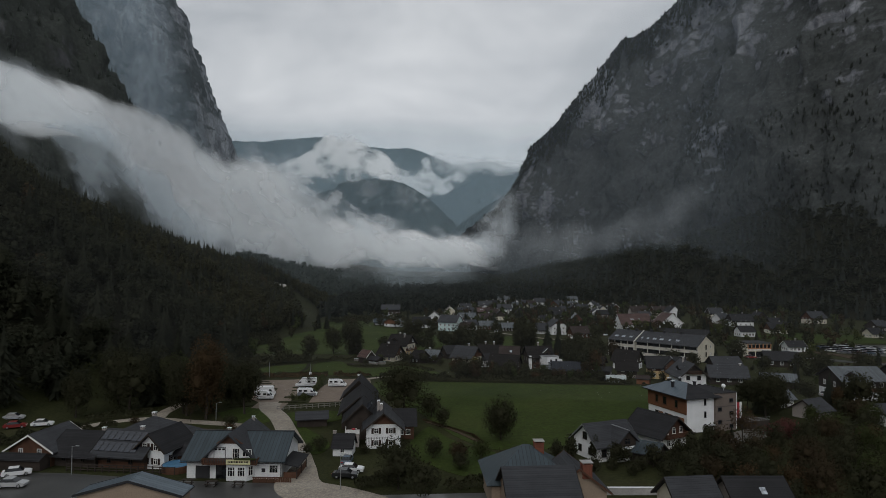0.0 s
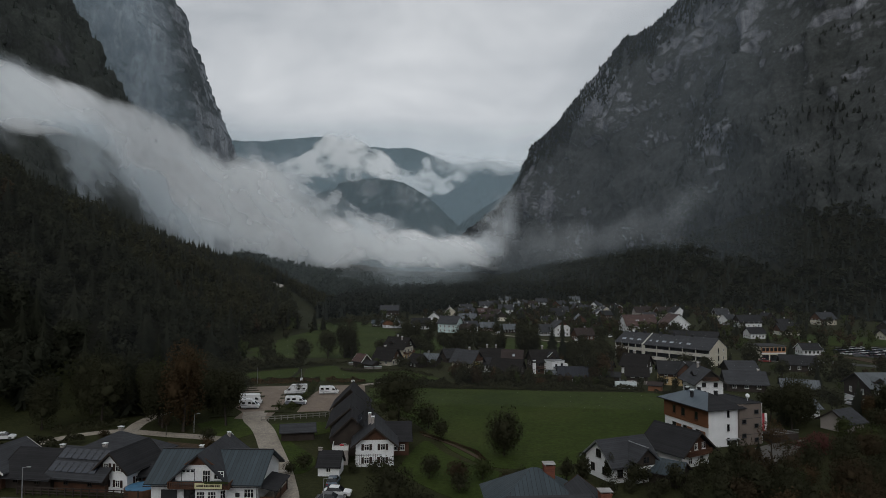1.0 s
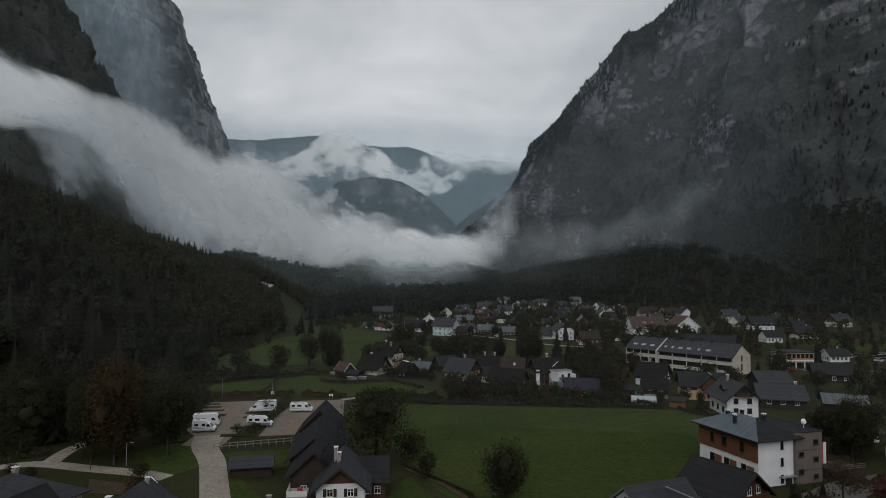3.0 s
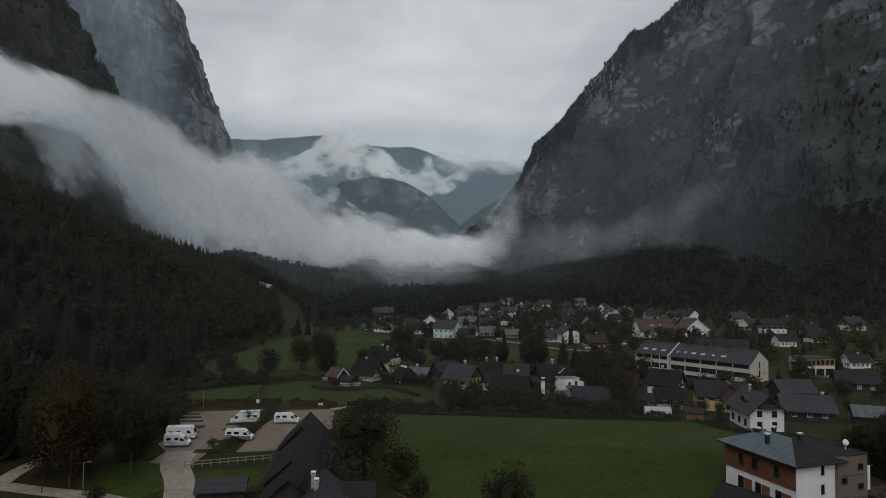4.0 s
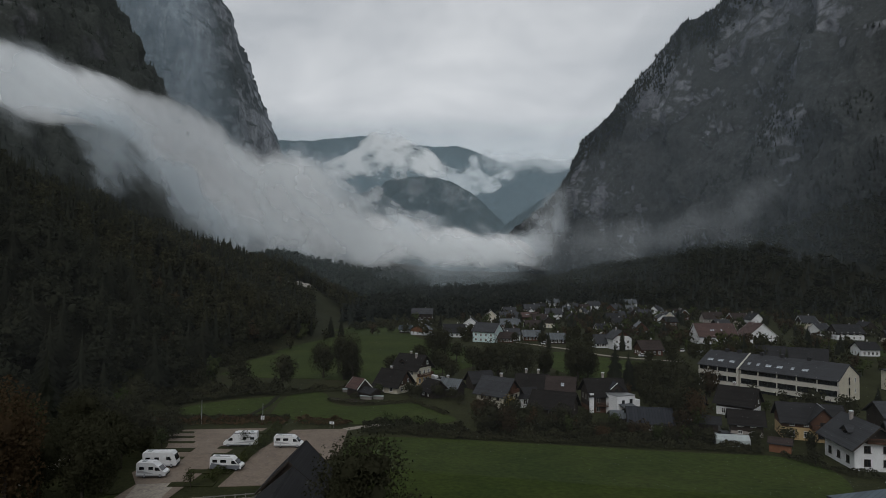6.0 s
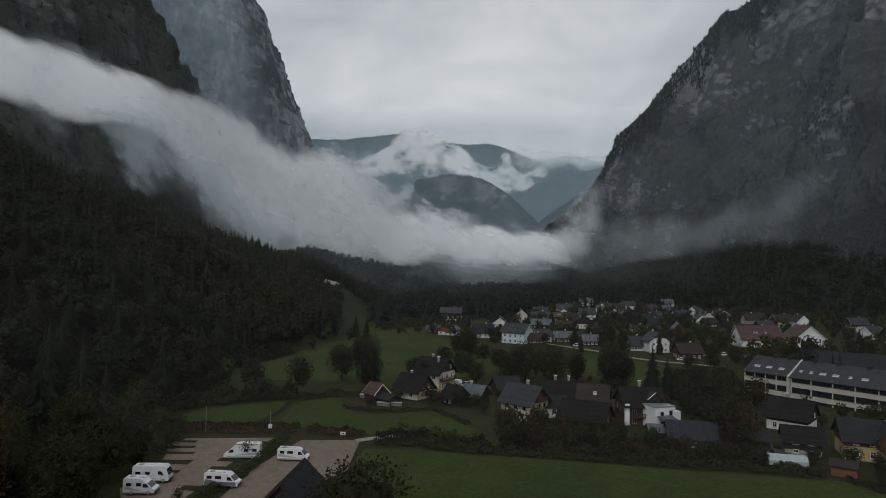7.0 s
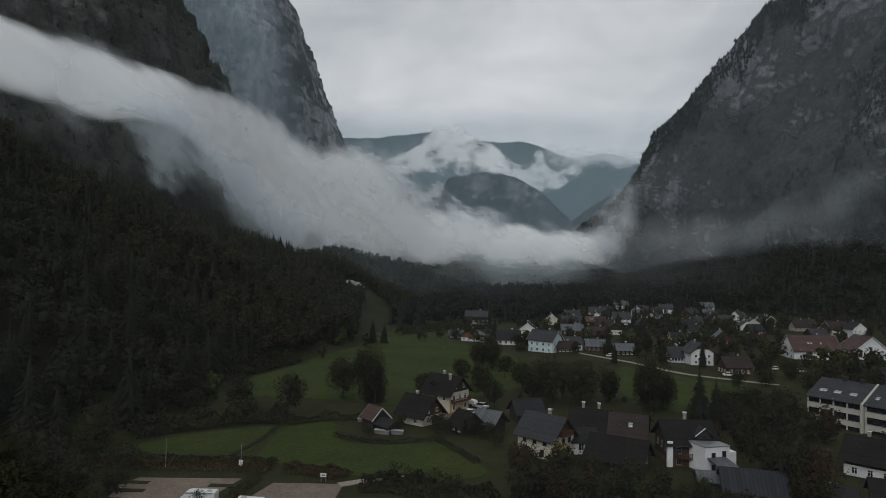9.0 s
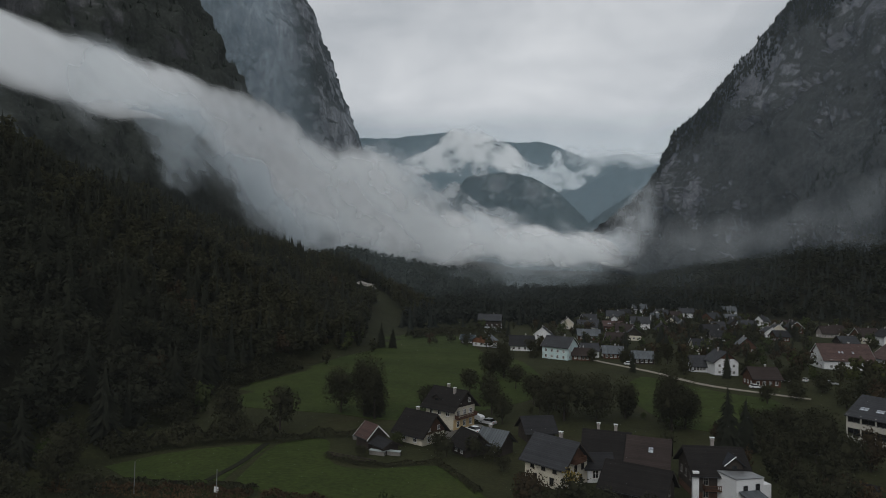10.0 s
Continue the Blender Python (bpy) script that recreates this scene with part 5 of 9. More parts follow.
def shutter_mesh(w, h, material):
    def make():
        g = Geo().box(-w / 2, -0.06, 0, w / 2, -0.02, h)
        for k in range(5):
            z = 0.06 + (h - 0.12) * k / 5
            g.box(-w / 2 + 0.05, -0.075, z, w / 2 - 0.05, -0.055, z + (h - 0.12) / 5 * 0.7)
        return g.mesh("shutter", [material])
    return once(("shutter", w, h, material.name), make)


def add_window(parent, at, w=1.0, h=1.2, bars=1, frame_mat=None, shutters=None):
    win = part("window", window_frame_mesh(w, h, bars, frame_mat or PAINT_WHITE), None, parent, at=at)
    part("pane", pane_mesh(w, h), None, win)
    if shutters:
        for s in (-1, 1):
            part("shutter", shutter_mesh(w * 0.5, h, shutters), None, win, at=pose(s * (w * 0.75 + 0.03), 0, 0))
    return win


def side_pose(side, L, W, u, z):
    """Where a piece sits on a wall: front is -y, back +y, left -x, right +x."""
    if side == "f":
        return pose(u, -W / 2 - 0.05, z)
    if side == "b":
        return pose(-u, W / 2 + 0.05, z, 0, 0, 180)
    if side == "l":
        return pose(-L / 2 - 0.05, -u, z, 0, 0, -90)
    return pose(L / 2 + 0.05, u, z, 0, 0, 90)


def add_chimney(parent, x, y, z0, z1, w=0.7, material=None, cap=None):
    z1 -= 0.45
    g = Geo().box(-w / 2, -w / 2, 0, w / 2, w / 2, z1 - z0)
    g.box(-w / 2 - 0.06, -w / 2 - 0.06, z1 - z0 - 0.18, w / 2 + 0.06, w / 2 + 0.06, z1 - z0 - 0.02)
    ch = part("chimney", g, material or PLASTER_GREY, parent, at=pose(x, y, z0))
    o = 0.75 if w < 1 else 0.58
    c = Geo().box(-w * o, -w * 0.6, 0.22, w * o, w * 0.6, 0.30)
    for sx in (-1, 1):
        for sy in (-1, 1):
            c.box(sx * w * 0.4 - 0.03, sy * w * 0.4 - 0.03, -0.02, sx * w * 0.4 + 0.03, sy * w * 0.4 + 0.03, 0.22)
    part("chimney_cap", c, cap or METAL_WHITE, ch, at=pose(0, 0, z1 - z0))
    return ch


def gable_roof(g, L, W, eave, ridge, over, ends, thick=0.2, x0=0.0, y0=0.0):
    """Two slopes along x."""
    k = (ridge - eave) / (W / 2)
    a, b = x0 - L / 2 - ends, x0 + L / 2 + ends
    lo = eave - over * k + 0.12
    for s in (-1, 1):
        e = y0 + s * (W / 2 + over)
        g.slab([(a, e, lo), (b, e, lo), (b, y0, ridge + 0.12), (a, y0, ridge + 0.12)] if s < 0 else
               [(b, e, lo), (a, e, lo), (a, y0, ridge + 0.12), (b, y0, ridge + 0.12)], thick)
    return g


def add_balcony(parent, at, w, d=1.1, material=None, rail=0.95):
    g = Geo().box(-w / 2, -d, 0, w / 2, 0.0, 0.14)
    n = max(6, int(w / 0.28))
    for i in range(n + 1):
        x = -w / 2 + w * i / n
        g.box(x - 0.05, -d, 0.14, x + 0.05, -d + 0.04, rail)
    g.box(-w / 2, -d - 0.03, rail - 0.1, w / 2, -d + 0.07, rail)
    for s in (-1, 1):
        g.box(s * w / 2 - 0.04, -d, 0.14, s * w / 2 + 0.04, -0.0, rail)
    return part("balcony", g, material or WOOD_BROWN, parent, at=at)


def house(label, x, y, yaw, L, W, eave, ridge, wall, roof, upper=None, split=None, over=0.8, ends=0.7, wins=(), chimneys=(),
          shutters=None, balcony=None, dormers=(), skylights=(), name="house", group="", z=None, barge=None, half_hip=0.0, frame_mat=None, brick=False):
    """A pitched-roof house. Its ridge runs along its own x. wins: (side, height, count, width, height of the window)."""
    base = float(land(x, y)) if z is None else z
    r = root(name, label, "house" if name == "house" else name.replace("_", " "), pose(x, y, base, 0, 0, yaw), group)
    top = split if upper else eave
    g = Geo()
    if upper:
        g.box(-L / 2, -W / 2, -0.6, L / 2, W / 2, min(split, eave - 0.3))
        part("wall", g, wall, r)
        u = Geo()
        P = W / 2 + 0.04
        if split < eave:
            poly = [(-P, split), (P, split), (P, eave), (0, ridge), (-P, eave)]
        else:
            q = P * (ridge - split) / max(0.01, ridge - eave)
            poly = [(-q, split), (q, split), (0, ridge)]
            part("wall_gable", Geo().extrude([(-W / 2, eave - 0.3), (W / 2, eave - 0.3), (W / 2, eave), (q, split), (-q, split), (-W / 2, eave)], -L / 2 + 0.01, L / 2 - 0.01, "x"), wall, r)
        u.extrude(poly, -L / 2 - 0.04, L / 2 + 0.04, "x")
        part("timber_wall", u, upper, r)
    else:
        g.extrude([(-W / 2, -0.6), (W / 2, -0.6), (W / 2, eave), (0, ridge), (-W / 2, eave)], -L / 2, L / 2, "x")
        part("wall", g, wall, r)
    rf = gable_roof(Geo(), L, W, eave, ridge, over, ends)
    roof_ob = part("roof", rf, roof, r)
    k = (ridge - eave) / (W / 2)
    part("ridge_cap", Geo().extrude([(-0.22, ridge + 0.12 - 0.22 * k), (0, ridge + 0.2), (0.22, ridge + 0.12 - 0.22 * k), (0, ridge + 0.02)], -L / 2 - ends, L / 2 + ends, "x"), roof, roof_ob)
    for s in (-1, 1):
        b = Geo()
        xx = s * (L / 2 + ends + 0.03)
        for q in (-1, 1):
            e = q * (W / 2 + over)
            lo = eave - over * k + 0.12
            b.face([(xx, e, lo + 0.05), (xx, e, lo - 0.28), (xx, 0, ridge - 0.16), (xx, 0, ridge + 0.17)])
            b.face([(xx - 0.05 * s, e, lo - 0.28), (xx - 0.05 * s, e, lo + 0.05), (xx - 0.05 * s, 0, ridge + 0.17), (xx - 0.05 * s, 0, ridge - 0.16)])
            b.face([(xx, e, lo - 0.28), (xx - 0.05 * s, e, lo - 0.28), (xx - 0.05 * s, 0, ridge - 0.16), (xx, 0, ridge - 0.16)])
        part("bargeboard", b, barge or WOOD_DARK, roof_ob)
    for q in (-1, 1):
        e = q * (W / 2 + over + 0.08)
        lo = eave - over * k + 0.02
        part("gutter", Geo().tube((-L / 2 - ends, e, lo), (L / 2 + ends, e, lo), 0.08, 0.08, 6), METAL_DARK, roof_ob)
    for side, zz, n, w, h in wins:
        span = (L if side in "fb" else W) - 1.0
        for i in range(n):
            u = -span / 2 + span * (i + 0.5) / n
            add_window(r, side_pose(side, L, W, u, zz), w, h, 1, frame_mat, shutters)
    for cx_, cy_, top_ in chimneys:
        zb = ridge - abs(cy_) * k - 0.5
        add_chimney(r, cx_, cy_, zb, top_, 1.35 if brick else 0.52, BRICK_RED if brick else PLASTER_GREY, CONCRETE if brick else None)
    if balcony:
        side, zz, w = balcony
        add_balcony(r, side_pose(side, L, W, 0, zz), w)
    for s, u, w in dormers:
        d = part("dormer", Geo().extrude([(-w / 2, 0), (w / 2, 0), (w / 2, 1.0), (0, 1.0 + w * 0.32), (-w / 2, 1.0)], 0, 2.4, "y"), upper or wall, r,
                 at=pose(u, s * (W / 2 - 0.9), eave + 0.9 * k * 0.6, 0, 0, 0 if s < 0 else 180))
        dr = Geo()
        for q in (-1, 1):
            pts = [(q * (w / 2 + 0.3), -0.35, 0.86), (q * (w / 2 + 0.3), 3.2, 0.86), (0, 3.2, 1.1 + w * 0.32), (0, -0.35, 1.1 + w * 0.32)]
            dr.slab(pts, 0.12)
        part("dormer_roof", dr, roof, d)
        part("dormer_window", pane_mesh(w * 0.55, 0.8), None, d, at=pose(0, -0.03, 0.12))
    for s, u, f in skylights:
        zz = eave + (ridge - eave) * f + 0.14
        part("skylight", once(("skylight",), lambda: Geo().box(-0.4, -0.55, 0, 0.4, 0.55, 0.07).mesh("skylight", [GLASS_SKY])), None, r,
             at=pose(u, s * (W / 2) * (1 - f), zz, -s * math.degrees(math.atan(k)), 0, 0))
    return r


def hip_roof(g, x0, y0, x1, y1, eave, ridge, over, along="x"):
    """Four slopes over a rectangle."""
    a, b, c, d = x0 - over, x1 + over, y0 - over, y1 + over
    if along == "x":
        h = (d - c) / 2
        p, q = (a + h, (c + d) / 2, ridge), (b - h, (c + d) / 2, ridge)
        g.slab([(a, c, eave), (b, c, eave), q, p], 0.18).slab([(b, d, eave), (a, d, eave), p, q], 0.18)
        g.slab([(a, d, eave), (a, c, eave), p], 0.18).slab([(b, c, eave), (b, d, eave), q], 0.18)
    else:
        h = (b - a) / 2
        p, q = ((a + b) / 2, c + h, ridge), ((a + b) / 2, d - h, ridge)
        g.slab([(a, d, eave), (a, c, eave), p, q], 0.18).slab([(b, c, eave), (b, d, eave), q, p], 0.18)
        g.slab([(a, c, eave), (b, c, eave), p], 0.18).slab([(b, d, eave), (a, d, eave), q], 0.18)
    return g


# ---- the inn, white with a blue-grey roof
inn = root("inn", "white village inn with blue-grey roof and timber balcony", "inn", pose(-53.6, 104.6, 0, 0, 0, 6))
IL, IW, IE, IR = 15.9, 11.0, 3.5, 6.5
part("wall", Geo().extrude([(0, -0.6), (IW, -0.6), (IW, IE), (IW / 2, IR), (0, IE)], 0, IL, "x"), PLASTER_WHITE, inn)
main_roof = part("roof", gable_roof(Geo(), IL, IW, IE, IR, 0.9, 0.8, 0.2, IL / 2, IW / 2), ROOF_BLUE, inn)
part("ridge_cap", Geo().box(-0.8, IW / 2 - 0.15, IR + 0.08, IL + 0.8, IW / 2 + 0.15, IR + 0.2), METAL_DARK, main_roof)
for yy in (-0.98, IW + 0.98):
    part("gutter", Geo().tube((-0.8, yy, IE - 0.66), (IL + 0.8, yy, IE - 0.66), 0.09, 0.09, 6), METAL_DARK, main_roof)
gx0, gw, gtop = 7.2, 8.4, 7.5
part("gable_wall", Geo().extrude([(gx0 - gw / 2 + 0.7, 2.8), (gx0 + gw / 2 - 0.7, 2.8), (gx0 + gw / 2 - 0.7, 4.0), (gx0, gtop - 0.15), (gx0 - gw / 2 + 0.7, 4.0)], -0.25, 13.0, "y"), PLASTER_WHITE, inn)
part("gable_cladding", Geo().extrude([(gx0 - 2.3, 5.85), (gx0 + 2.3, 5.85), (gx0, gtop - 0.1)], -0.34, -0.2, "y"), WOOD_BROWN, inn, "dark brown boarded gable")
gr = Geo()
for s in (-1, 1):
    e = gx0 + s * (gw / 2 + 0.5)
    lo = gtop - (gw / 2 + 0.5) * 0.92
    gr.slab([(e, -1.1, lo), (gx0, -1.1, gtop + 0.12), (gx0, 12.2, gtop + 0.12), (e, 14.0, lo)], 0.2)
e0, e1, lo = gx0 - gw / 2 - 0.5, gx0 + gw / 2 + 0.5, gtop - (gw / 2 + 0.5) * 0.92
gr.slab([(e1, 14.0, lo), (e0, 14.0, lo), (gx0, 12.2, gtop + 0.12)], 0.2)
part("gable_roof", gr, ROOF_SLATE, inn)
bay = part("bay", Geo().extrude([(7.1, -1.3), (10.4, -1.3), (11.4, -0.1), (11.4, 0.1), (7.1, 0.1)], -0.3, 2.75, "z"), PLASTER_WHITE, inn)
bal = Geo().box(3.2, -1.7, 2.72, 12.2, 0.0, 2.88)
for i in range(34):
    bx = 3.2 + 9.0 * i / 33
    bal.box(bx - 0.07, -1.72, 2.88, bx + 0.07, -1.68, 3.7)
bal.box(3.15, -1.76, 3.68, 12.25, -1.64, 3.78).box(3.2, -1.7, 2.88, 3.26, 0, 3.7).box(12.14, -1.7, 2.88, 12.2, 0, 3.7)
balcony_ob = part("balcony", bal, WOOD_BROWN, inn, "dark brown timber balcony")
part("flower_box", Geo().box(8.6, -1.95, 3.62, 12.1, -1.76, 3.9), LEAF_GREEN, balcony_ob, "box of green plants")
ban = part("banner", Geo().box(7.2, -1.82, 2.86, 11.2, -1.78, 3.66), BANNER, inn, "pale yellow banner with unreadable lettering")
for i in range(13):
    part("lettering", once(("bar", i % 3), lambda: Geo().box(0, 0, 0, 0.16 + 0.04 * (i % 3), 0.012, 0.30).mesh("lettering", [SHUTTER_DARK])), None, ban, at=pose(7.5 + i * 0.27, -1.835, 3.12))
for u, zz, w, h, bars in ((7.95, 0.75, 1.25, 1.6, 2), (9.6, 0.75, 1.25, 1.6, 2)):
    add_window(bay, pose(u, -1.36, zz), w, h, bars)
add_window(bay, pose(10.95, -0.75, 0.75, 0, 0, 50), 0.9, 1.6, 1)
for u, zz, w, h in ((8.35, 3.0, 1.2, 2.1), (10.2, 3.75, 1.5, 1.2)):
    add_window(inn, pose(u, -0.32, zz), w, h, 2)
panel = Geo().box(4.6, -0.3, 3.0, 4.68, -0.24, 5.2).box(6.5, -0.3, 3.0, 6.58, -0.24, 5.2).box(4.6, -0.3, 5.15, 6.58, -0.24, 5.23)
part("door_frame", panel, METAL_DARK, inn)
for k in range(3):
    part("pane", pane_mesh(0.6, 0.45), None, inn, at=pose(4.95 + k * 0.64, -0.28, 4.68))
add_window(inn, pose(14.6, -0.02, 1.0), 1.5, 1.35, 2)
part("meter_box", Geo().box(12.6, -0.1, 1.15, 13.2, 0, 1.75), METAL_DARK, inn)
part("garage_door", Geo().box(1.5, -0.06, 0, 3.9, 0.02, 2.1), METAL_DARK, inn, "dark garage door")
# no opening in the wall: a flat dark panel gives the gateway's shade
part("gateway", Geo().box(4.9, -0.06, 0, 7.0, 0.02, 2.35), GLASS, inn, "dark panel standing in for an open gateway's shade")
part("downpipe", Geo().tube((15.8, -0.15, 0), (15.8, -0.15, 3.0), 0.06, 0.06, 6), METAL_DARK, inn)
lean = part("lean_to_roof", Geo().slab([(16.0, -0.5, 2.8), (18.9, -0.5, 2.2), (18.9, 7, 2.2), (16.0, 7, 2.8)], 0.15), ROOF_BLACK, inn)
for px_, py_ in ((18.5, -0.2), (18.5, 3), (18.5, 6.6)):
    part("post", Geo().box(px_ - 0.08, py_ - 0.08, -0.2, px_ + 0.08, py_ + 0.08, 2.3), WOOD_DARK, inn)
part("lean_to_wall", Geo().box(16.2, 0.2, -0.2, 18.4, 0.35, 1.1).box(18.3, 0.35, -0.2, 18.45, 6.6, 1.1), WOOD_BROWN, inn)
add_chimney(inn, 4.2, 8.2, 4.6, 6.6, 0.5)
add_chimney(inn, 7.6, 11.0, 6.2, 8.1, 0.4)
terrace = root("terrace_fence", "low dark red timber fence of the inn's terrace", "fence", pose(-37.9, 104.4, 0, 0, 0, 6))
for i in range(22):
    part("board", once(("tboard",), lambda: Geo().box(-0.12, -0.03, 0, 0.12, 0.03, 0.95).mesh("board", [WOOD_BROWN])), None, terrace, at=pose(-3.8 + i * 0.29, 0, 0))
part("rail", Geo().box(-4, 0.03, 0.75, 2.5, 0.09, 0.85), WOOD_BROWN, terrace)

# ---- houses round the inn
house("dark timber house with solar panels on its roof", -67.6, 111.6, -4, 9.5, 7.4, 3.1, 5.7, WOOD_BROWN, ROOF_SLATE, WOOD_DARK, 1.2, wins=(("f", 0.9, 2, 0.8, 0.9),), over=1.4, chimneys=((1.2, 0.6, 6.6),), frame_mat=WOOD_DARK)
house("white gabled front with dark shuttered windows", -62.2, 112.4, 86, 8.0, 5.3, 3.6, 6.1, PLASTER_WHITE, ROOF_BLACK, over=0.7, ends=0.9, wins=(("l", 0.8, 2, 0.8, 1.1), ("l", 3.2, 2, 0.9, 1.2), ("f", 1, 2, 0.9, 1.1)), shutters=SHUTTER_DARK)
sol = root("solar_panels", "rows of dark solar panels on the house roof", "solar panels", pose(-67.6, 111.6, 0, 0, 0, -4))
kk = (5.7 - 3.1) / 3.7
for i in range(7):
    for j in range(2):
        part("panel", once(("solar",), lambda: Geo().box(-0.58, -1.0, 0, 0.58, 1.0, 0.05).mesh("panel", [SOLAR])), None, sol,
             at=pose(-4.6 + i * 1.22, -1.3 - j * 2.05, 5.7 - (1.3 + j * 2.05) * kk + 0.24, math.degrees(math.atan(kk)), 0, 0))
hipped = root("house", "low house with a broad dark hipped roof", "house", pose(-68.6, 119.8, 0, 0, 0, -12))
part("wall", Geo().box(-6.0, -5.4, -0.5, 6.0, 5.4, 3.1), PLASTER_CREAM, hipped)
part("roof", hip_roof(Geo(), -6.0, -5.4, 6.0, 5.4, 3.0, 6.4, 0.9), ROOF_SLATE, hipped)
for u in (-4, 0, 4):
    add_window(hipped, pose(u, -5.45, 1.0), 1.0, 1.2)
add_chimney(hipped, -0.8, 0.6, 5.6, 7.2, 0.6)
house("long low house with dark roof", -76.4, 111.9, -2, 8.6, 8.4, 2.6, 5.2, WOOD_DARK, ROOF_BLACK, wins=(("f", 0.9, 2, 0.9, 0.9),), over=1.2, chimneys=((2.5, 0.4, 6.1),), frame_mat=WOOD_DARK)
house("brown timber house with white windows", -84.4, 111.6, 92, 9.5, 8.0, 3.0, 5.5, WOOD_BROWN, ROOF_SLATE, wins=(("l", 1.9, 2, 0.8, 1.2), ("f", 1.0, 3, 0.9, 1.2)), barge=PAINT_WHITE)
house("dark lean-to at the timber house's front", -84.4, 105.6, 2, 8.0, 2.6, 1.9, 2.5, WOOD_DARK, ROOF_BLACK, name="shed", over=0.3, ends=0.2)
house("dark timber shed beside the pool", -57.6, 113.8, 20, 4.4, 4, 2.2, 3.2, WOOD_BROWN, ROOF_BLACK, name="shed")
house("tan rendered hall with a low metal roof", -49.2, 83.2, 97, 3.4, 13.5, 5.3, 7.1, PLASTER_TAN, ROOF_METAL, over=0.4, ends=0.3, barge=METAL_DARK)

# ---- the white farmhouse and its barns
FARM = 103
house("white farmhouse with dark shutters and boarded gable", -26.2, 132.0, FARM, 10.5, 6.7, 4.2, 6.9, PLASTER_WHITE, ROOF_SLATE, WOOD_BROWN, 4.7, over=0.8, ends=0.9,
      wins=(("l", 0.6, 2, 0.9, 1.1), ("l", 2.9, 2, 0.9, 1.1), ("b", 0.8, 3, 0.9, 1.1)), chimneys=((-1.5, 0.4, 8.2), (0.6, 1.0, 8.4)), shutters=SHUTTER_DARK)
trellis = root("trellis", "dark slatted trellis on the white farmhouse wall", "trellis", pose(-25.0, 126.98, 0.25, 0, 0, FARM - 90))
for i in range(15):
    part("slat", once(("tslat",), lambda: Geo().box(-0.03, -0.05, 0, 0.03, 0, 1.9).mesh("slat", [WOOD_DARK])), None, trellis, at=pose(-3.3 + i * 0.31, -0.06, 0.1))
part("rail", Geo().box(-3.4, -0.09, 1.75, 1.2, -0.03, 1.83), WOOD_DARK, trellis)
house("dark roofed side wing of the farmhouse", -22.8, 137.0, FARM - 90, 3.8, 5.6, 3.4, 5.6, WOOD_BROWN, ROOF_BLACK, WOOD_DARK, 2.6, wins=(("f", 1, 2, 0.9, 1.1),))
house("low timber wing with glazed roof strip", -31.8, 137.2, FARM, 9, 7.0, 4.0, 7.2, WOOD_DARK, ROOF_BLACK, over=0.6, wins=(("l", 1.2, 2, 0.9, 1.1),))
strip = root("glazed_roof_strip", "grey glazed panels along the wing's roof", "roof panels", pose(-29.6, 134.2, 6.3, 0, 0, FARM))
for i in range(11):
    part("panel", once(("gstrip",), lambda: Geo().box(-0.28, -0.75, 0, 0.28, 0.75, 0.05).mesh("panel", [SOLAR])), None, strip, at=pose(-3.2 + i * 0.62, 0, 0.55, -42, 0, 0))
house("tall dark timber barn with steep roof", -39.3, 163.6, 101, 10, 7.6, 3.7, 7.5, WOOD_DARK, ROOF_BLACK, over=0.7, ends=0.5, name="barn", wins=(("l", 2.2, 2, 0.9, 1.0),))
house("dark middle barn joined to the farmhouse", -35.4, 149.2, FARM, 16, 7.8, 3.8, 7.0, WOOD_DARK, ROOF_BLACK, name="barn", wins=(("l", 2.0, 1, 0.9, 1.0),))
ter = root("roof_terrace", "white railed roof terrace with red flowers", "terrace", pose(-30.9, 128.5, 0, 0, 0, 13))
part("base", Geo().box(-2.2, -1.6, 0, 0.6, 2.2, 2.6), PLASTER_GREY, ter)
for a, b in (((-2.2, -1.6), (0.6, -1.6)), ((-2.2, -1.6), (-2.2, 2.2))):
    part("railing", Geo().box(min(a[0], b[0]), min(a[1], b[1]), 2.6, max(a[0], b[0]) + 0.06, max(a[1], b[1]) + 0.06, 3.35), PAINT_WHITE, ter)
part("flower_pot", Geo().tube((-0.6, 0.6, 2.6), (-0.6, 0.6, 3.1), 0.3, 0.4, 8), RED_CLOTH, ter)
house("small white cottage with dark roof", -31.6, 122.3, 4, 3.6, 3.6, 1.9, 3.7, PLASTER_WHITE, ROOF_BLACK, over=0.4, ends=0.3, name="cottage", wins=(("f", 0.7, 1, 0.8, 1.1),))
add_chimney([o for o in bpy.data.objects if o.name == "cottage"][0], -1.9, 0.2, 0.0, 4.4, 0.5, PLASTER_GREY, PLASTER_GREY)
house("low dark timber hut on the lawn", -45.2, 143.6, 20, 6.6, 4.2, 1.9, 2.9, WOOD_DARK, ROOF_SLATE, name="hut", over=0.5, ends=0.4)

# ---- houses on the meadow's near side
white_front = house("white house with dark roof and boarded cross gable", 17.6, 128.6, 31, 9.0, 7.2, 3.3, 6.2, PLASTER_WHITE, ROOF_SLATE, wins=(("l", 1.0, 2, 1.0, 1.2), ("l", 3.5, 1, 1.3, 1.3), ("f", 0.9, 4, 1.1, 1.3)),
      barge=METAL_GREY, frame_mat=WOOD_DARK)
house("brown timber chalet on a white ground floor", 29.3, 138.5, -52, 8.0, 7.2, 3.3, 6.2, PLASTER_WHITE, ROOF_BLACK, WOOD_BROWN, 2.0, over=1.2, ends=1.3,
      wins=(("r", 0.5, 2, 1.0, 1.2), ("r", 2.9, 3, 0.9, 1.2), ("f", 2.4, 3, 0.9, 0.9)), balcony=("r", 2.2, 6.2))
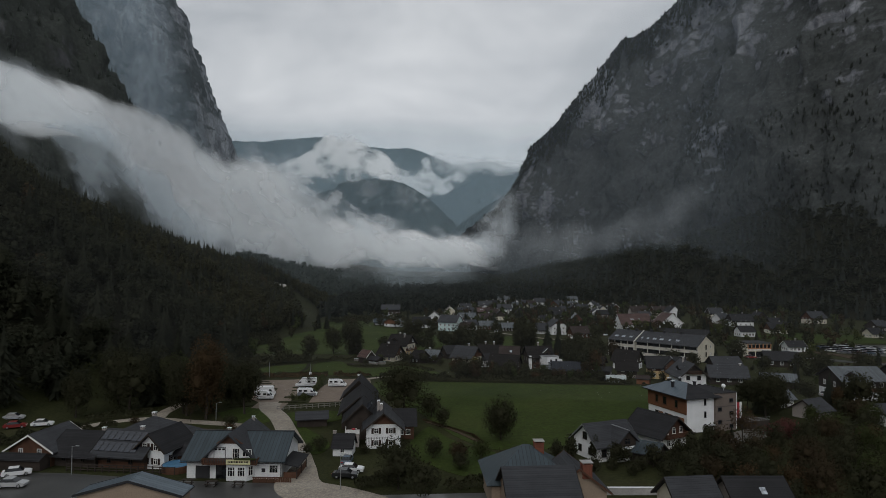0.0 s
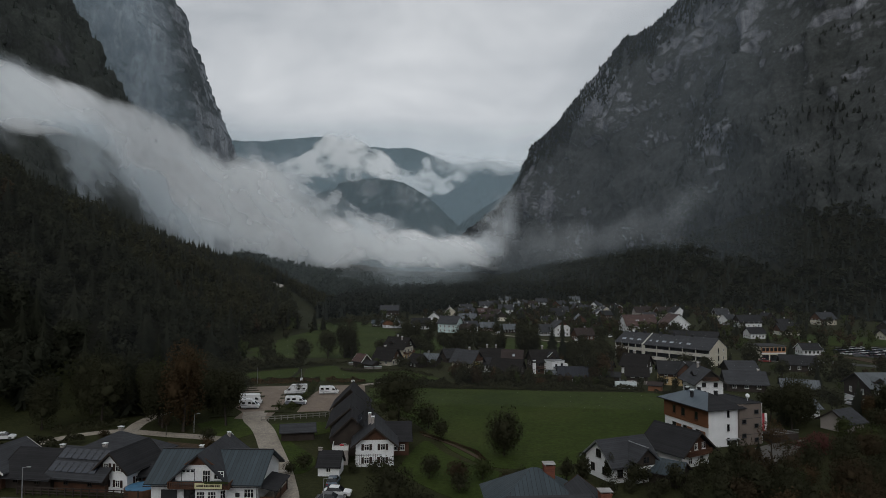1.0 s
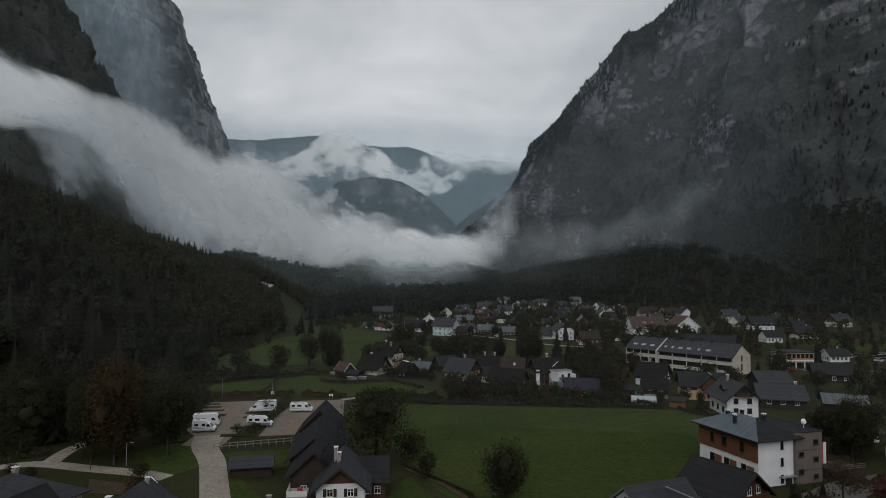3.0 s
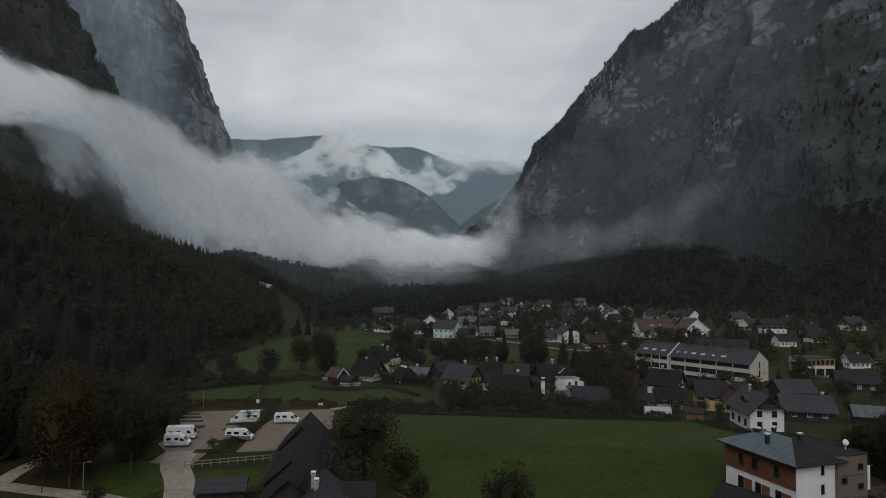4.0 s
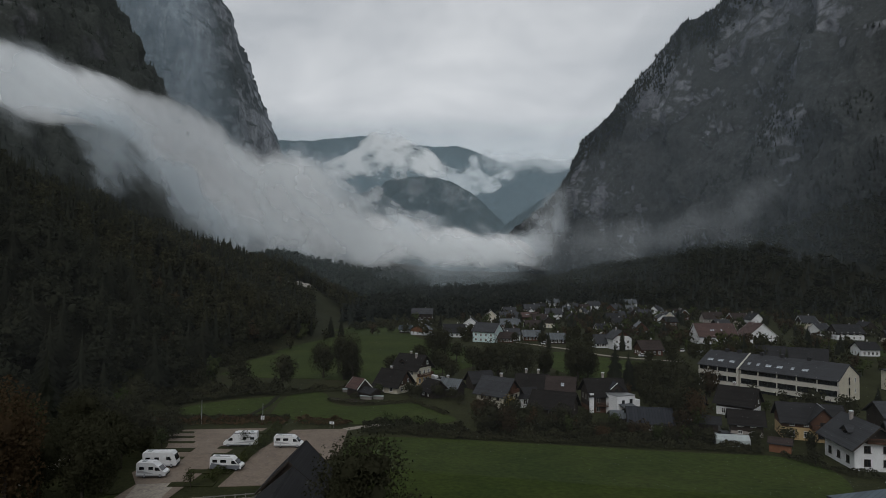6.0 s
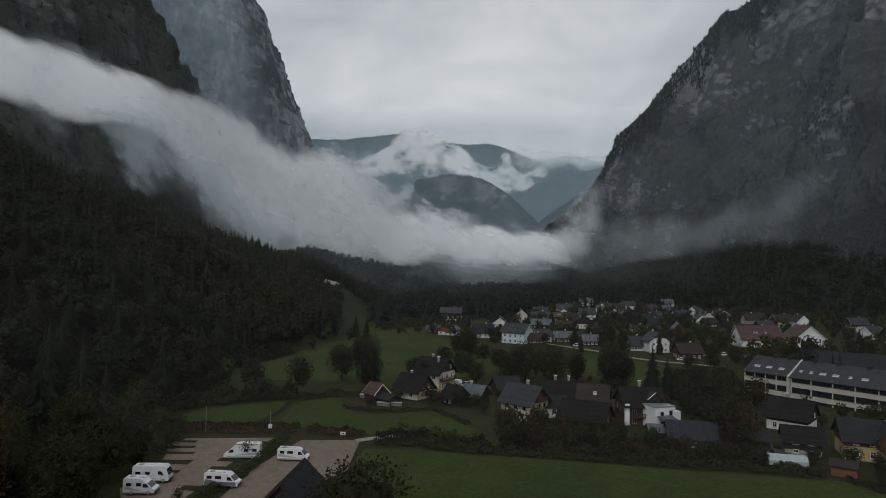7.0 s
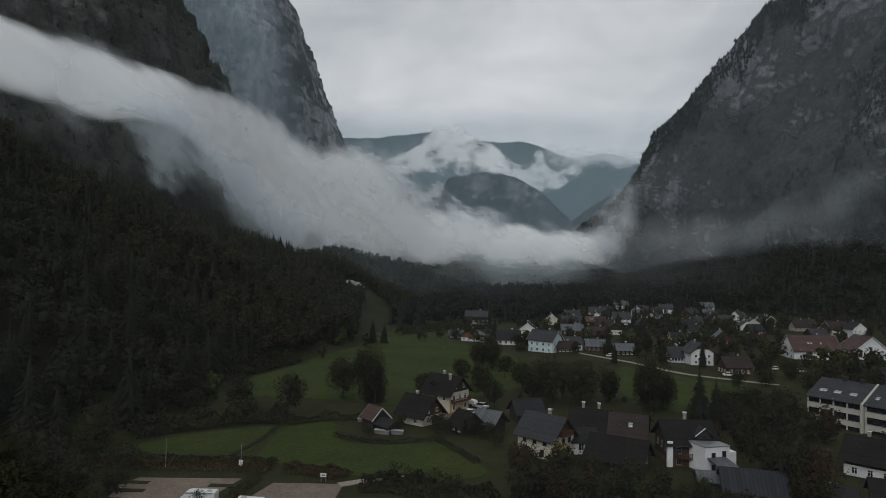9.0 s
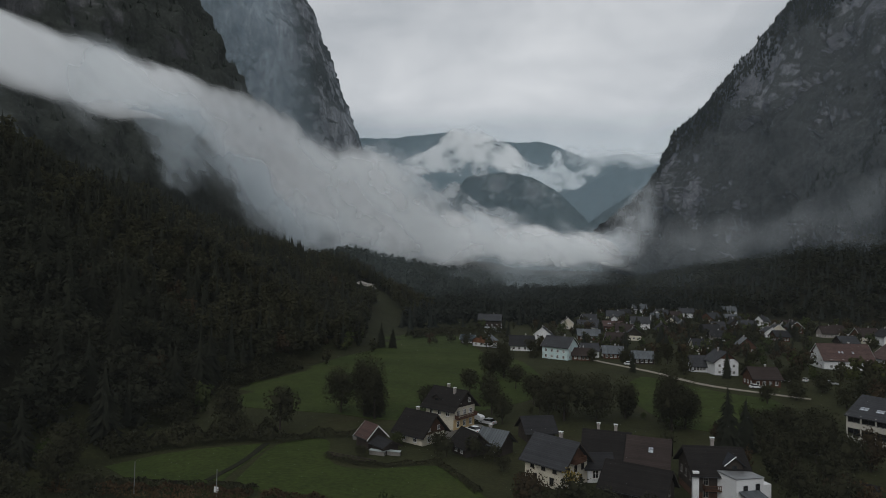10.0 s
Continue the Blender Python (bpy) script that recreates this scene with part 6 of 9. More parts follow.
def cross_gable(parent, x, half, out, w, low, eave, ridge, deep, wall, upper, roof):
    """A gabled front that stands out of a house's long side, boarded above."""
    y0 = -half - out
    d = part("cross_gable", Geo().box(x - w / 2, y0, -0.5, x + w / 2, -half + 0.4, low), wall, parent)
    part("boarding", Geo().extrude([(x - w / 2 - 0.03, low), (x + w / 2 + 0.03, low), (x + w / 2 + 0.03, eave), (x, ridge), (x - w / 2 - 0.03, eave)], y0 - 0.04, -half + deep, "y"), upper, d, "dark vertical boarding under the gable")
    g = Geo()
    k = (ridge - eave) / (w / 2)
    for q in (-1, 1):
        e, z = x + q * (w / 2 + 0.6), eave - 0.6 * k + 0.14
        g.slab([(e, y0 - 0.6, z), (e, -half + deep, z), (x, -half + deep, ridge + 0.14), (x, y0 - 0.6, ridge + 0.14)], 0.16)
    part("cross_roof", g, roof, d)
    part("cross_ridge", Geo().box(x - 0.12, y0 - 0.62, ridge + 0.1, x + 0.12, -half + deep, ridge + 0.2), METAL_GREY, d)
    add_window(parent, pose(x, y0 - 0.02, 0.8), 2.0, 1.3, 1, WOOD_DARK)
    add_window(parent, pose(x, y0 - 0.06, low + 0.4), 1.3, 1.1, 1, WOOD_DARK)
    return d


cross_gable(white_front, 1.2, 3.6, 1.4, 3.8, 2.7, 3.9, 5.6, 2.9, PLASTER_WHITE, WOOD_DARK, ROOF_SLATE)
house("small outbuilding with blue-black roof", 24.9, 126.3, -30, 5.6, 5, 1.9, 3.4, WOOD_DARK, ROOF_BLUE, name="shed", over=0.4, ends=0.4)
fh = root("house", "large house with blue-grey hipped slate roof", "house", pose(2.6, 103.0, 0, 0, 0, 10))
part("wall", Geo().box(-6, -5.5, -0.5, 6, 5.5, 4.2), PLASTER_TAN, fh)
part("roof", hip_roof(Geo(), -6, -5.5, 6, 5.5, 4.0, 8.2, 0.8), ROOF_BLUE, fh)
for u in (-4, 0, 4):
    add_window(fh, pose(u, 5.55, 1.2, 0, 0, 180))
add_chimney(fh, 2.0, 0.2, 6.0, 8.9, 1.4, BRICK_RED, CONCRETE)
house("grey roofed house with brick chimney", 4.2, 93.5, 12, 9, 9, 4.4, 7.6, PLASTER_TAN, ROOF_SLATE, over=0.6)
house("house wing with grey roof and brick chimney", 9.2, 99.0, 100, 8, 8, 4.2, 7.2, PLASTER_TAN, ROOF_SLATE, over=0.6, chimneys=((-3.6, -1.2, 8.2),), brick=True, barge=WOOD_BROWN)
house("grey roofed garden house", 25.3, 97.5, 15, 6, 7, 3.0, 5.9, PLASTER_CREAM, ROOF_SLATE, over=0.5)
house("dark roofed house below the garden", 34.2, 98.5, 8, 7.5, 8, 3.2, 6.0, PLASTER_GREY, ROOF_BLACK, over=0.5, skylights=((-1, 0.5, 0.5),))
gw_ = root("garden_wall", "long low grey garden wall with a cap", "wall", pose(17.5, 106.5, 0, 0, 0, 8))
part("wall", Geo().box(-5.5, -0.15, -0.3, 5.5, 0.15, 1.1), CONCRETE, gw_)
part("cap", Geo().box(-5.6, -0.22, 1.1, 5.6, 0.22, 1.2), PLASTER_WHITE, gw_)

# ---- the guest house
hot = root("guest_house", "three-storey guest house, white below and larch-clad above", "guest house", pose(37.4, 147.9, -1.0, 0, 0, 25.5))
HL, HD, HB = 7.2, 13.4, 5.6
part("wall", Geo().box(0, 0, -0.6, HL, HD, 5.4), PLASTER_WHITE, hot)
part("upper_wall", Geo().box(0.0, 0.0, 5.4, HL, HD, 8.7), PLASTER_WHITE, hot)
clad = part("cladding", Geo().box(-0.12, -0.02, 4.9, 0.0, HD + 0.02, 8.5), WOOD_ORANGE, hot, "orange larch cladding on the upper storey")
for i in range(38):
    part("board", once(("cboard",), lambda: Geo().box(-0.03, -0.14, 0, 0, 0.14, 3.55).mesh("board", [WOOD_ORANGE])), None, clad, at=pose(-0.12, 0.2 + i * 0.355, 4.92))
for u, zz, w, h in ((2.4, 5.9, 0.9, 1.7), (5.2, 5.9, 1.2, 1.7), (9.2, 5.9, 1.0, 1.7)):
    add_window(hot, pose(-0.2, HD - u - 1, zz, 0, 0, -90), w, h, 0, WOOD_BROWN)
for u, zz in ((3.2, 2.0), (6.6, 2.0), (10.4, 2.0)):
    add_window(hot, pose(-0.05, HD - u, zz, 0, 0, -90), 1.1, 2.0, 0, WOOD_DARK)
    part("sliding_shutter", Geo().box(-0.75, -0.1, 0, 0.75, -0.05, 2.0), WOOD_ORANGE, hot, "orange timber sliding shutter", at=pose(-0.05, HD - u - 1.5, zz, 0, 0, -90))
for k, zz in enumerate((1.4, 4.1, 6.8)):
    add_window(hot, pose(4.8, -0.05, zz), 0.55, 1.3, 0, METAL_DARK)
hr = Geo()
ra, rb, rc, rd = -1.1, HL + 1.3, -1.1, HD + 1.1
rp, rq = ((ra + rb) / 2, 4.2, 11.0), ((ra + rb) / 2, HD - 4.2, 11.0)
hr.slab([(ra, rd, 8.6), (ra, rc, 8.6), rp, rq], 0.18).slab([(rb, rd, 8.6), (ra, rd, 8.6), rq], 0.18)
part("roof", hr, ROOF_METAL, hot, "blue-grey standing seam metal roof")
hr2 = Geo().slab([(rb, rc, 8.6), (rb, rd, 8.6), rq, rp], 0.18).slab([(ra, rc, 8.6), (rb, rc, 8.6), rp], 0.18)
part("dark_roof", hr2, ROOF_BLACK, hot, "near-black slopes of the hipped roof")
part("eave_edge", Geo().box(ra, rc - 0.08, 8.42, rb, rc, 8.62).box(ra - 0.08, rc, 8.42, ra, rd, 8.62), METAL_DARK, hot)
block = part("block", Geo().box(HL, -0.5, -0.6, HL + HB, 9.5, 9.2), PLASTER_BROWN, hot, "brown-grey panelled flat-roofed block")
for zz in (3.1, 6.3):
    part("panel_joint", Geo().box(HL + 0.01, -0.52, zz, HL + HB - 0.01, -0.49, zz + 0.08), METAL_DARK, block)
part("parapet", Geo().box(HL + 1.3, -0.6, 9.2, HL + HB + 0.1, -0.4, 9.4).box(HL + HB - 0.1, -0.4, 9.2, HL + HB + 0.1, 9.5, 9.4), METAL_DARK, block)
part("flat_roof", Geo().box(HL + 0.1, -0.4, 9.2, HL + HB - 0.1, 9.5, 9.28), ROOF_BLACK, block, "near-black flat roof")
part("white_flank", Geo().box(HL + HB, 0.3, -0.6, HL + HB + 0.9, 9, 9.1), PLASTER_WHITE, hot)
for u, zz in ((1.1, 2.6), (1.1, 5.4), (4.2, 1.6), (4.2, 4.4), (4.2, 7.2)):
    add_window(hot, pose(HL + u, -0.55, zz), 1.0, 0.8, 0, METAL_DARK)
part("door", Geo().box(HL - 1.7, -0.08, -0.2, HL - 0.4, 0.0, 2.2), METAL_DARK, hot, "dark entrance door")
part("canopy", Geo().box(HL - 3.0, -0.9, 2.35, HL, 0.0, 2.5), METAL_GREY, hot)
for u, v in ((1.4, 6.4), (3.0, 9.8), (5.9, 9.6), (6.4, 5.2)):
    add_chimney(hot, u, v, 9.3, 11.5, 0.5, METAL_DARK, METAL_WHITE)
part("satellite_dish", Geo().tube((HL + 4.4, 2.0, 9.2), (HL + 4.4, 2.0, 10.2), 0.05, 0.05, 6).tube((HL + 4.4, 1.95, 10.3), (HL + 4.35, 1.7, 10.35), 0.5, 0.35, 10), METAL_WHITE, hot)
for k, m_ in enumerate((CAR_BLUE, PAINT_WHITE, RED_CLOTH, PAINT_WHITE)):
    part("banner", Geo().box(HL + HB + 2.0 + k * 0.7, 2.8, 1.2, HL + HB + 2.6 + k * 0.7, 2.9, 6.2), m_, hot, "tall coloured facade banner")
side_ter = root("side_terrace", "dark timber terrace with metal rails beside the guest house", "terrace", pose(52.5, 156, 0, 0, 0, 25.5))
part("deck", Geo().box(-2.2, -2, 0, 4.5, 3, 1.6), WOOD_DARK, side_ter)
for k in range(3):
    part("rail", Geo().box(-2.2, -2.05, 1.8 + k * 0.3, 4.5, -2.0, 1.86 + k * 0.3), METAL_GREY, side_ter)

# ---- the school
SCH = -40.0
sch = root("school", "long cream school block with window bands and grey roof", "school", pose(39.4, 291.7, -2.6, 0, 0, SCH))
SL, SW, SE, SR = 40.2, 15.0, 8.4, 12.2
part("wall", Geo().extrude([(0.35, -0.6), (SW, -0.6), (SW, SE), (SW / 2, SR), (0.35, SE)], 0, SL, "x"), PLASTER_CREAM, sch)
part("roof", gable_roof(Geo(), SL, SW, SE, SR, 0.5, 0.25, 0.22, SL / 2, SW / 2), ROOF_SLATE, sch)
fin_x = 12.4
part("fin_wall", Geo().extrude([(-0.9, -0.6), (0.5, -0.6), (SW / 2, SE), (SW / 2, SR + 0.34), (-0.9, SE + 0.05)], fin_x + 0.25, fin_x + 0.65, "x"), PLASTER_SCHOOL, sch, "white fin wall that stands above the roof")
for k in range(3):
    zb = -0.2 + k * 2.95
    for a, b, n in ((0.0, fin_x, 4), (fin_x + 0.9, SL, 5)):
        band = part("parapet_band", Geo().box(a, -0.05, zb - 0.1, b, 0.36, zb + 1.25), PLASTER_SCHOOL, sch)
        glass = part("window_band", Geo().box(a, 0.2, zb + 1.25, b, 0.33, zb + 2.85), GLASS, sch)
        for i in range(n + 1):
            xx = a + (b - a) * i / n
            part("pier", once(("pier",), lambda: Geo().box(-0.14, -0.02, 0, 0.14, 0.36, 1.6).mesh("pier", [PLASTER_SCHOOL])), None, glass, at=pose(min(max(xx, a + 0.14), b - 0.14), 0, zb + 1.25))
        for i in range(n):
            xx = a + (b - a) * (i + 0.5) / n
            part("mullion", once(("mullion",), lambda: Geo().box(-0.03, 0.12, 0, 0.03, 0.2, 1.6).mesh("mullion", [METAL_DARK])), None, glass, at=pose(xx, 0, zb + 1.25))
        part("sill", Geo().box(a, -0.12, zb + 1.19, b, -0.05, zb + 1.26), METAL_DARK, band)
for k in range(3):
    part("stair_window", pane_mesh(1.2, 2.2), None, sch, at=pose(SL + 0.04, SW * 0.5, 0.7 + k * 2.9, 0, 0, 90))
    add_window(sch, pose(SL + 0.05, SW * 0.78, 1.2 + k * 2.9, 0, 0, 90), 0.9, 1.2)
sk = (SR - SE) / (SW / 2)
for u in (2.2, 3.1, 5.6, 6.4, 9.2, 10.0, 14.9, 17.6, 20.2, 21.0, 23.4, 24.2, 27.4, 30.4, 31.2):
    part("skylight", once(("skylight",), lambda: Geo().box(-0.4, -0.55, 0, 0.4, 0.55, 0.07).mesh("skylight", [GLASS_SKY])), None, sch, at=pose(u, 2.6, SE + 2.6 * sk + 0.14, math.degrees(math.atan(sk)), 0, 0))
for u in (5.5, 9.5, 16.5, 22.5, 30):
    part("roof_vent", Geo().box(u - 0.5, SW / 2 - 0.5, SR - 0.2, u + 0.5, SW / 2 + 0.5, SR + 0.9), METAL_DARK, sch)
house("long low dark roof behind the school", 87, 359, -19, 25, 12, 3.4, 7.4, PLASTER_GREY, ROOF_BLACK)

# ---- village houses behind the meadow
house("white house with timber gable and balcony", 51.6, 205.6, 96, 10.4, 7.4, 4.6, 7.9, PLASTER_WHITE, ROOF_SLATE, WOOD_DARK, 4.95, over=1.0, ends=1.4,
      wins=(("l", 0.9, 2, 1.1, 1.2), ("l", 3.2, 2, 1.1, 1.2), ("b", 0.9, 3, 1.0, 1.3), ("b", 3.2, 3, 1.0, 1.3)), balcony=("l", 5.0, 4.0), dormers=((1, -0.5, 2.6),), frame_mat=WOOD_DARK, chimneys=((2, 0.5, 9.2),))
ochre_front = house("timber chalet with ochre ground floor", 49.2, 224.5, -6, 11.5, 8.4, 4.0, 6.8, PLASTER_YELLOW, ROOF_BLACK, WOOD_BROWN, 2.6, wins=(("f", 0.7, 4, 1.0, 1.2), ("f", 2.9, 4, 0.9, 1.0)), barge=WOOD_DARK)
cross_gable(ochre_front, 1.6, 4.2, 0.9, 4.6, 2.6, 4.4, 6.9, 4.0, PLASTER_YELLOW, WOOD_BROWN, ROOF_BLACK)
add_balcony(ochre_front, pose(1.6, -5.1, 2.5), 4.4)
house("red-brown timber shed by the hedge", 39.6, 210.5, -20, 3.8, 2.8, 1.8, 2.5, WOOD_ORANGE, ROOF_BROWN, name="shed", over=0.3, ends=0.3)
house("long dark barn with grey roof", 66.3, 216.4, -7, 10.8, 8, 2.8, 5.4, WOOD_DARK, ROOF_SLATE, name="barn", wins=(("f", 1, 3, 1.1, 1.0),), over=1.0, chimneys=((4.0, 0.4, 6.4),))
house("grey roofed barn behind the white house", 72, 238.4, 6, 9.0, 7.4, 3.2, 5.6, WOOD_DARK, ROOF_SLATE, name="barn", wins=(("f", 1, 3, 1.0, 0.9),))
house("low roofed store beside the barn", 80, 212, -15, 9, 6, 2.4, 4.0, WOOD_DARK, ROOF_GREY, name="shed")
house("dark timber house on a white base", 40.2, 245.0, -28, 8.2, 7.8, 3.5, 6.5, PLASTER_WHITE, ROOF_UMBER, WOOD_DARK, 2.0, over=1.0, wins=(("r", 2.8, 2, 0.8, 0.9), ("f", 0.5, 3, 0.9, 1.2), ("r", 0.5, 2, 0.9, 1.1)), chimneys=((-1, 0.4, 7.8),))
house("small dark timber shed beside the house", 29.2, 242, -20, 4.6, 4.6, 2.4, 4.2, WOOD_DARK, ROOF_UMBER, name="shed")
house("small timber house with white windows", 36.6, 223.8, -8, 6.2, 5.0, 3.0, 4.9, PLASTER_GREY, ROOF_UMBER, WOOD_DARK, 1.0, over=0.8, wins=(("f", 2.0, 2, 1.2, 0.7), ("f", 0.4, 2, 0.9, 0.7)), name="chalet")
house("dark garage with flat-pitched roof", 29.2, 226, -10, 4.5, 5, 2.0, 2.8, WOOD_DARK, ROOF_BLACK, name="garage")
tent = root("polytunnel", "pale plastic garden tunnel at the meadow's edge", "polytunnel", pose(31.4, 213.6, float(land(31, 213)), 0, 0, 2))
part("cover", Geo().extrude([(-1.6, 0), (-1.5, 1.2), (-0.9, 1.8), (0, 2.0), (0.9, 1.8), (1.5, 1.2), (1.6, 0)], -3.2, 3.2, "x"), PLASTIC_PALE, tent)
for k in range(5):
    part("hoop", Geo().extrude([(-1.64, 0), (-1.54, 1.22), (-0.92, 1.84), (0, 2.04), (0.92, 1.84), (1.54, 1.22), (1.64, 0)], -3.2 + k * 1.6 - 0.03, -3.2 + k * 1.6 + 0.03, "x"), METAL_GREY, tent)
chalet_ob = house("dark timber chalet with a white annex", 7.6, 241.6, 16, 8.6, 8.2, 4.6, 7.6, WOOD_BROWN, ROOF_UMBER, WOOD_DARK, 1.2, frame_mat=WOOD_GREY, over=0.9, ends=0.8, wins=(("l", 2.6, 3, 0.9, 1.2), ("f", 2.4, 3, 0.9, 1.2), ("f", 0.4, 3, 0.9, 1.1)), chimneys=((0.2, 0.8, 9.2),), barge=WOOD_DARK, balcony=("f", 1.7, 6.0))
part("corner_pier", Geo().box(-4.75, -4.6, -0.3, -3.75, -4.05, 4.7), PLASTER_WHITE, chalet_ob, "white plastered corner pier")
chalet_dormer = part("dormer", Geo().extrude([(1.0, 4.2), (3.6, 4.2), (3.6, 5.9), (2.3, 7.0), (1.0, 5.9)], -3.6, 0.4, "y"), WOOD_DARK, chalet_ob)
dr_ = Geo()
for q in (-1, 1):
    dr_.slab([(2.3 + q * 1.75, -4.1, 5.6), (2.3 + q * 1.75, 0.6, 5.6), (2.3, 0.6, 7.15), (2.3, -4.1, 7.15)], 0.14)
part("dormer_roof", dr_, ROOF_NAVY, chalet_dormer)
part("verge", Geo().slab([(0.42, -4.25, 5.66), (0.42, -4.08, 5.66), (2.3, -4.08, 7.24), (2.3, -4.25, 7.24)], 0.1), METAL_WHITE, chalet_dormer, "pale sheet metal verge")
part("pane", pane_mesh(0.9, 1.1), None, chalet_dormer, at=pose(2.3, -3.63, 4.6))
wa = root("house_annex", "white flat-roofed annex of the dark chalet", "annex", pose(10.6, 233.8, 0, 0, 0, 34))
part("wall", Geo().box(0, 0, -0.5, 5.2, 4.4, 4.7), PLASTER_WHITE, wa)
part("parapet", Geo().box(-0.1, -0.1, 4.7, 5.3, 4.5, 4.82), METAL_GREY, wa)
for u, zz in ((1.7, 2.5), (4.0, 2.7), (1.7, 0.4), (4.0, 0.4)):
    add_window(wa, pose(u, -0.05, zz), 0.8, 1.2, 1, METAL_DARK)
part("low_wing", Geo().box(5.2, 0.6, -0.5, 7.2, 4.0, 3.4), PLASTER_WHITE, wa)
part("lean_roof", Geo().slab([(0.4, -3.6, 2.1), (4.2, -3.6, 2.1), (4.2, -0.05, 2.9), (0.4, -0.05, 2.9)], 0.14), ROOF_GREY, wa, "pale grey lean-to roof")
for u in (0.6, 4.0):
    part("post", Geo().box(u - 0.07, -3.5, -0.2, u + 0.07, -3.36, 2.0), WOOD_DARK, wa)
house("barn with dark blue-grey roof", 16.6, 223.0, 2, 8.6, 6.4, 2.2, 4.6, WOOD_DARK, ROOF_NAVY, name="barn", over=0.6, wins=(("f", 0.4, 3, 0.9, 1.0),))
house("low shed with pale blue roof", 10.2, 225.4, 6, 3.6, 4.5, 2.0, 3.0, WOOD_DARK, ROOF_GREY, name="shed", over=0.4, ends=0.2)
house("long black timber barn", -4.2, 233.4, -15, 9.8, 7, 2.4, 5.3, WOOD_DARK, ROOF_UMBER, frame_mat=WOOD_GREY, name="barn", over=0.9, wins=(("f", 0.3, 3, 0.8, 1.2), ("r", 1.4, 1, 1.0, 1.3)))
house("dark roofed house with two chimneys", -10.4, 247.2, 2, 7.6, 9, 3.6, 7.2, PLASTER_WHITE, ROOF_UMBER, WOOD_DARK, 1.9, chimneys=((-1.6, 1.0, 8.6), (1.6, 1.0, 8.6)), wins=(("f", 0.5, 3, 1.0, 1.1),))
house("brown roofed house joined to the two-chimney house", -2.8, 246.6, -3, 6.6, 8.8, 3.4, 6.9, PLASTER_WHITE, ROOF_BROWN, WOOD_BROWN, 2.6, wins=(("f", 0.9, 2, 1.0, 1.2), ("r", 0.8, 2, 1, 1.2), ("r", 3.0, 2, 0.9, 1.0)), skylights=((-1, 0.5, 0.5),))
house("cream house with grey tiled roof", -18.2, 236.4, -26, 8.0, 7.4, 4.2, 7.6, PLASTER_CREAM, ROOF_SLATE, WOOD_BROWN, 4.25, over=0.7, ends=0.9, wins=(("f", 0.6, 2, 0.8, 1.2), ("f", 2.7, 3, 0.8, 1.0), ("r", 0.7, 2, 0.8, 1.2), ("r", 2.7, 3, 0.8, 1.0)), chimneys=((0.4, 0.8, 8.8),), frame_mat=WOOD_DARK, balcony=("r", 4.3, 3.4))
house("white porch house beside the cream house", -11.6, 240.5, 25, 4.5, 4, 2.8, 4.6, PLASTER_WHITE, ROOF_BLACK, name="porch", wins=(("f", 0.8, 2, 1.1, 1.4),), over=0.5)
house("small dark house with pale metal roof", -32.6, 250, -18, 5.2, 5.0, 2.6, 4.6, WOOD_DARK, ROOF_GREY, name="cottage", wins=(("f", 0.8, 2, 0.9, 1.0),), chimneys=((-1.5, 0.4, 5.6),))
house("dark timber cottage in bushes", -37.2, 247, -40, 5, 5, 2.4, 4.6, WOOD_DARK, ROOF_UMBER, name="cottage", wins=(("f", 0.6, 2, 0.8, 1.0),))
house("dark timber hay barn among trees", -27.0, 265, 30, 6.4, 6, 2.6, 5.0, WOOD_DARK, ROOF_BLACK, name="barn")
house("dark chalet on a cream ground floor", -49.8, 252.4, -20, 7.2, 7.2, 2.8, 6.2, PLASTER_CREAM, ROOF_UMBER, WOOD_BROWN, 2.2, over=1.0, ends=1.0, wins=(("r", 0.6, 2, 1.0, 1.2), ("f", 0.6, 2, 1.0, 1.1), ("r", 2.8, 2, 0.8, 0.9)), chimneys=((-1.2, 0.3, 7.2),), barge=WOOD_DARK)
ochre_house = house("cream chalet with ochre ground floor and timber balconies", -48.6, 269.0, -20, 8.4, 8.2, 5.4, 8.8, PLASTER_CREAM, ROOF_UMBER, WOOD_DARK, 5.2, over=1.1, ends=1.0, wins=(("r", 0.7, 3, 1.0, 1.4), ("r", 3.2, 3, 1.0, 1.3), ("f", 3.2, 3, 1.0, 1.2), ("r", 6.0, 2, 0.9, 1.1)), balcony=("r", 2.7, 7.4), dormers=((-1, -1.6, 2.2),), chimneys=((-1, 0.5, 9.9), (2, -1, 9.6)))
part("ground_floor", Geo().box(4.2, -4.1, -0.5, 4.23, 4.1, 2.5), PLASTER_YELLOW, ochre_house, "ochre plastered ground floor")
house("red roofed timber hut with white bargeboards", -57.4, 243.6, -32, 4.4, 4.4, 2.5, 4.6, WOOD_DARK, ROOF_RED, name="hut", over=0.5, ends=0.4, barge=PAINT_WHITE)
house("dark lean-to store beside the hut", -53.0, 240.6, -32, 4, 3.6, 1.7, 2.6, WOOD_DARK, ROOF_BLACK, name="shed", over=0.4)
house("large brown timber house with pale metal roof", 94.5, 197.5, 9, 13, 10, 5.8, 8.5, PLASTER_WHITE, ROOF_GREY, WOOD_DARK, 2.4, over=1.1, wins=(("f", 3.6, 5, 1.0, 1.4), ("f", 0.5, 4, 1.1, 1.6), ("l", 3.4, 2, 1.0, 1.3)), balcony=("f", 2.5, 9), dormers=((-1, -3.4, 2.4),))
house("dark house beside the brown timber house", 112.5, 203, 10, 13, 11, 5.0, 8.6, WOOD_DARK, ROOF_SLATE, wins=(("f", 2.6, 4, 1.0, 1.3),))
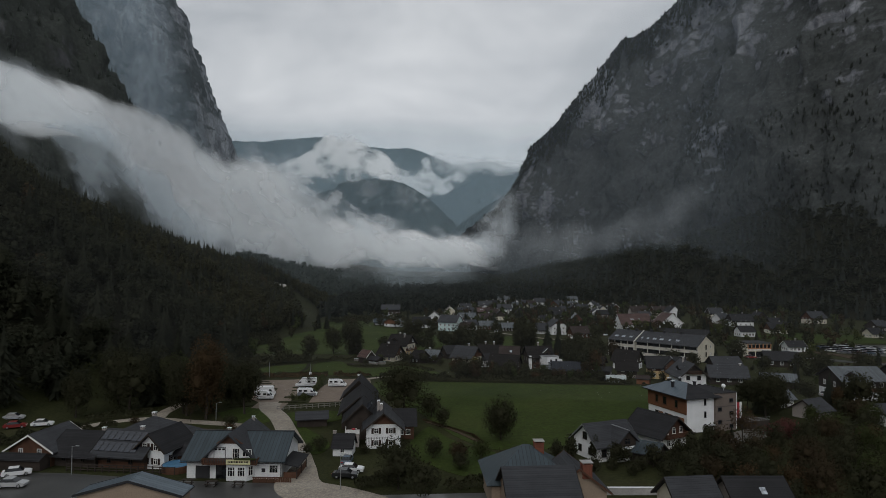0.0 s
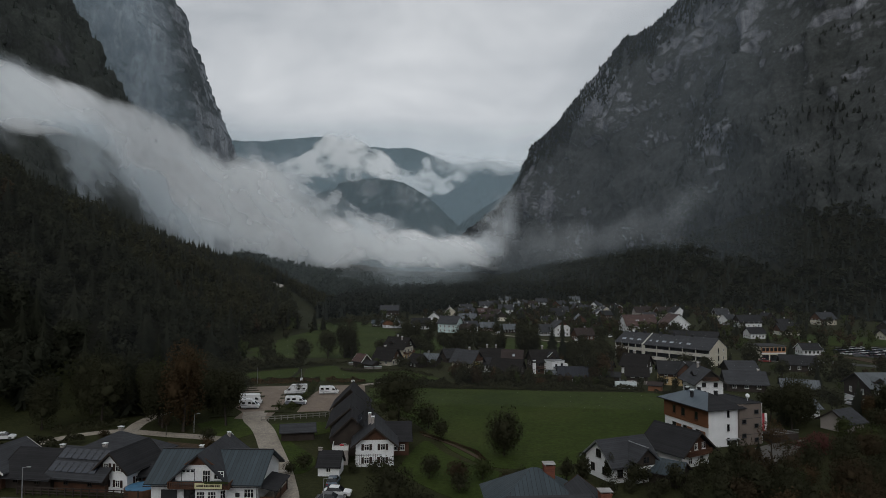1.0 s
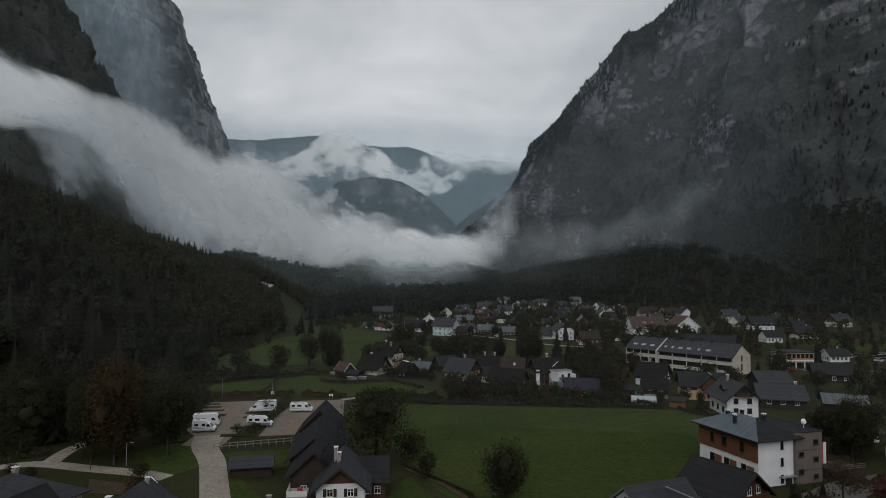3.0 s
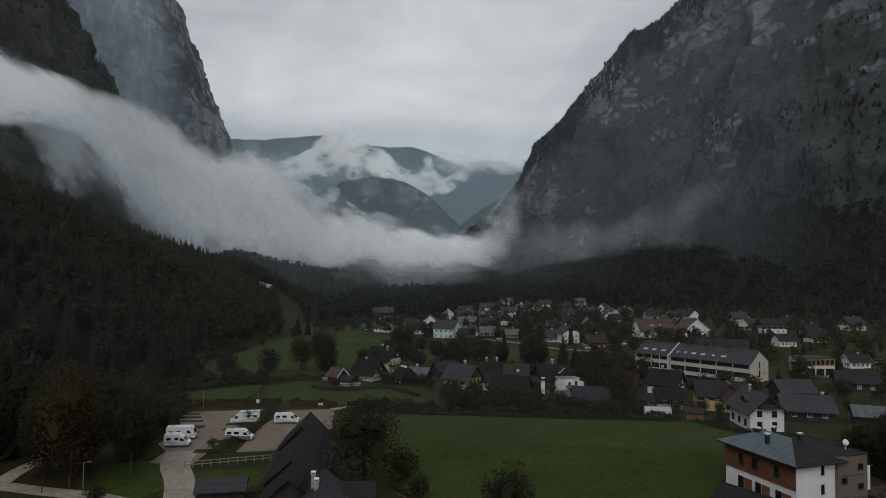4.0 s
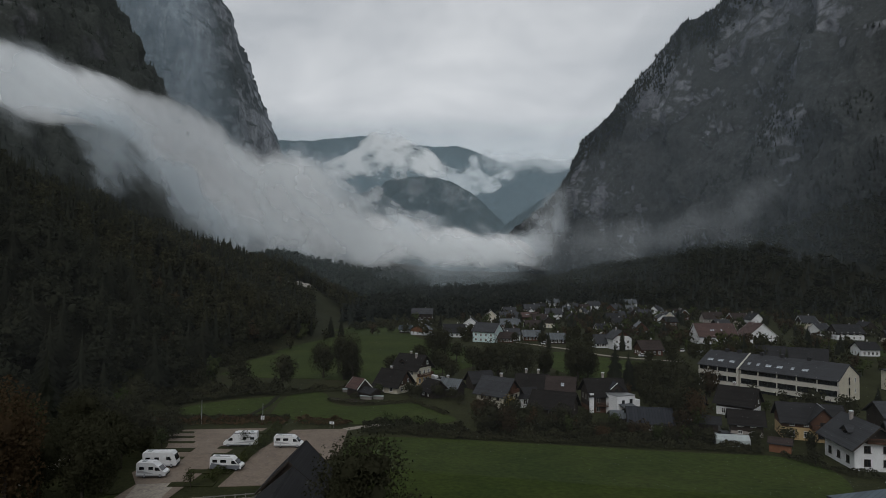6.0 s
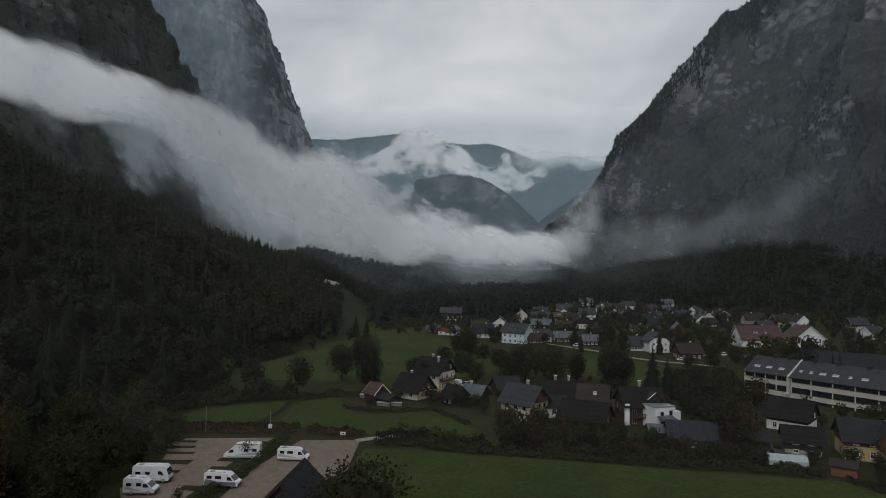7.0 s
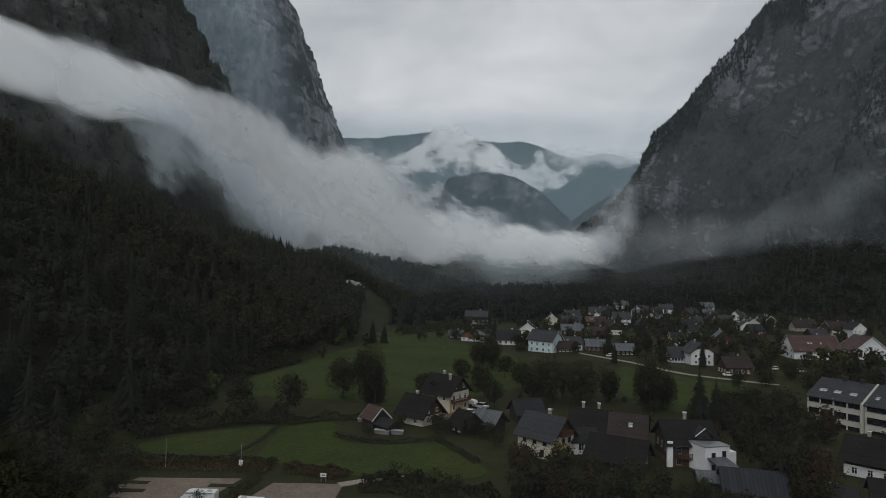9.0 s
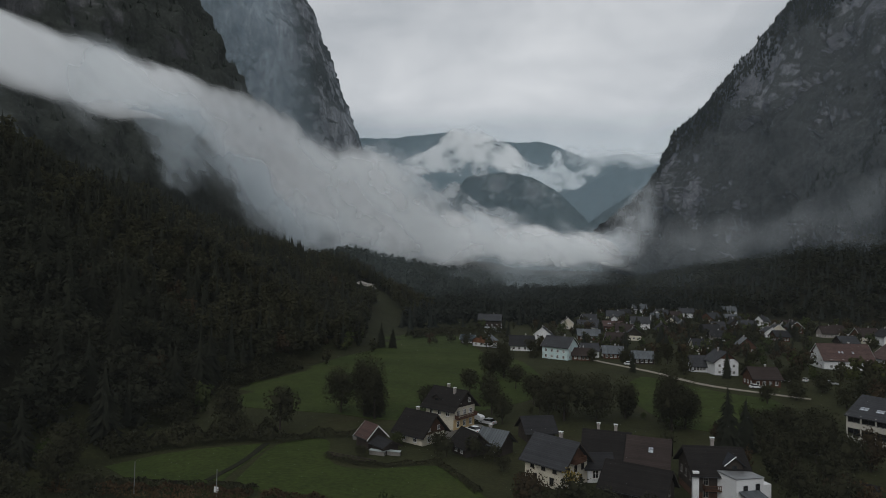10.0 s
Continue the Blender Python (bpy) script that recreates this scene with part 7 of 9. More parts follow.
house("grey roofed house among garden trees", 71.5, 168.5, 35, 6.0, 6.0, 2.4, 4.4, PLASTER_GREY, ROOF_SLATE)
house("white garage with grey roof", 68.5, 182, 20, 6, 5, 2.4, 4.0, PLASTER_WHITE, ROOF_GREY, name="garage", wins=(("f", 0.8, 2, 0.9, 1.1),))
house("dark timber house with white panel", 99.5, 262, -12, 11, 8, 3.0, 5.5, WOOD_DARK, ROOF_BLACK, wins=(("f", 0.9, 3, 1.1, 1.2),))
house("white cottage with dark grey roof", 86, 164, 20, 6, 6, 2.6, 4.6, PLASTER_WHITE, ROOF_SLATE, name="cottage", wins=(("f", 0.8, 2, 0.9, 1.1),))

# fire station with an orange band of windows; interior glow put into the band's colour
st = root("fire_station", "low pale hall with an orange band of windows", "fire station", pose(102, 297, float(land(102, 297)), 0, 0, 14) @ Matrix.Scale(0.92, 4))
part("wall", Geo().box(-6, -4, -0.5, 6, 6, 6.4), PLASTER_CREAM, st)
part("roof", Geo().box(-6.4, -4.4, 6.4, 6.4, 6.4, 6.7), METAL_DARK, st)
for k in range(6):
    part("window_bay", Geo().box(-5.6 + k * 1.9, -4.1, 4.2, -4.0 + k * 1.9, -4.0, 6.0), GLASS, st)
part("parapet_band", Geo().box(-5.8, -4.3, 3.2, 5.8, -4.05, 3.7), PAINT_WHITE, st)
part("orange_band", Geo().box(-5.8, -4.24, 3.7, 5.8, -4.06, 4.3), ORANGE_GLOW_PAINT, st)
for k in range(7):
    part("orange_post", Geo().box(-5.95 + k * 1.9, -4.3, 4.3, -5.55 + k * 1.9, -4.05, 6.2), ORANGE_GLOW_PAINT, st)
for k in range(3):
    part("gate", Geo().box(-5.4 + k * 3.8, -4.08, 0, -2.2 + k * 3.8, -4.0, 2.7), GLASS, st)

# far village
FAR = (
    (-91, 458, 76, 9, 10, 3.4, 6.4, PLASTER_WHITE, ROOF_GREY, WOOD_ORANGE, 2.0, "red-brown timber house with pale blue roof"),
    (-103, 466, 8, 7, 7, 2.6, 4.6, WOOD_DARK, ROOF_BLUE, None, 0, "dark house with blue-grey roof"),
    (-111, 545, 10, 15, 11, 7.5, 11, PLASTER_WHITE, ROOF_SLATE, WOOD_DARK, 3.0, "tall chalet with rows of windows"),
    (-69, 450, 12, 12, 10, 3.2, 7.4, PLASTER_WHITE, ROOF_BLACK, None, 0, "white house with dark broad roof"),
    (-66, 495, 95, 10, 9, 5.0, 8.6, PLASTER_WHITE, ROOF_BLACK, None, 0, "white gabled house with dark roof"),
    (-45.5, 424, -18, 13, 11, 6.2, 10.2, PLASTER_PALE, ROOF_SLATE, None, 0, "pale turquoise house with grey roof"),
    (-34, 440, 20, 8, 8, 3.6, 6.4, PLASTER_WHITE, ROOF_SLATE, None, 0, "white annex with grey roof"),
    (-23, 440, 12, 9, 8, 3.0, 5.8, WOOD_BROWN, ROOF_GREY, None, 0, "brown house with pale metal roof"),
    (-36, 424, 12, 8, 7, 2.8, 5.4, WOOD_BROWN, ROOF_BROWN, None, 0, "red-brown timber barn with brown roof"),
    (-9, 428, 16, 9, 8, 2.8, 5.4, WOOD_DARK, ROOF_GREY, None, 0, "dark timber house with pale roof"),
    (-49, 575, 14, 14, 10, 4.0, 8.0, PLASTER_WHITE, ROOF_SLATE, None, 0, "white house with grey roof"),
    (-38, 682, 8, 14, 11, 5.0, 9.0, PLASTER_CREAM, ROOF_SLATE, None, 0, "cream house with grey roof"),
    (-34, 590, 14, 14, 10, 4.0, 7.0, WOOD_BROWN, ROOF_RED, None, 0, "brown timber house with red roof"),
    (-16, 620, 10, 13, 10, 5.0, 9.0, PLASTER_WHITE, ROOF_SLATE, None, 0, "white house with slate roof"),
    (-43, 522, 12, 13, 9, 3.2, 6.4, WOOD_BROWN, ROOF_GREY, None, 0, "brown house with pale roof"),
    (-17, 537, 95, 10, 9, 4.0, 7.6, PLASTER_CREAM, ROOF_BLACK, WOOD_DARK, 3.0, "cream and timber gabled house"),
    (-22, 795, 14, 13, 11, 6.0, 10.0, PLASTER_WHITE, ROOF_GREY, None, 0, "tall white house at the forest edge"),
    (8, 645, 75, 14, 10, 4.5, 8.5, PLASTER_CREAM, ROOF_SLATE, None, 0, "cream gabled house with dark roof"),
    (39, 706, 60, 18, 11, 5.0, 9.5, PLASTER_CREAM, ROOF_SLATE, WOOD_BROWN, 3.5, "long house with timber gable"),
    (63, 826, 10, 13, 10, 5.0, 9.0, PLASTER_WHITE, ROOF_GREY, None, 0, "white house with pale roof at the forest edge"),
    (74, 684, 60, 9, 8, 6.0, 10, PLASTER_WHITE, ROOF_SLATE, None, 0, "narrow white house in the village"),
    (21, 775, 10, 13, 10, 5.0, 9.0, PLASTER_WHITE, ROOF_SLATE, None, 0, "white house before the forest"),
    (170, 595, 10, 11, 9, 5.0, 9.0, PLASTER_CREAM, ROOF_SLATE, WOOD_DARK, 3.0, "cream chalet at the slope's foot"),
    (22.5, 409, 108, 11, 9.5, 5.6, 9.4, PLASTER_WHITE, ROOF_SLATE, WOOD_BROWN, 6.8, "large white house with boarded gable and grey roof"),
    (13.5, 412, 15, 6, 7, 3.0, 6.5, PLASTER_WHITE, ROOF_SLATE, None, 0, "white side house with grey roof"),
    (34, 382, 20, 10, 8, 3.4, 6.6, WOOD_BROWN, ROOF_BROWN, None, 0, "brown timber barn with brown roof"),
    (78, 462, 15, 22, 13, 4.6, 11.0, PLASTER_WHITE, ROOF_RED, None, 0, "white house with broad red-brown roof"),
    (104, 475, 105, 14, 16, 4.6, 11.0, PLASTER_WHITE, ROOF_RED, None, 0, "white gabled house with red-brown roof"),
    (124, 602, 20, 13, 10, 5.0, 9.4, PLASTER_CREAM, ROOF_BROWN, WOOD_BROWN, 4.0, "timber and cream chalet with brown roof"),
    (133, 592, 110, 9, 10, 6.0, 10.5, PLASTER_WHITE, ROOF_BLACK, None, 0, "white gabled house with black roof"),
    (164, 510, 10, 16, 11, 4.6, 9.0, PLASTER_WHITE, ROOF_BLACK, WOOD_DARK, 3.0, "white and timber house with dark roof"),
    (137, 416, 12, 9, 8, 3.6, 6.4, PLASTER_WHITE, ROOF_BLACK, None, 0, "small white house with dark roof"),
    (168, 449, 10, 13, 9, 3.6, 7.2, PLASTER_CREAM, ROOF_BLACK, WOOD_BROWN, 2.4, "low timber house with cream base"),
    (232, 546, 20, 14, 11, 5.0, 9.6, PLASTER_CREAM, ROOF_SLATE, WOOD_BROWN, 3.4, "large chalet at the forest edge"),
    (214, 424, 20, 8, 7, 3.0, 5.8, PLASTER_CREAM, ROOF_BLACK, None, 0, "small cream house in trees"),
    (128, 322, 8, 8, 6, 3.0, 5.0, PLASTER_WHITE, ROOF_BLACK, None, 0, "small white house by the car park"),
    (158, 535, 30, 10, 9, 4.0, 7.6, PLASTER_WHITE, ROOF_SLATE, None, 0, "white house with grey roof among trees"),
    (58, 640, 20, 12, 10, 4.5, 8.5, PLASTER_WHITE, ROOF_SLATE, None, 0, "white house deep in the village"),
    (92, 655, 100, 11, 9, 4.5, 8.5, WOOD_BROWN, ROOF_BLACK, None, 0, "brown chalet deep in the village"),
    (-55, 640, 25, 11, 9, 4.0, 8.0, WOOD_DARK, ROOF_SLATE, None, 0, "dark chalet with slate roof"),
    (-65, 590, 100, 10, 9, 4.0, 8.0, PLASTER_CREAM, ROOF_BROWN, None, 0, "cream chalet with brown roof"),
    (30, 590, 15, 11, 9, 4.0, 8.0, WOOD_DARK, ROOF_BLACK, None, 0, "dark house in the trees"),
    (-5, 720, 95, 11, 9, 5.0, 9.0, PLASTER_WHITE, ROOF_SLATE, None, 0, "white gabled house by the forest"),
    (195, 560, 100, 11, 9, 4.0, 8.0, WOOD_DARK, ROOF_BLACK, None, 0, "dark chalet by the forest slope"),
    (245, 480, 30, 12, 9, 4.0, 7.6, WOOD_DARK, ROOF_SLATE, None, 0, "dark chalet in the hillside garden"),
    (185, 500, 15, 10, 8, 3.6, 7.0, PLASTER_CREAM, ROOF_BLACK, WOOD_DARK, 2.6, "cream and timber chalet with dark roof"),
)
# more houses crowd the middle of the far village
vrng = np.random.default_rng(33)
taken = [(f[0], f[1]) for f in FAR]
EXTRA = []
while len(EXTRA) < 26:
    vx, vy = vrng.uniform(-62, 120), vrng.uniform(490, 770)
    if vx > 60 and vy < 560 or min(math.hypot(vx - p[0], vy - p[1]) for p in taken) < 17:
        continue
    taken.append((vx, vy))
    wall_ = (WOOD_DARK, PLASTER_GREY, WOOD_BROWN, PLASTER_WHITE, PLASTER_CREAM)[len(EXTRA) % 5]
    roof_ = (ROOF_SLATE, ROOF_BLACK, ROOF_GREY, ROOF_BROWN)[len(EXTRA) % 4]
    words = {PLASTER_GREY: "grey plastered", PLASTER_WHITE: "white", PLASTER_CREAM: "cream", WOOD_BROWN: "brown timber", WOOD_DARK: "dark timber"}[wall_] + " house with " + {ROOF_SLATE: "slate grey", ROOF_BLACK: "black", ROOF_GREY: "pale metal", ROOF_BROWN: "brown"}[roof_] + " roof in the far village"
    EXTRA.append((vx, vy, vrng.choice([8, 14, 20, 98, 106]) + vrng.uniform(-4, 4), vrng.uniform(8, 11), vrng.uniform(7.5, 9), 3.6, vrng.uniform(6.6, 8.0), wall_, roof_, None, 0, words))
for fx, fy, fa, fl, fw, fe, frd, fwall, froof, fup, fsp, flab in FAR + tuple(EXTRA):
    rows = [("f", 0.8, 4, 1.1, 1.3), ("r", 0.8, 3, 1.0, 1.2), ("l", 0.8, 3, 1.0, 1.2)]
    if fe > 4.3:
        rows += [("f", 3.4, 4, 1.1, 1.3), ("r", 3.4, 3, 1.0, 1.2), ("l", 3.4, 3, 1.0, 1.2)]
    house(flab, fx, fy, fa, fl, fw, fe, frd, fwall, froof, fup, fsp, wins=rows, chimneys=((fl * 0.15, 0.5, frd + 1.1),),
          skylights=((-1, -3, 0.45), (-1, -1.6, 0.45), (-1, 3, 0.45)) if froof is ROOF_RED else (), barge=PAINT_WHITE if int(fx + fy) % 3 == 0 else None, group="houses of the far village")


# bare pale rock on the end of the wooded hill
ob_ = bmesh.new()
bmesh.ops.create_icosphere(ob_, subdivisions=4, radius=1.0)
for v in ob_.verts:
    q = v.co.copy()
    k = 0.75 + 0.35 * noise.fractal(q * 1.7, 0.9, 2.1, 4) + 0.12 * noise.cell(q * 4.0)
    v.co = Vector((q.x * 15 * k, q.y * 7 * k, q.z * 5.0 * k))
me_ = bpy.data.meshes.new("rock_outcrop")
ob_.to_mesh(me_)
ob_.free()
me_.materials.append(two_scale("pale_bare_rock", (0.36, 0.34, 0.31), 0.12, 0.8, 0.95, 0.1, 0.3, 0.8, 0.6))
outcrop = tagged(new("rock_outcrop", me_), "bare pale rock outcrop above the trees", "rock", kind="structure")
outcrop.matrix_world = pose(-243, 619, 19, 0, 12, 25)

# ---------------------------------------------------------------- trees of the village
def tree_meshes(kind):
    """Trunk and crown of a single tree of unit height."""
    leaves, size, seed, lobes, crown, base, mat = kind
    V, T, N, nt = leafy_shape(leaves, size, seed, lobes, crown, base, True, 0.0 if lobes == 9 else 0.32)
    used = T[:nt].max() + 1
    trunk = big_mesh("trunk", V[:used], T[:nt], [BARK])
    crown_me = big_mesh("crown", V[used:], T[nt:] - used, [mat], True, normals=N[used:])
    return trunk, crown_me


CROWNS = {"round": ((0.36, 0.36, 0.46), 0.50, 16), "wide": ((0.46, 0.46, 0.46), 0.48, 18), "tall": ((0.27, 0.27, 0.48), 0.50, 14), "bush": ((0.54, 0.54, 0.46), 0.42, 13), "oval": ((0.40, 0.40, 0.50), 0.49, 22), "thin": ((0.32, 0.32, 0.34), 0.60, 9)}
TONES = {"green": LEAF_GREEN, "dark": LEAF_DARK, "autumn": LEAF_AUTUMN, "rust": LEAF_RUST, "purple": LEAF_PURPLE, "yellow": LEAF_YELLOW}
WORDS = {"green": "dull green", "dark": "dark green", "autumn": "brown-green autumn", "rust": "rust-brown autumn", "purple": "dark red", "yellow": "yellow autumn"}
FORMS = {"round": "round crown", "wide": "broad crown", "tall": "narrow crown", "bush": "low bushy crown", "oval": "dense oval crown", "thin": "sparse crown"}


def tree(x, y, h, form="round", tone="dark", turn=None, place="in the village", small=False):
    big = h > 11.5 and not small
    k = (form, tone, int(x * 7 + y * 3) % 2, small, big, h < 7, y < 165)
    crown, base, lobes = CROWNS[form]
    lobes = min(lobes, 7) if small else lobes
    n, size = (280, 0.046) if small else (1900, 0.0225)
    if not small:
        n, size = (1150, 0.029) if h < 7 else (4000, 0.0148) if y < 165 else (1500, 0.025)
    if big:
        n, size = 6400, 0.0122
    if form == "oval":
        n, size = 7000, 0.0145
    if form == "thin":
        n, size = n // 2, size * 0.9
    trunk_me, crown_me = once(("tree", *k), lambda: tree_meshes((n, size, 200 + 17 * len(MESHES) % 90, lobes, crown, base, TONES[tone])))
    s = h / 0.95
    r = root("bush" if form == "bush" else "tree", f"{WORDS[tone]} {'bush' if form == 'bush' else 'tree'} with {FORMS[form]} {place}", "bush" if form == "bush" else "tree",
             pose(x, y, float(land(x, y)) - 0.1, 0, 0, (x * 37 + y * 11) % 360 if turn is None else turn))
    for nm, me in (("trunk", trunk_me), ("crown", crown_me)):
        o = part(nm, me, None, r)
        o.scale = (s, s, s)
    return r


def spruce(x, y, h, place="in the village", wide=1.0):
    def make():
        V, T, N = conifer_shape(420, 900 + int(x) % 3, 0.19, 0.06)
        trunk = big_mesh("trunk", V[:4], T[:3], [BARK])
        return trunk, big_mesh("crown", V[4:], T[3:] - 4, [CONIFER], True, normals=N[4:])
    trunk_me, crown_me = once(("spruce", int(x) % 3), make)
    r = root("spruce", f"dark spruce tree with drooping branches {place}", "tree", pose(x, y, float(land(x, y)) - 0.1, 0, 0, (x * 31) % 360))
    for nm, me in (("trunk", trunk_me), ("crown", crown_me)):
        o = part(nm, me, None, r)
        o.scale = (h * wide, h * wide, h)
    return r


NEAR_TREES = (
    (-25.8, 152.5, 14.5, "wide", "dark"), (-19.5, 155, 6.5, "bush", "dark"), (-2.5, 136.5, 9.6, "oval", "dark"), (-17.5, 104, 9.0, "wide", "dark"), (-12.8, 102, 6.0, "bush", "dark"),
    (-14.5, 122, 4.6, "wide", "dark"), (-9.6, 120, 4.4, "wide", "autumn"), (-5.5, 122, 4.2, "wide", "green"), (-9, 115.5, 3.6, "bush", "dark"), (-1.5, 118.5, 3.6, "bush", "autumn"), (-15.6, 145.4, 4.8, "round", "dark"),
    (-79.5, 150, 14, "round", "dark"), (-71.2, 145, 18.5, "tall", "rust"), (-77.5, 147.5, 14, "tall", "dark"), (-64.8, 151.5, 14, "tall", "dark"), (-74.5, 154, 13, "round", "dark"), (-69.5, 160.5, 11, "tall", "dark"), (-86, 158, 14, "round", "dark"),
    (-95, 152, 15, "wide", "dark"), (-102, 158, 16, "round", "dark"), (-91, 165, 14, "round", "green"), (-97, 172, 15, "tall", "dark"), (-84, 170, 10, "round", "dark"), (-90, 180, 12, "round", "dark"), (-96, 190, 11, "wide", "dark"), (-102, 142, 12, "round", "dark"),
    (-77.5, 168, 9, "round", "dark"), (-73.5, 163, 9, "round", "dark"), (-81, 176, 10, "round", "dark"), (-86.5, 187, 10, "round", "dark"),
    (-92, 200, 9, "round", "dark"), (-98, 206, 10, "round", "dark"), (-75.5, 183.5, 4.5, "thin", "green"), (-73, 141.5, 4.5, "thin", "autumn"), (-62, 138.5, 3.5, "bush", "dark"), (-53.5, 127, 3.6, "bush", "dark"), (-51.8, 125.2, 2.8, "bush", "green"), (-57.8, 165.5, 3.2, "thin", "green"), (-61.2, 188.8, 3.4, "thin", "dark"),
    (-36.8, 123.5, 3.4, "bush", "dark"), (-38.2, 120.8, 2.6, "bush", "dark"), (-27.5, 122.6, 2.2, "bush", "dark"), (-24.5, 123.8, 2.4, "bush", "dark"), (-22.6, 124, 2.2, "bush", "green"), (-84, 137, 2.6, "bush", "autumn"), (-80, 136.5, 2.2, "bush", "dark"), (-59, 131.5, 3.0, "bush", "rust"),
    (10.6, 121.0, 5.6, "tall", "dark"), (8.2, 123.5, 4.0, "round", "dark"), (17.6, 119.4, 2.6, "bush", "dark"), (20.5, 123.2, 4.0, "bush", "dark"), (23, 119.5, 3.2, "bush", "dark"), (14.5, 116.8, 3.4, "bush", "dark"), (27.5, 121, 3.6, "bush", "dark"), (30.5, 126, 4.2, "round", "dark"), (0.5, 114.5, 4.8, "round", "dark"), (33, 121.5, 5, "round", "dark"),
    (15.4, 124.0, 4.6, "tall", "dark"), (18.6, 121.6, 4.4, "round", "dark"), (25.2, 121.6, 4.6, "round", "dark"), (33.6, 127.2, 5.4, "round", "dark"), (31.0, 118.0, 4.8, "wide", "dark"), (38.6, 136.6, 4.4, "tall", "dark"), (37.4, 129.6, 6.4, "round", "dark"), (41.0, 127.0, 5.0, "round", "autumn"), (36.4, 121.0, 6.0, "wide", "dark"), (33.6, 116.4, 5.2, "bush", "autumn"), (41.4, 119.6, 7.0, "wide", "dark"), (26.0, 116.0, 3.6, "bush", "dark"), (21.0, 116.6, 3.0, "bush", "dark"),
    (46.2, 139.5, 8.2, "thin", "rust"), (40.5, 133.6, 5, "bush", "autumn"), (36.5, 133.0, 3.2, "tall", "dark"), (53.5, 142.5, 5.2, "bush", "purple"), (57.5, 146, 5.4, "bush", "purple"), (49, 131, 7, "round", "dark"), (43, 124, 7, "round", "autumn"), (56, 134, 7.5, "round", "dark"), (63, 140, 7, "wide", "autumn"), (50, 118, 8, "wide", "autumn"), (58, 124, 8.5, "wide", "dark"),
    (66, 130, 8, "round", "green"), (71, 142, 8, "round", "dark"), (40, 112, 7, "wide", "dark"), (47, 107, 7.5, "wide", "autumn"), (56, 111, 8, "round", "green"), (66, 117, 9, "wide", "dark"), (76, 126, 9, "wide", "dark"), (80, 140, 9, "round", "dark"), (88, 150, 9, "wide", "dark"), (77, 152, 7.5, "round", "green"), (36, 106, 5.5, "bush", "dark"), (30, 112, 5, "round", "dark"),
    (60, 166, 12, "round", "dark"), (64.5, 172.5, 13, "tall", "dark"), (58.5, 174, 9, "round", "dark"), (85.5, 176, 11, "round", "dark"), (91, 172, 9, "wide", "dark"), (97, 165, 9, "wide", "dark"), (78.5, 186, 6.5, "round", "dark"), (72, 193, 7, "round", "dark"), (67, 189, 5, "bush", "dark"), (81.5, 199.5, 5, "bush", "dark"),
    (-19.5, 219.5, 7.2, "wide", "autumn"), (-13.5, 222.5, 6.4, "bush", "dark"), (-14.6, 228.8, 5.0, "thin", "yellow"), (-21.5, 228, 4.6, "bush", "rust"), (-8, 222, 5, "bush", "dark"), (-2.5, 220, 5.6, "bush", "dark"), (3.0, 219, 5.0, "round", "dark"), (6.5, 215.5, 4.0, "bush", "dark"),
    (21.5, 226, 8.5, "round", "dark"), (25.5, 229, 9, "round", "dark"), (23.0, 219, 6.5, "thin", "autumn"), (26.2, 221.5, 5.5, "thin", "green"), (20.2, 238, 8, "round", "dark"), (26.5, 246, 9, "round", "dark"), (19, 252, 8.5, "tall", "dark"), (42.6, 216.5, 4.2, "bush", "dark"), (45.5, 212.5, 4.0, "round", "dark"), (43.6, 204, 3.0, "bush", "dark"), (36.5, 215.6, 3.4, "bush", "dark"),
    (-81.5, 247, 11, "round", "dark"), (-94.5, 246, 10, "round", "dark"), (-88.5, 240, 7.5, "bush", "dark"), (-78.5, 270, 12.5, "round", "dark"), (-71, 268.5, 15, "tall", "dark"), (-67.5, 267, 14, "tall", "dark"), (-56, 311, 9, "round", "dark"), (-59, 346, 14, "tall", "dark"), (-54.5, 349, 12, "round", "dark"), (-45.5, 328, 9, "round", "dark"), (-35, 304, 10, "round", "dark"),
    (-24, 287, 14, "wide", "dark"), (-16.5, 292, 14, "wide", "dark"), (-28, 300, 10, "round", "autumn"), (-9.4, 297, 11, "tall", "dark"), (1.9, 288, 17, "tall", "dark"), (5, 292, 14, "tall", "dark"), (27, 290, 9, "round", "dark"), (34, 296, 8, "round", "dark"), (21, 282, 9, "round", "dark"), (29, 270, 9, "round", "dark"), (31.5, 258, 10, "round", "dark"), (24, 262, 9, "round", "dark"),
    (-52.6, 246.4, 3.4, "bush", "green"), (-56, 236, 2.6, "bush", "dark"), (-44, 247, 4.4, "bush", "dark"), (-40.5, 242, 4.6, "bush", "dark"), (-35.5, 243.6, 4.8, "bush", "dark"), (-31, 243, 4.2, "bush", "dark"), (-28, 238, 3.2, "bush", "dark"), (-58.6, 281, 8, "round", "dark"), (-42.5, 285, 9, "round", "dark"), (-52.5, 284, 9, "bush", "dark"), (-37.5, 276, 8, "round", "dark"),
    (57.5, 228, 6, "round", "autumn"), (61, 236, 8, "round", "dark"), (54.5, 238.5, 9, "wide", "dark"), (86, 240, 7, "round", "dark"), (84, 262, 11, "round", "dark"), (108, 246, 9, "wide", "dark"), (117, 236, 9, "wide", "dark"), (100, 230, 8, "round", "dark"), (110, 222, 9, "round", "dark"), (123, 252, 8, "round", "autumn"),
)
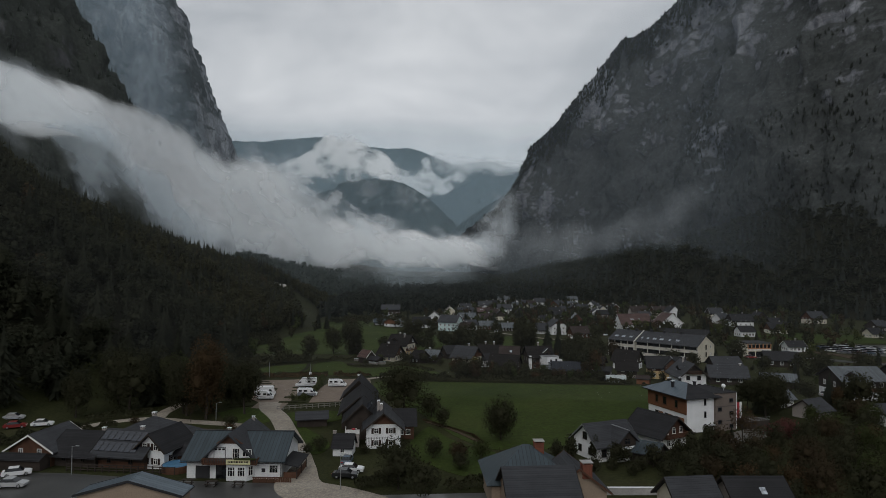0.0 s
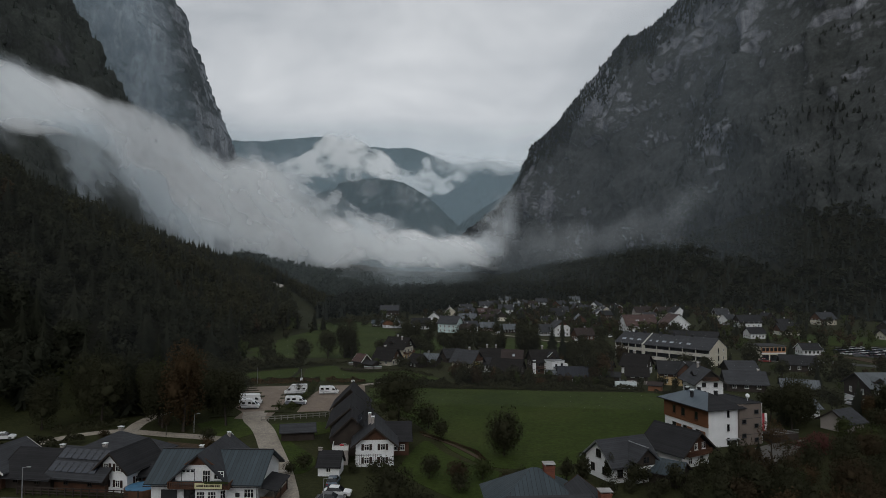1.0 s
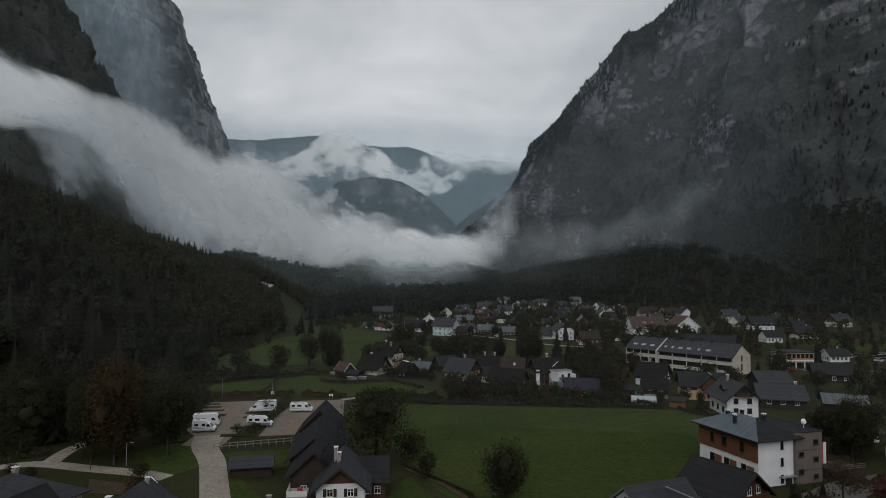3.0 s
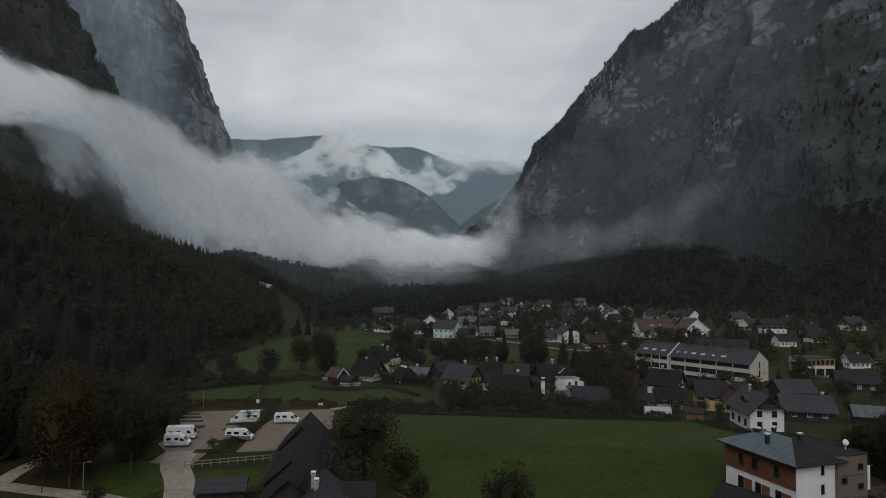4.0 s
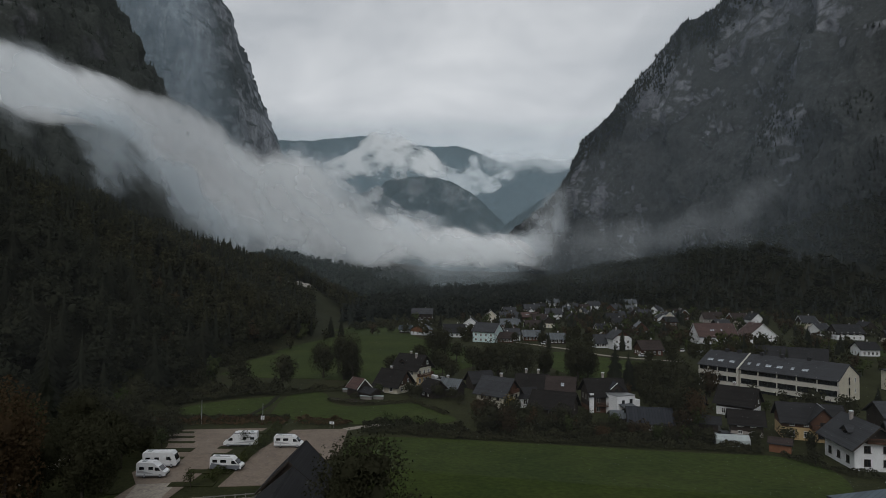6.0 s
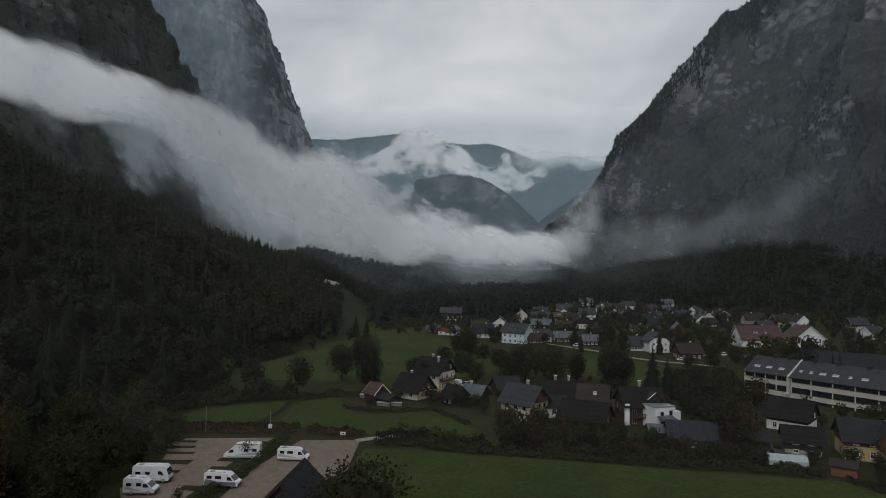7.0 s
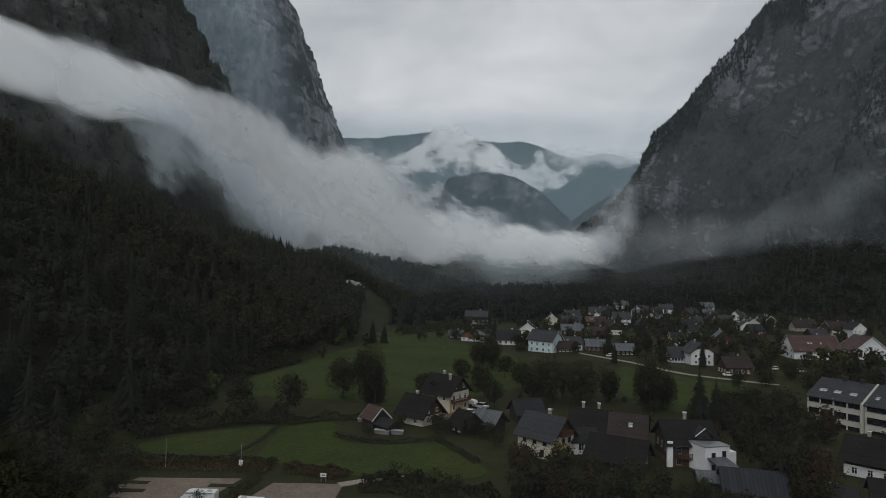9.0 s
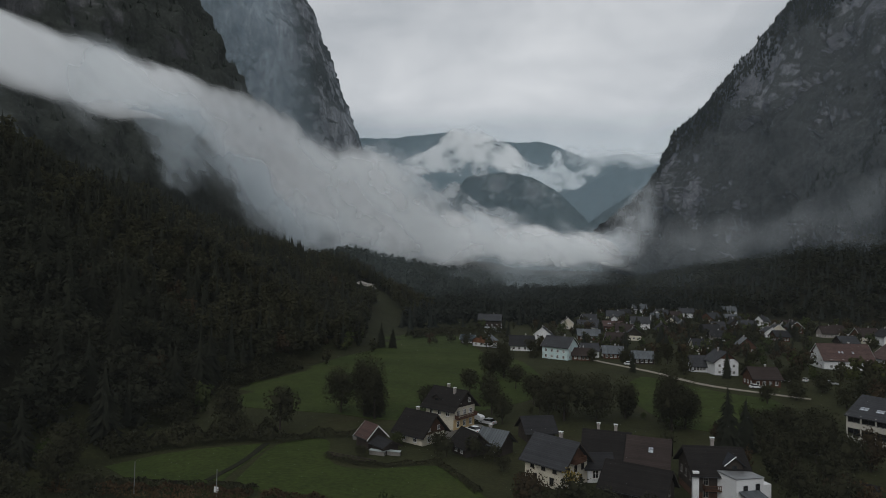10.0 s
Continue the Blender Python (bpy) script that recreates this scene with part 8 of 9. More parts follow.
FAR_TREES = ((-30, 418, 7, "round", "dark"), (-16, 420, 8, "wide", "dark"), (-2, 418, 7, "round", "dark"), (2, 430, 11, "tall", "dark"), (-56, 418, 7, "bush", "dark"), (-62, 436, 8, "round", "dark"), (-78, 440, 7, "bush", "dark"), (-98, 448, 8, "round", "dark"), (8, 396, 9, "wide", "dark"), (31, 398, 8, "round", "dark"), (44, 384, 8, "round", "dark"), (52, 374, 9, "wide", "dark"), (62, 366, 9, "wide", "dark"), (74, 356, 9, "round", "dark"), (40, 352, 8, "wide", "dark"), (52, 344, 9, "wide", "dark"), (30, 340, 7, "round", "dark"), (64, 338, 9, "round", "dark"))
for tx, ty, th, form, tone in NEAR_TREES + FAR_TREES:
    tree(tx, ty, th, form, tone)
for sx, sy, sh in ((11.8, 262, 17), (16.5, 274, 13), (71.5, 246, 9), (86, 214, 9), (60.5, 170.5, 12), (-92, 157, 18), (-106, 168, 20), (-99, 181, 19), (-84.5, 163, 14), (82, 183, 10), (-133, 415, 14), (-128, 418, 12), (-69.2, 270.5, 15), (112, 300, 9), (45.6, 144.6, 3.2), (34.9, 131.2, 2.6)):
    spruce(sx, sy, sh)

# gardens of the far village, filled between the houses
homes = np.array([o.matrix_world.translation[:2] for o in bpy.data.objects if o.type == "EMPTY" and o.name.split(".")[0] in ("house", "barn", "chalet", "school", "shed", "cottage", "fire_station")])
grng = np.random.default_rng(21)
GARDEN = {}
zones = ((-60, 60, 440, 800, 470), (60, 250, 330, 760, 440), (-20, 120, 375, 460, 44), (-120, -60, 440, 590, 40), (100, 180, 190, 300, 26), (-160, -100, 225, 420, 26))
for zx0, zx1, zy0, zy1, count in zones:
    for _ in range(count):
        tx, ty = grng.uniform(zx0, zx1), grng.uniform(zy0, zy1)
        d = homes - np.array((tx, ty))
        # keep clear of the houses and of the ground just before them
        if np.any((np.abs(d[:, 0]) < 7.5) & (d[:, 1] > -7.0) & (d[:, 1] < 10)) or (66 < tx < 116 and 438 < ty < 470):
            continue
        if -14 < tx < 34 and 290 < ty < 385:
            continue
        if zx0 == -160 and tx > float(curve_at(LEFT_FOOT, ty)) + 13:
            continue
        kind = "spruce" if grng.uniform() < 0.22 else str(grng.choice(["dark", "dark", "green", "dark", "autumn"]))
        GARDEN.setdefault(kind, []).append((tx, ty, float(land(tx, ty)) - 0.2, grng.uniform(8, 14) if kind == "spruce" else grng.uniform(4.0, 11.0)))
GARDEN_LEAFY = [leafy_shape(120, 0.066, 400 + i, 4, c, 0.49, True, 0.45)[:3] for i, c in enumerate(((0.36, 0.36, 0.46), (0.44, 0.44, 0.45), (0.27, 0.27, 0.48), (0.50, 0.50, 0.44)))]
for kind, spots in GARDEN.items():
    P = np.array(spots)
    if kind == "spruce":
        wood("garden_spruces", SPRUCE_NEAR, P[:, :3], P[:, 3], CONIFER, "dark garden spruces among the far houses")
    else:
        wood("garden_trees", GARDEN_LEAFY, P[:, :3], P[:, 3], TONES[kind], f"{WORDS[kind]} garden trees among the far houses")

# tall trees on the grass behind the timber houses and before the school
for tx, ty, th, form, tone in ((1, 303, 13, "tall", "dark"), (-9, 301, 9.5, "tall", "dark"), (27, 287, 9, "round", "dark"), (20.5, 267.5, 8, "round", "dark"), (31, 277, 11.5, "wide", "dark"), (-35, 311, 8, "round", "dark"), (-49.5, 309.5, 9, "wide", "dark"), (20, 303, 6, "round", "green"), (34, 284, 9, "tall", "dark"), (24, 296, 6.5, "round", "dark"), (38, 268, 8.5, "round", "autumn")):
    tree(tx, ty, th, form, tone, None, "on the grass before the school")

# the overgrown band between the meadow's hedge and the timber houses
for k in range(44):
    tx, ty = -13 + k * 0.98 + grng.uniform(-0.8, 0.8), grng.uniform(209.5, 217.5)
    if 28.5 < tx < 35:
        continue
    tree(tx, ty, grng.uniform(2.4, 5.2), grng.choice(["bush", "round", "tall", "bush"]), grng.choice(["dark", "green", "dark", "autumn", "dark", "rust"]), None, "between meadow and timber houses", k % 2 == 1)
for tx, ty, th, form, tone in ((-17, 209.8, 8.2, "wide", "dark"), (-13.6, 210.6, 6.4, "wide", "autumn"), (23, 223.5, 11, "tall", "dark"), (26, 224.5, 9.5, "round", "rust"), (20.8, 229, 7.5, "tall", "dark"), (24.8, 231, 8, "round", "autumn"), (-78, 190.5, 5, "bush", "dark"), (-83, 197, 6, "bush", "dark"), (-75.5, 179, 5.5, "round", "dark"), (-74.8, 171.5, 8.5, "round", "dark"), (-79.5, 184, 8, "round", "dark")):
    tree(tx, ty, th, form, tone, None, "on overgrown ground")

# the overgrown gardens below the guest house
trng = np.random.default_rng(12)
placed = []
while len(placed) < 84:
    tx, ty = trng.uniform(36, 104), trng.uniform(101, 182)
    if ty > 140 + (tx - 36) * 0.30 and tx < 62 or np.hypot(*(homes - np.array((tx, ty))).T).min() < 6.5 or (27 < tx < 66 and 128 < ty < 164):
        continue
    if any(math.hypot(tx - p, ty - q) < 4.0 for p, q in placed):
        continue
    placed.append((tx, ty))
    tree(tx, ty, trng.uniform(3.6, 6.9), str(trng.choice(["wide", "round", "bush", "bush", "tall"])), str(trng.choice(["dark", "dark", "green", "autumn", "dark", "rust"])), None, "in the overgrown gardens")

# undergrowth between the middle houses
made = 0
while made < 46:
    tx, ty = grng.uniform(-36, 112), grng.uniform(214, 300)
    d = np.hypot(*(homes - np.array((tx, ty))).T).min()
    if d < 7.5 or (25 < tx < 36 and ty < 240) or (95 < tx and ty > 280) or (38 < tx < 84 and ty > 262):
        continue
    made += 1
    if made % 3:
        tree(tx, ty, grng.uniform(2.2, 4.6), grng.choice(["bush", "round"]), grng.choice(["dark", "green", "autumn", "dark"]), None, "between the timber houses", True)
    else:
        tree(tx, ty, grng.uniform(5, 8), grng.choice(["tall", "round"]), grng.choice(["dark", "dark", "rust"]), None, "between the timber houses", True)


# ---------------------------------------------------------------- hedges and scrub
def hedge(name, line, width, height, material, label, density=26, leaf=0.13, rough=0.5):
    """A leafy bank along a line: leaf clumps over an uneven mound."""
    P = [Vector((p[0], p[1], 0)) for p in line]
    r = np.random.default_rng(int(abs(P[0].x * 13 + P[0].y * 7)) + 5)
    verts, tris, norms = [], [], []
    for a, b in zip(P[:-1], P[1:]):
        n = int((b - a).length * 1.9 * density * max(1.0, width / 1.6))
        d = (b - a).normalized()
        s = Vector((-d.y, d.x, 0))
        for _ in range(n):
            t, q = r.uniform(), r.uniform(-1, 1)
            p = a + (b - a) * t + s * (q * width / 2)
            swell = 1 - rough * 0.5 + rough * float(soft_noise(np.array(p.x), np.array(p.y), 1.6, 3.0))
            top = height * swell * math.sqrt(max(0.05, 1 - q * q * 0.85))
            z = float(land(p.x, p.y)) + top * r.uniform(0.25, 1.0) ** 0.5
            c = np.array((p.x, p.y, z))
            u = r.normal(size=3)
            u /= np.linalg.norm(u)
            w = np.cross(u, r.normal(size=3))
            w /= np.linalg.norm(w) + 1e-9
            k = 0.62 * leaf * r.uniform(0.7, 1.5)
            i = len(verts)
            verts += [c - u * k, c + w * k, c + u * k, c - w * k]
            out = np.array((s.x * q, s.y * q, 0.75)) + r.normal(size=3) * 0.3
            out /= np.linalg.norm(out)
            norms += [out] * 4
            flip = np.dot(np.cross(u + w, 2 * u), out) < 0
            tris += [(i, i + 2, i + 1), (i, i + 3, i + 2)] if flip else [(i, i + 1, i + 2), (i, i + 2, i + 3)]
    ob = new(name, big_mesh(name, np.array(verts), np.array(tris), [material], True, normals=np.array(norms)))
    return tagged(ob, label, "hedge", kind="stuff")


hedge("hedge", ((-57.2, 181), (-58.6, 190), (-60.6, 197), (-61.8, 204)), 2.2, 1.7, LEAF_GREEN, "clipped green hedge between camper bays and yard", 60)
hedge("hedge", ((-56.5, 168), (-57.3, 174), (-57.0, 181)), 2.0, 1.6, LEAF_GREEN, "green hedge beside the parked vans", 50)
hedge("scrub", ((-94, 200), (-86, 202.5), (-78, 204.5), (-67, 208), (-62, 208.5)), 5.0, 1.5, LEAF_RUST, "reddish brown scrub on the ditch bank", 16, 0.24)
hedge("scrub", ((-92, 203), (-84, 206), (-76, 208), (-70, 211), (-63, 211)), 4.0, 1.3, LEAF_DARK, "dark scrub behind the camper park", 18, 0.24)
hedge("scrub", ((-60, 209.5), (-54, 210), (-48, 210)), 4.5, 1.7, LEAF_RUST, "reddish scrub behind the yard", 20, 0.24)
hedge("hedge", ((-44, 207), (-38, 208.5), (-30, 207.5), (-22, 206.5)), 7.0, 2.6, LEAF_DARK, "dark bramble mound on the meadow's edge", 22, 0.28)
hedge("scrub", ((-41, 211), (-35, 211.5), (-28, 210)), 4.0, 3.0, LEAF_GREEN, "light green scrub on top of the mound", 14, 0.26)
hedge("hedge", ((-24, 206), (-12, 206.8), (0, 207.4), (12, 208), (24, 209), (36, 208.6)), 4.2, 1.8, LEAF_DARK, "dark hedge along the meadow", 26, 0.26)
hedge("hedge", ((-20, 212), (-8, 212.5), (4, 212), (16, 213), (27, 213)), 5.5, 2.0, LEAF_DARK, "garden bushes behind the meadow's hedge", 20, 0.28)
hedge("hedge", ((39, 207), (43, 201.5), (47.5, 196.5), (56, 194)), 2.0, 1.5, LEAF_DARK, "dark hedge round the white house's garden", 34, 0.2)
hedge("hedge", ((-21, 152), (-17, 147.5), (-12.5, 143.5), (-8, 138.5), (-6, 133)), 0.9, 0.6, LEAF_AUTUMN, "low brown scrub along the meadow's edge", 24, 0.2)
hedge("hedge", ((-101, 123), (-93, 128.5), (-86, 134)), 3.0, 2.2, LEAF_DARK, "dark hedge behind the timber house", 34, 0.24)
hedge("hedge", ((-112, 110), (-103, 116), (-97, 121)), 3.0, 2.2, LEAF_DARK, "dark hedge beside the parked cars", 30, 0.24)
hedge("hedge", ((-24.5, 103.5), (-21.5, 105), (-18, 109)), 3.2, 2.4, LEAF_DARK, "dark hedge beside the drive", 40, 0.22)
hedge("hedge", ((-10, 104.5), (-4, 107.5), (-1, 110.5)), 2.2, 2.0, LEAF_DARK, "dark hedge along the street", 40, 0.22)
hedge("hedge", ((-62, 233), (-56, 231), (-50, 231.5), (-41, 238), (-36, 233), (-29, 225)), 1.8, 1.0, LEAF_DARK, "low dark hedge round the chalet garden", 26, 0.2)
hedge("hedge", ((-76, 237), (-70, 246), (-64, 249), (-60, 250)), 2.6, 2.0, LEAF_DARK, "dark hedge behind the garden", 30, 0.22)
hedge("scrub", ((-100, 216), (-97, 224), (-90, 232), (-84, 238), (-78, 240)), 7, 4.0, LEAF_DARK, "bushes between meadow and forest", 20, 0.34)
hedge("scrub", ((-104, 236), (-112, 250), (-122, 268), (-127, 290), (-130, 330)), 9, 5.0, LEAF_DARK, "bushes along the foot of the forest", 14, 0.40)
hedge("scrub", ((-98, 140), (-92, 145), (-88, 150)), 5, 1.6, LEAF_DARK, "low growth under the trees by the path", 24, 0.22)
hedge("hedge", ((10, 131), (22, 135.5), (26, 131)), 1.8, 1.4, LEAF_DARK, "garden hedge between white house and chalet", 30, 0.2)
hedge("hedge", ((52, 150), (60, 154), (70, 156), (80, 158)), 2.0, 1.4, LEAF_DARK, "dark hedge behind the garden lawn", 30, 0.2)
hedge("scrub", ((-140, 470), (-125, 505), (-112, 520), (-96, 530)), 8, 5, LEAF_DARK, "bushes at the meadow's far end", 8, 0.5)
sheet("lawn", ((54, 148.5), (64, 150), (82, 154), (82, 158), (62, 156)), SLOPE_GRASS, "yellowish lawn beside the guest house", "lawn", 0.1, 5)


# ---------------------------------------------------------------- vehicles
def wheel(parent, x, y, r=0.34, w=0.22):
    tyre = once(("tyre", r), lambda: Geo().tube((0, -w / 2, 0), (0, w / 2, 0), r, r, 14).mesh("tyre", [RUBBER]))
    rim = once(("rim", r), lambda: Geo().tube((0, -w / 2 - 0.012, 0), (0, w / 2 + 0.012, 0), r * 0.58, r * 0.58, 10).mesh("rim", [METAL_GREY]))
    t = part("wheel", tyre, None, parent, at=pose(x, y, r))
    part("rim", rim, None, t)


def loft_body(profile, half, tumble=0.12, shoulder=0.95):
    """A vehicle shell: its side outline (x, z) given width, drawn in towards the roof."""
    g = Geo()
    zmax = max(z for _, z in profile)
    y_at = lambda z: half * (1.0 if z < shoulder else 1 - tumble * (z - shoulder) / max(0.01, zmax - shoulder))
    L = [(x, -y_at(z), z) for x, z in profile]
    R = [(x, y_at(z), z) for x, z in profile]
    g.face(L)
    g.face(list(reversed(R)))
    n = len(profile)
    for i in range(n):
        j = (i + 1) % n
        g.face([L[j], L[i], R[i], R[j]])
    return g


def car(x, y, yaw, colour, label, group="", estate=False):
    """A parked passenger car, its bonnet towards its own +x."""
    r = root("car", label, "car", pose(x, y, float(land(x, y)) + 0.1, 0, 0, yaw), group)
    key = ("carbody", colour.name, estate)
    back = -1.75 if estate else -1.15
    part("body", once(key, lambda: loft_body([(-2.1, 0.28), (2.1, 0.28), (2.15, 0.62), (1.95, 0.78), (1.0, 0.92), (-1.9, 0.95), (-2.15, 0.85), (-2.18, 0.5)], 0.88, 0.0).mesh("body", [colour])), None, r)
    part("cabin", once(("cabin", estate), lambda: loft_body([(1.05, 0.9), (0.3, 1.42), (back, 1.46), (back - 0.6, 0.93)], 0.84, 0.22, 0.9).mesh("cabin", [GLASS])), None, r, "dark glazed cabin")
    part("roof", once(("carroof", colour.name, estate), lambda: loft_body([(0.32, 1.40), (0.25, 1.46), (back + 0.05, 1.50), (back - 0.08, 1.42)], 0.68, 0.05, 1.4).mesh("roof", [colour])), None, r)
    for u in (-1.35, 1.35):
        for s in (-1, 1):
            wheel(r, u, s * 0.78, 0.32, 0.2)
    for s in (-1, 1):
        part("headlight", once(("headlight",), lambda: Geo().box(-0.05, -0.18, -0.07, 0.05, 0.18, 0.07).mesh("headlight", [LIGHT_LENS])), None, r, at=pose(2.1, s * 0.62, 0.66))
        part("tail_light", once(("tail",), lambda: Geo().box(-0.05, -0.14, -0.09, 0.05, 0.14, 0.09).mesh("tail_light", [LIGHT_RED])), None, r, at=pose(-2.15, s * 0.66, 0.74))
    return r


def camper(x, y, yaw, label, length=6.8, high=2.95, kind="semi", lower=None):
    """A motor home: cab, living body, windows, skirts and roof fittings. Its cab points towards its own +x."""
    r = root("motor_home", label, "motor home", pose(x, y - 1.2, float(land(x, y)) + 0.1, 0, 0, yaw) @ Matrix.Scale(0.89, 4), "parked motor homes")
    a, b = -length / 2, length / 2
    if kind == "van":
        prof = [(a, 0.35), (b, 0.35), (b + 0.02, 0.95), (b - 0.55, 1.22), (b - 1.45, 2.05), (b - 1.9, 2.42), (a + 0.12, 2.48), (a - 0.02, 2.2)]
        half, high = 1.0, 2.48
    elif kind == "integral":
        prof = [(a, 0.4), (b - 0.1, 0.4), (b, 0.9), (b - 0.1, 1.3), (b - 0.55, 2.5), (b - 0.9, 2.9), (a + 0.1, 2.95), (a - 0.02, 2.7)]
        half = 1.12
    else:
        prof = [(a, 0.4), (b, 0.4), (b + 0.02, 0.95), (b - 0.5, 1.2), (b - 1.3, 1.98), (b - 1.55, 2.1), (b - 2.1, high - 0.15), (b - 2.6, high), (a + 0.1, high), (a - 0.02, high - 0.2)]
        half = 1.1
    part("body", loft_body(prof, half, 0.05, 1.2), CAR_WHITE, r)
    if lower:
        part("skirt", Geo().box(a + 0.05, -half - 0.012, 0.36, b - 0.3, half + 0.012, 1.05), lower, r, "dark painted lower panels")
    else:
        part("skirt", Geo().box(a + 0.05, -half - 0.012, 0.36, b - 0.6, half + 0.012, 0.62), CAR_SILVER, r)
    zc = 1.32 if kind != "integral" else 1.5
    part("windscreen", Geo().slab([(b - 0.53, -half * 0.86, 1.28), (b - 0.53, half * 0.86, 1.28), (b - 1.26, half * 0.8, 1.97), (b - 1.26, -half * 0.8, 1.97)] if kind != "integral" else
                                  [(b - 0.07, -half * 0.9, 1.35), (b - 0.07, half * 0.9, 1.35), (b - 0.48, half * 0.86, 2.4), (b - 0.48, -half * 0.86, 2.4)], 0.03), GLASS, r)
    for s in (-1, 1):
        y0, y1 = sorted((s * (half * 0.985), s * (half + 0.02)))
        part("cab_window", Geo().extrude([(b - 1.9, zc), (b - 0.9, zc), (b - 1.35, zc + 0.55), (b - 1.9, zc + 0.6)], y0, y1), GLASS, r)
        for u, w in ((a + 0.55, 0.85), (a + 2.2, 0.8)) if kind != "van" else ((a + 0.5, 0.9), (a + 2.0, 1.1)):
            part("side_window", Geo().box(u, y0, 1.5, u + w, y1, 2.02), GLASS, r)
        part("stripe", Geo().extrude([(a + 0.2, 0.95), (b - 2.2, 0.72), (b - 2.2, 0.82), (a + 0.9, 1.35), (a + 0.2, 1.4)], s * (half + 0.006) - 0.004, s * (half + 0.006) + 0.004), CAR_SILVER if not lower else CAR_GREY, r)
        part("headlight", Geo().box(b - 0.12, s * half * 0.75 - 0.18, 0.8, b + 0.03, s * half * 0.75 + 0.18, 1.0), LIGHT_LENS, r)
        part("tail_light", Geo().box(a - 0.05, s * half * 0.85 - 0.08, 0.8, a + 0.03, s * half * 0.85 + 0.08, 1.2), LIGHT_RED, r)
        part("mirror", Geo().box(b - 1.2, s * (half + 0.2) - 0.1, 1.4, b - 1.1, s * (half + 0.2) + 0.1, 1.75), METAL_DARK, r)
        for u in (a + 1.45, b - 1.0):
            wheel(r, u, s * (half - 0.12), 0.35, 0.24)
    part("bumper", Geo().box(b - 0.25, -half * 0.95, 0.36, b + 0.06, half * 0.95, 0.62), METAL_DARK, r)
    part("roof_hatch", Geo().box(a + 0.8, -0.35, high, a + 1.5, 0.35, high + 0.14), PLASTIC_PALE, r)
    part("roof_hatch", Geo().box(a + 2.6, -0.3, high, a + 3.2, 0.3, high + 0.12), METAL_WHITE, r)
    part("awning_case", Geo().box(a + 0.3, half * 0.85, high - 0.16, b - 2.2, half * 0.98, high + 0.02), METAL_GREY, r)
    if kind == "van":
        part("roof_rack", Geo().tube((a + 0.3, -0.7, high + 0.12), (b - 2.2, -0.7, high + 0.12), 0.03, 0.03, 6).tube((a + 0.3, 0.7, high + 0.12), (b - 2.2, 0.7, high + 0.12), 0.03, 0.03, 6), METAL_DARK, r)
    return r


camper(-62.4, 190.4, 197, "white semi-integrated motor home with dark stripes", 7.0)
camper(-53.2, 191.8, 12, "white panel van camper with dark windows", 6.0, kind="van")
camper(-57.2, 176.4, 10, "grey and white high-roof camper van", 6.0, kind="van", lower=CAR_GREY)
camper(-68.9, 175.2, 18, "large white integrated motor home", 6.3, kind="integral")
camper(-66.9, 170.2, 16, "small white motor home with overcab", 5.2, 2.75)
CARS = (
    (-82.2, 101.6, 35, CAR_WHITE, "white parked hatchback"), (-78.5, 96.4, 12, CAR_SILVER, "silver parked car"), (-84.5, 95.6, 15, CAR_GREY, "grey parked car"), (-88.5, 100, 30, CAR_BLACK, "black parked car"),
    (-29.3, 116.2, 98, CAR_BLUE, "blue-grey parked estate car"), (-27.2, 111.4, 5, CAR_WHITE, "white parked car"), (-27.4, 108.4, 4, CAR_BLACK, "black parked car"),
    (-108, 131, 30, CAR_RED, "red and white parked car"), (-103.5, 133.5, 25, CAR_WHITE, "white parked car"), (-111.5, 127, 30, CAR_WHITE, "white parked car"), (-113.5, 137, 25, CAR_SILVER, "silver parked car"),
    (97, 286.4, 5, CAR_RED, "dark red parked car"), (104.5, 286, 8, CAR_WHITE, "white parked car"), (87.5, 196.8, 20, CAR_SILVER, "silver parked car"), (31, 372.5, 12, CAR_WHITE, "white parked car"), (-41.5, 264.4, 150, CAR_WHITE, "white parked car"), (-40.6, 274, 160, CAR_SILVER, "silver parked car"), (28.6, 232.5, 12, CAR_WHITE, "white parked car"), (31.6, 218.2, 5, CAR_BLACK, "black parked car"), (104, 268.5, 25, CAR_GREY, "grey parked car"), (108.5, 271, 25, CAR_WHITE, "white parked car"),
    (-83, 449, 10, CAR_SILVER, "silver parked car"), (-14, 416, 20, CAR_WHITE, "white parked car"), (44, 396, 30, CAR_WHITE, "white parked car"), (60, 398, 15, CAR_SILVER, "silver parked car"), (52, 402, 70, CAR_WHITE, "white parked van-like car"), (118, 430, 10, CAR_WHITE, "white parked car"), (150, 440, 15, CAR_SILVER, "silver parked car"), (-52, 500, 10, CAR_WHITE, "white parked car"), (-22, 505, 40, CAR_WHITE, "white parked car"))
for cx_, cy_, ca_, cc_, cl_ in CARS:
    car(cx_, cy_, ca_, cc_, cl_ + " beside the village houses")
crng = np.random.default_rng(4)
for row in range(5):
    for k in range(12):
        if crng.uniform() < 0.15:
            continue
        ux, uy = 0.83, 0.56
        car(153 + ux * k * 3.1 - uy * row * 7.2, 312.5 + uy * k * 3.1 + ux * row * 7.2 * 0.95, 120 + crng.uniform(-3, 3), (CAR_WHITE, CAR_SILVER, CAR_GREY, CAR_BLACK, CAR_WHITE, CAR_BLUE)[crng.integers(0, 6)],
            "car parked in the crowded car park", "cars in the car park")

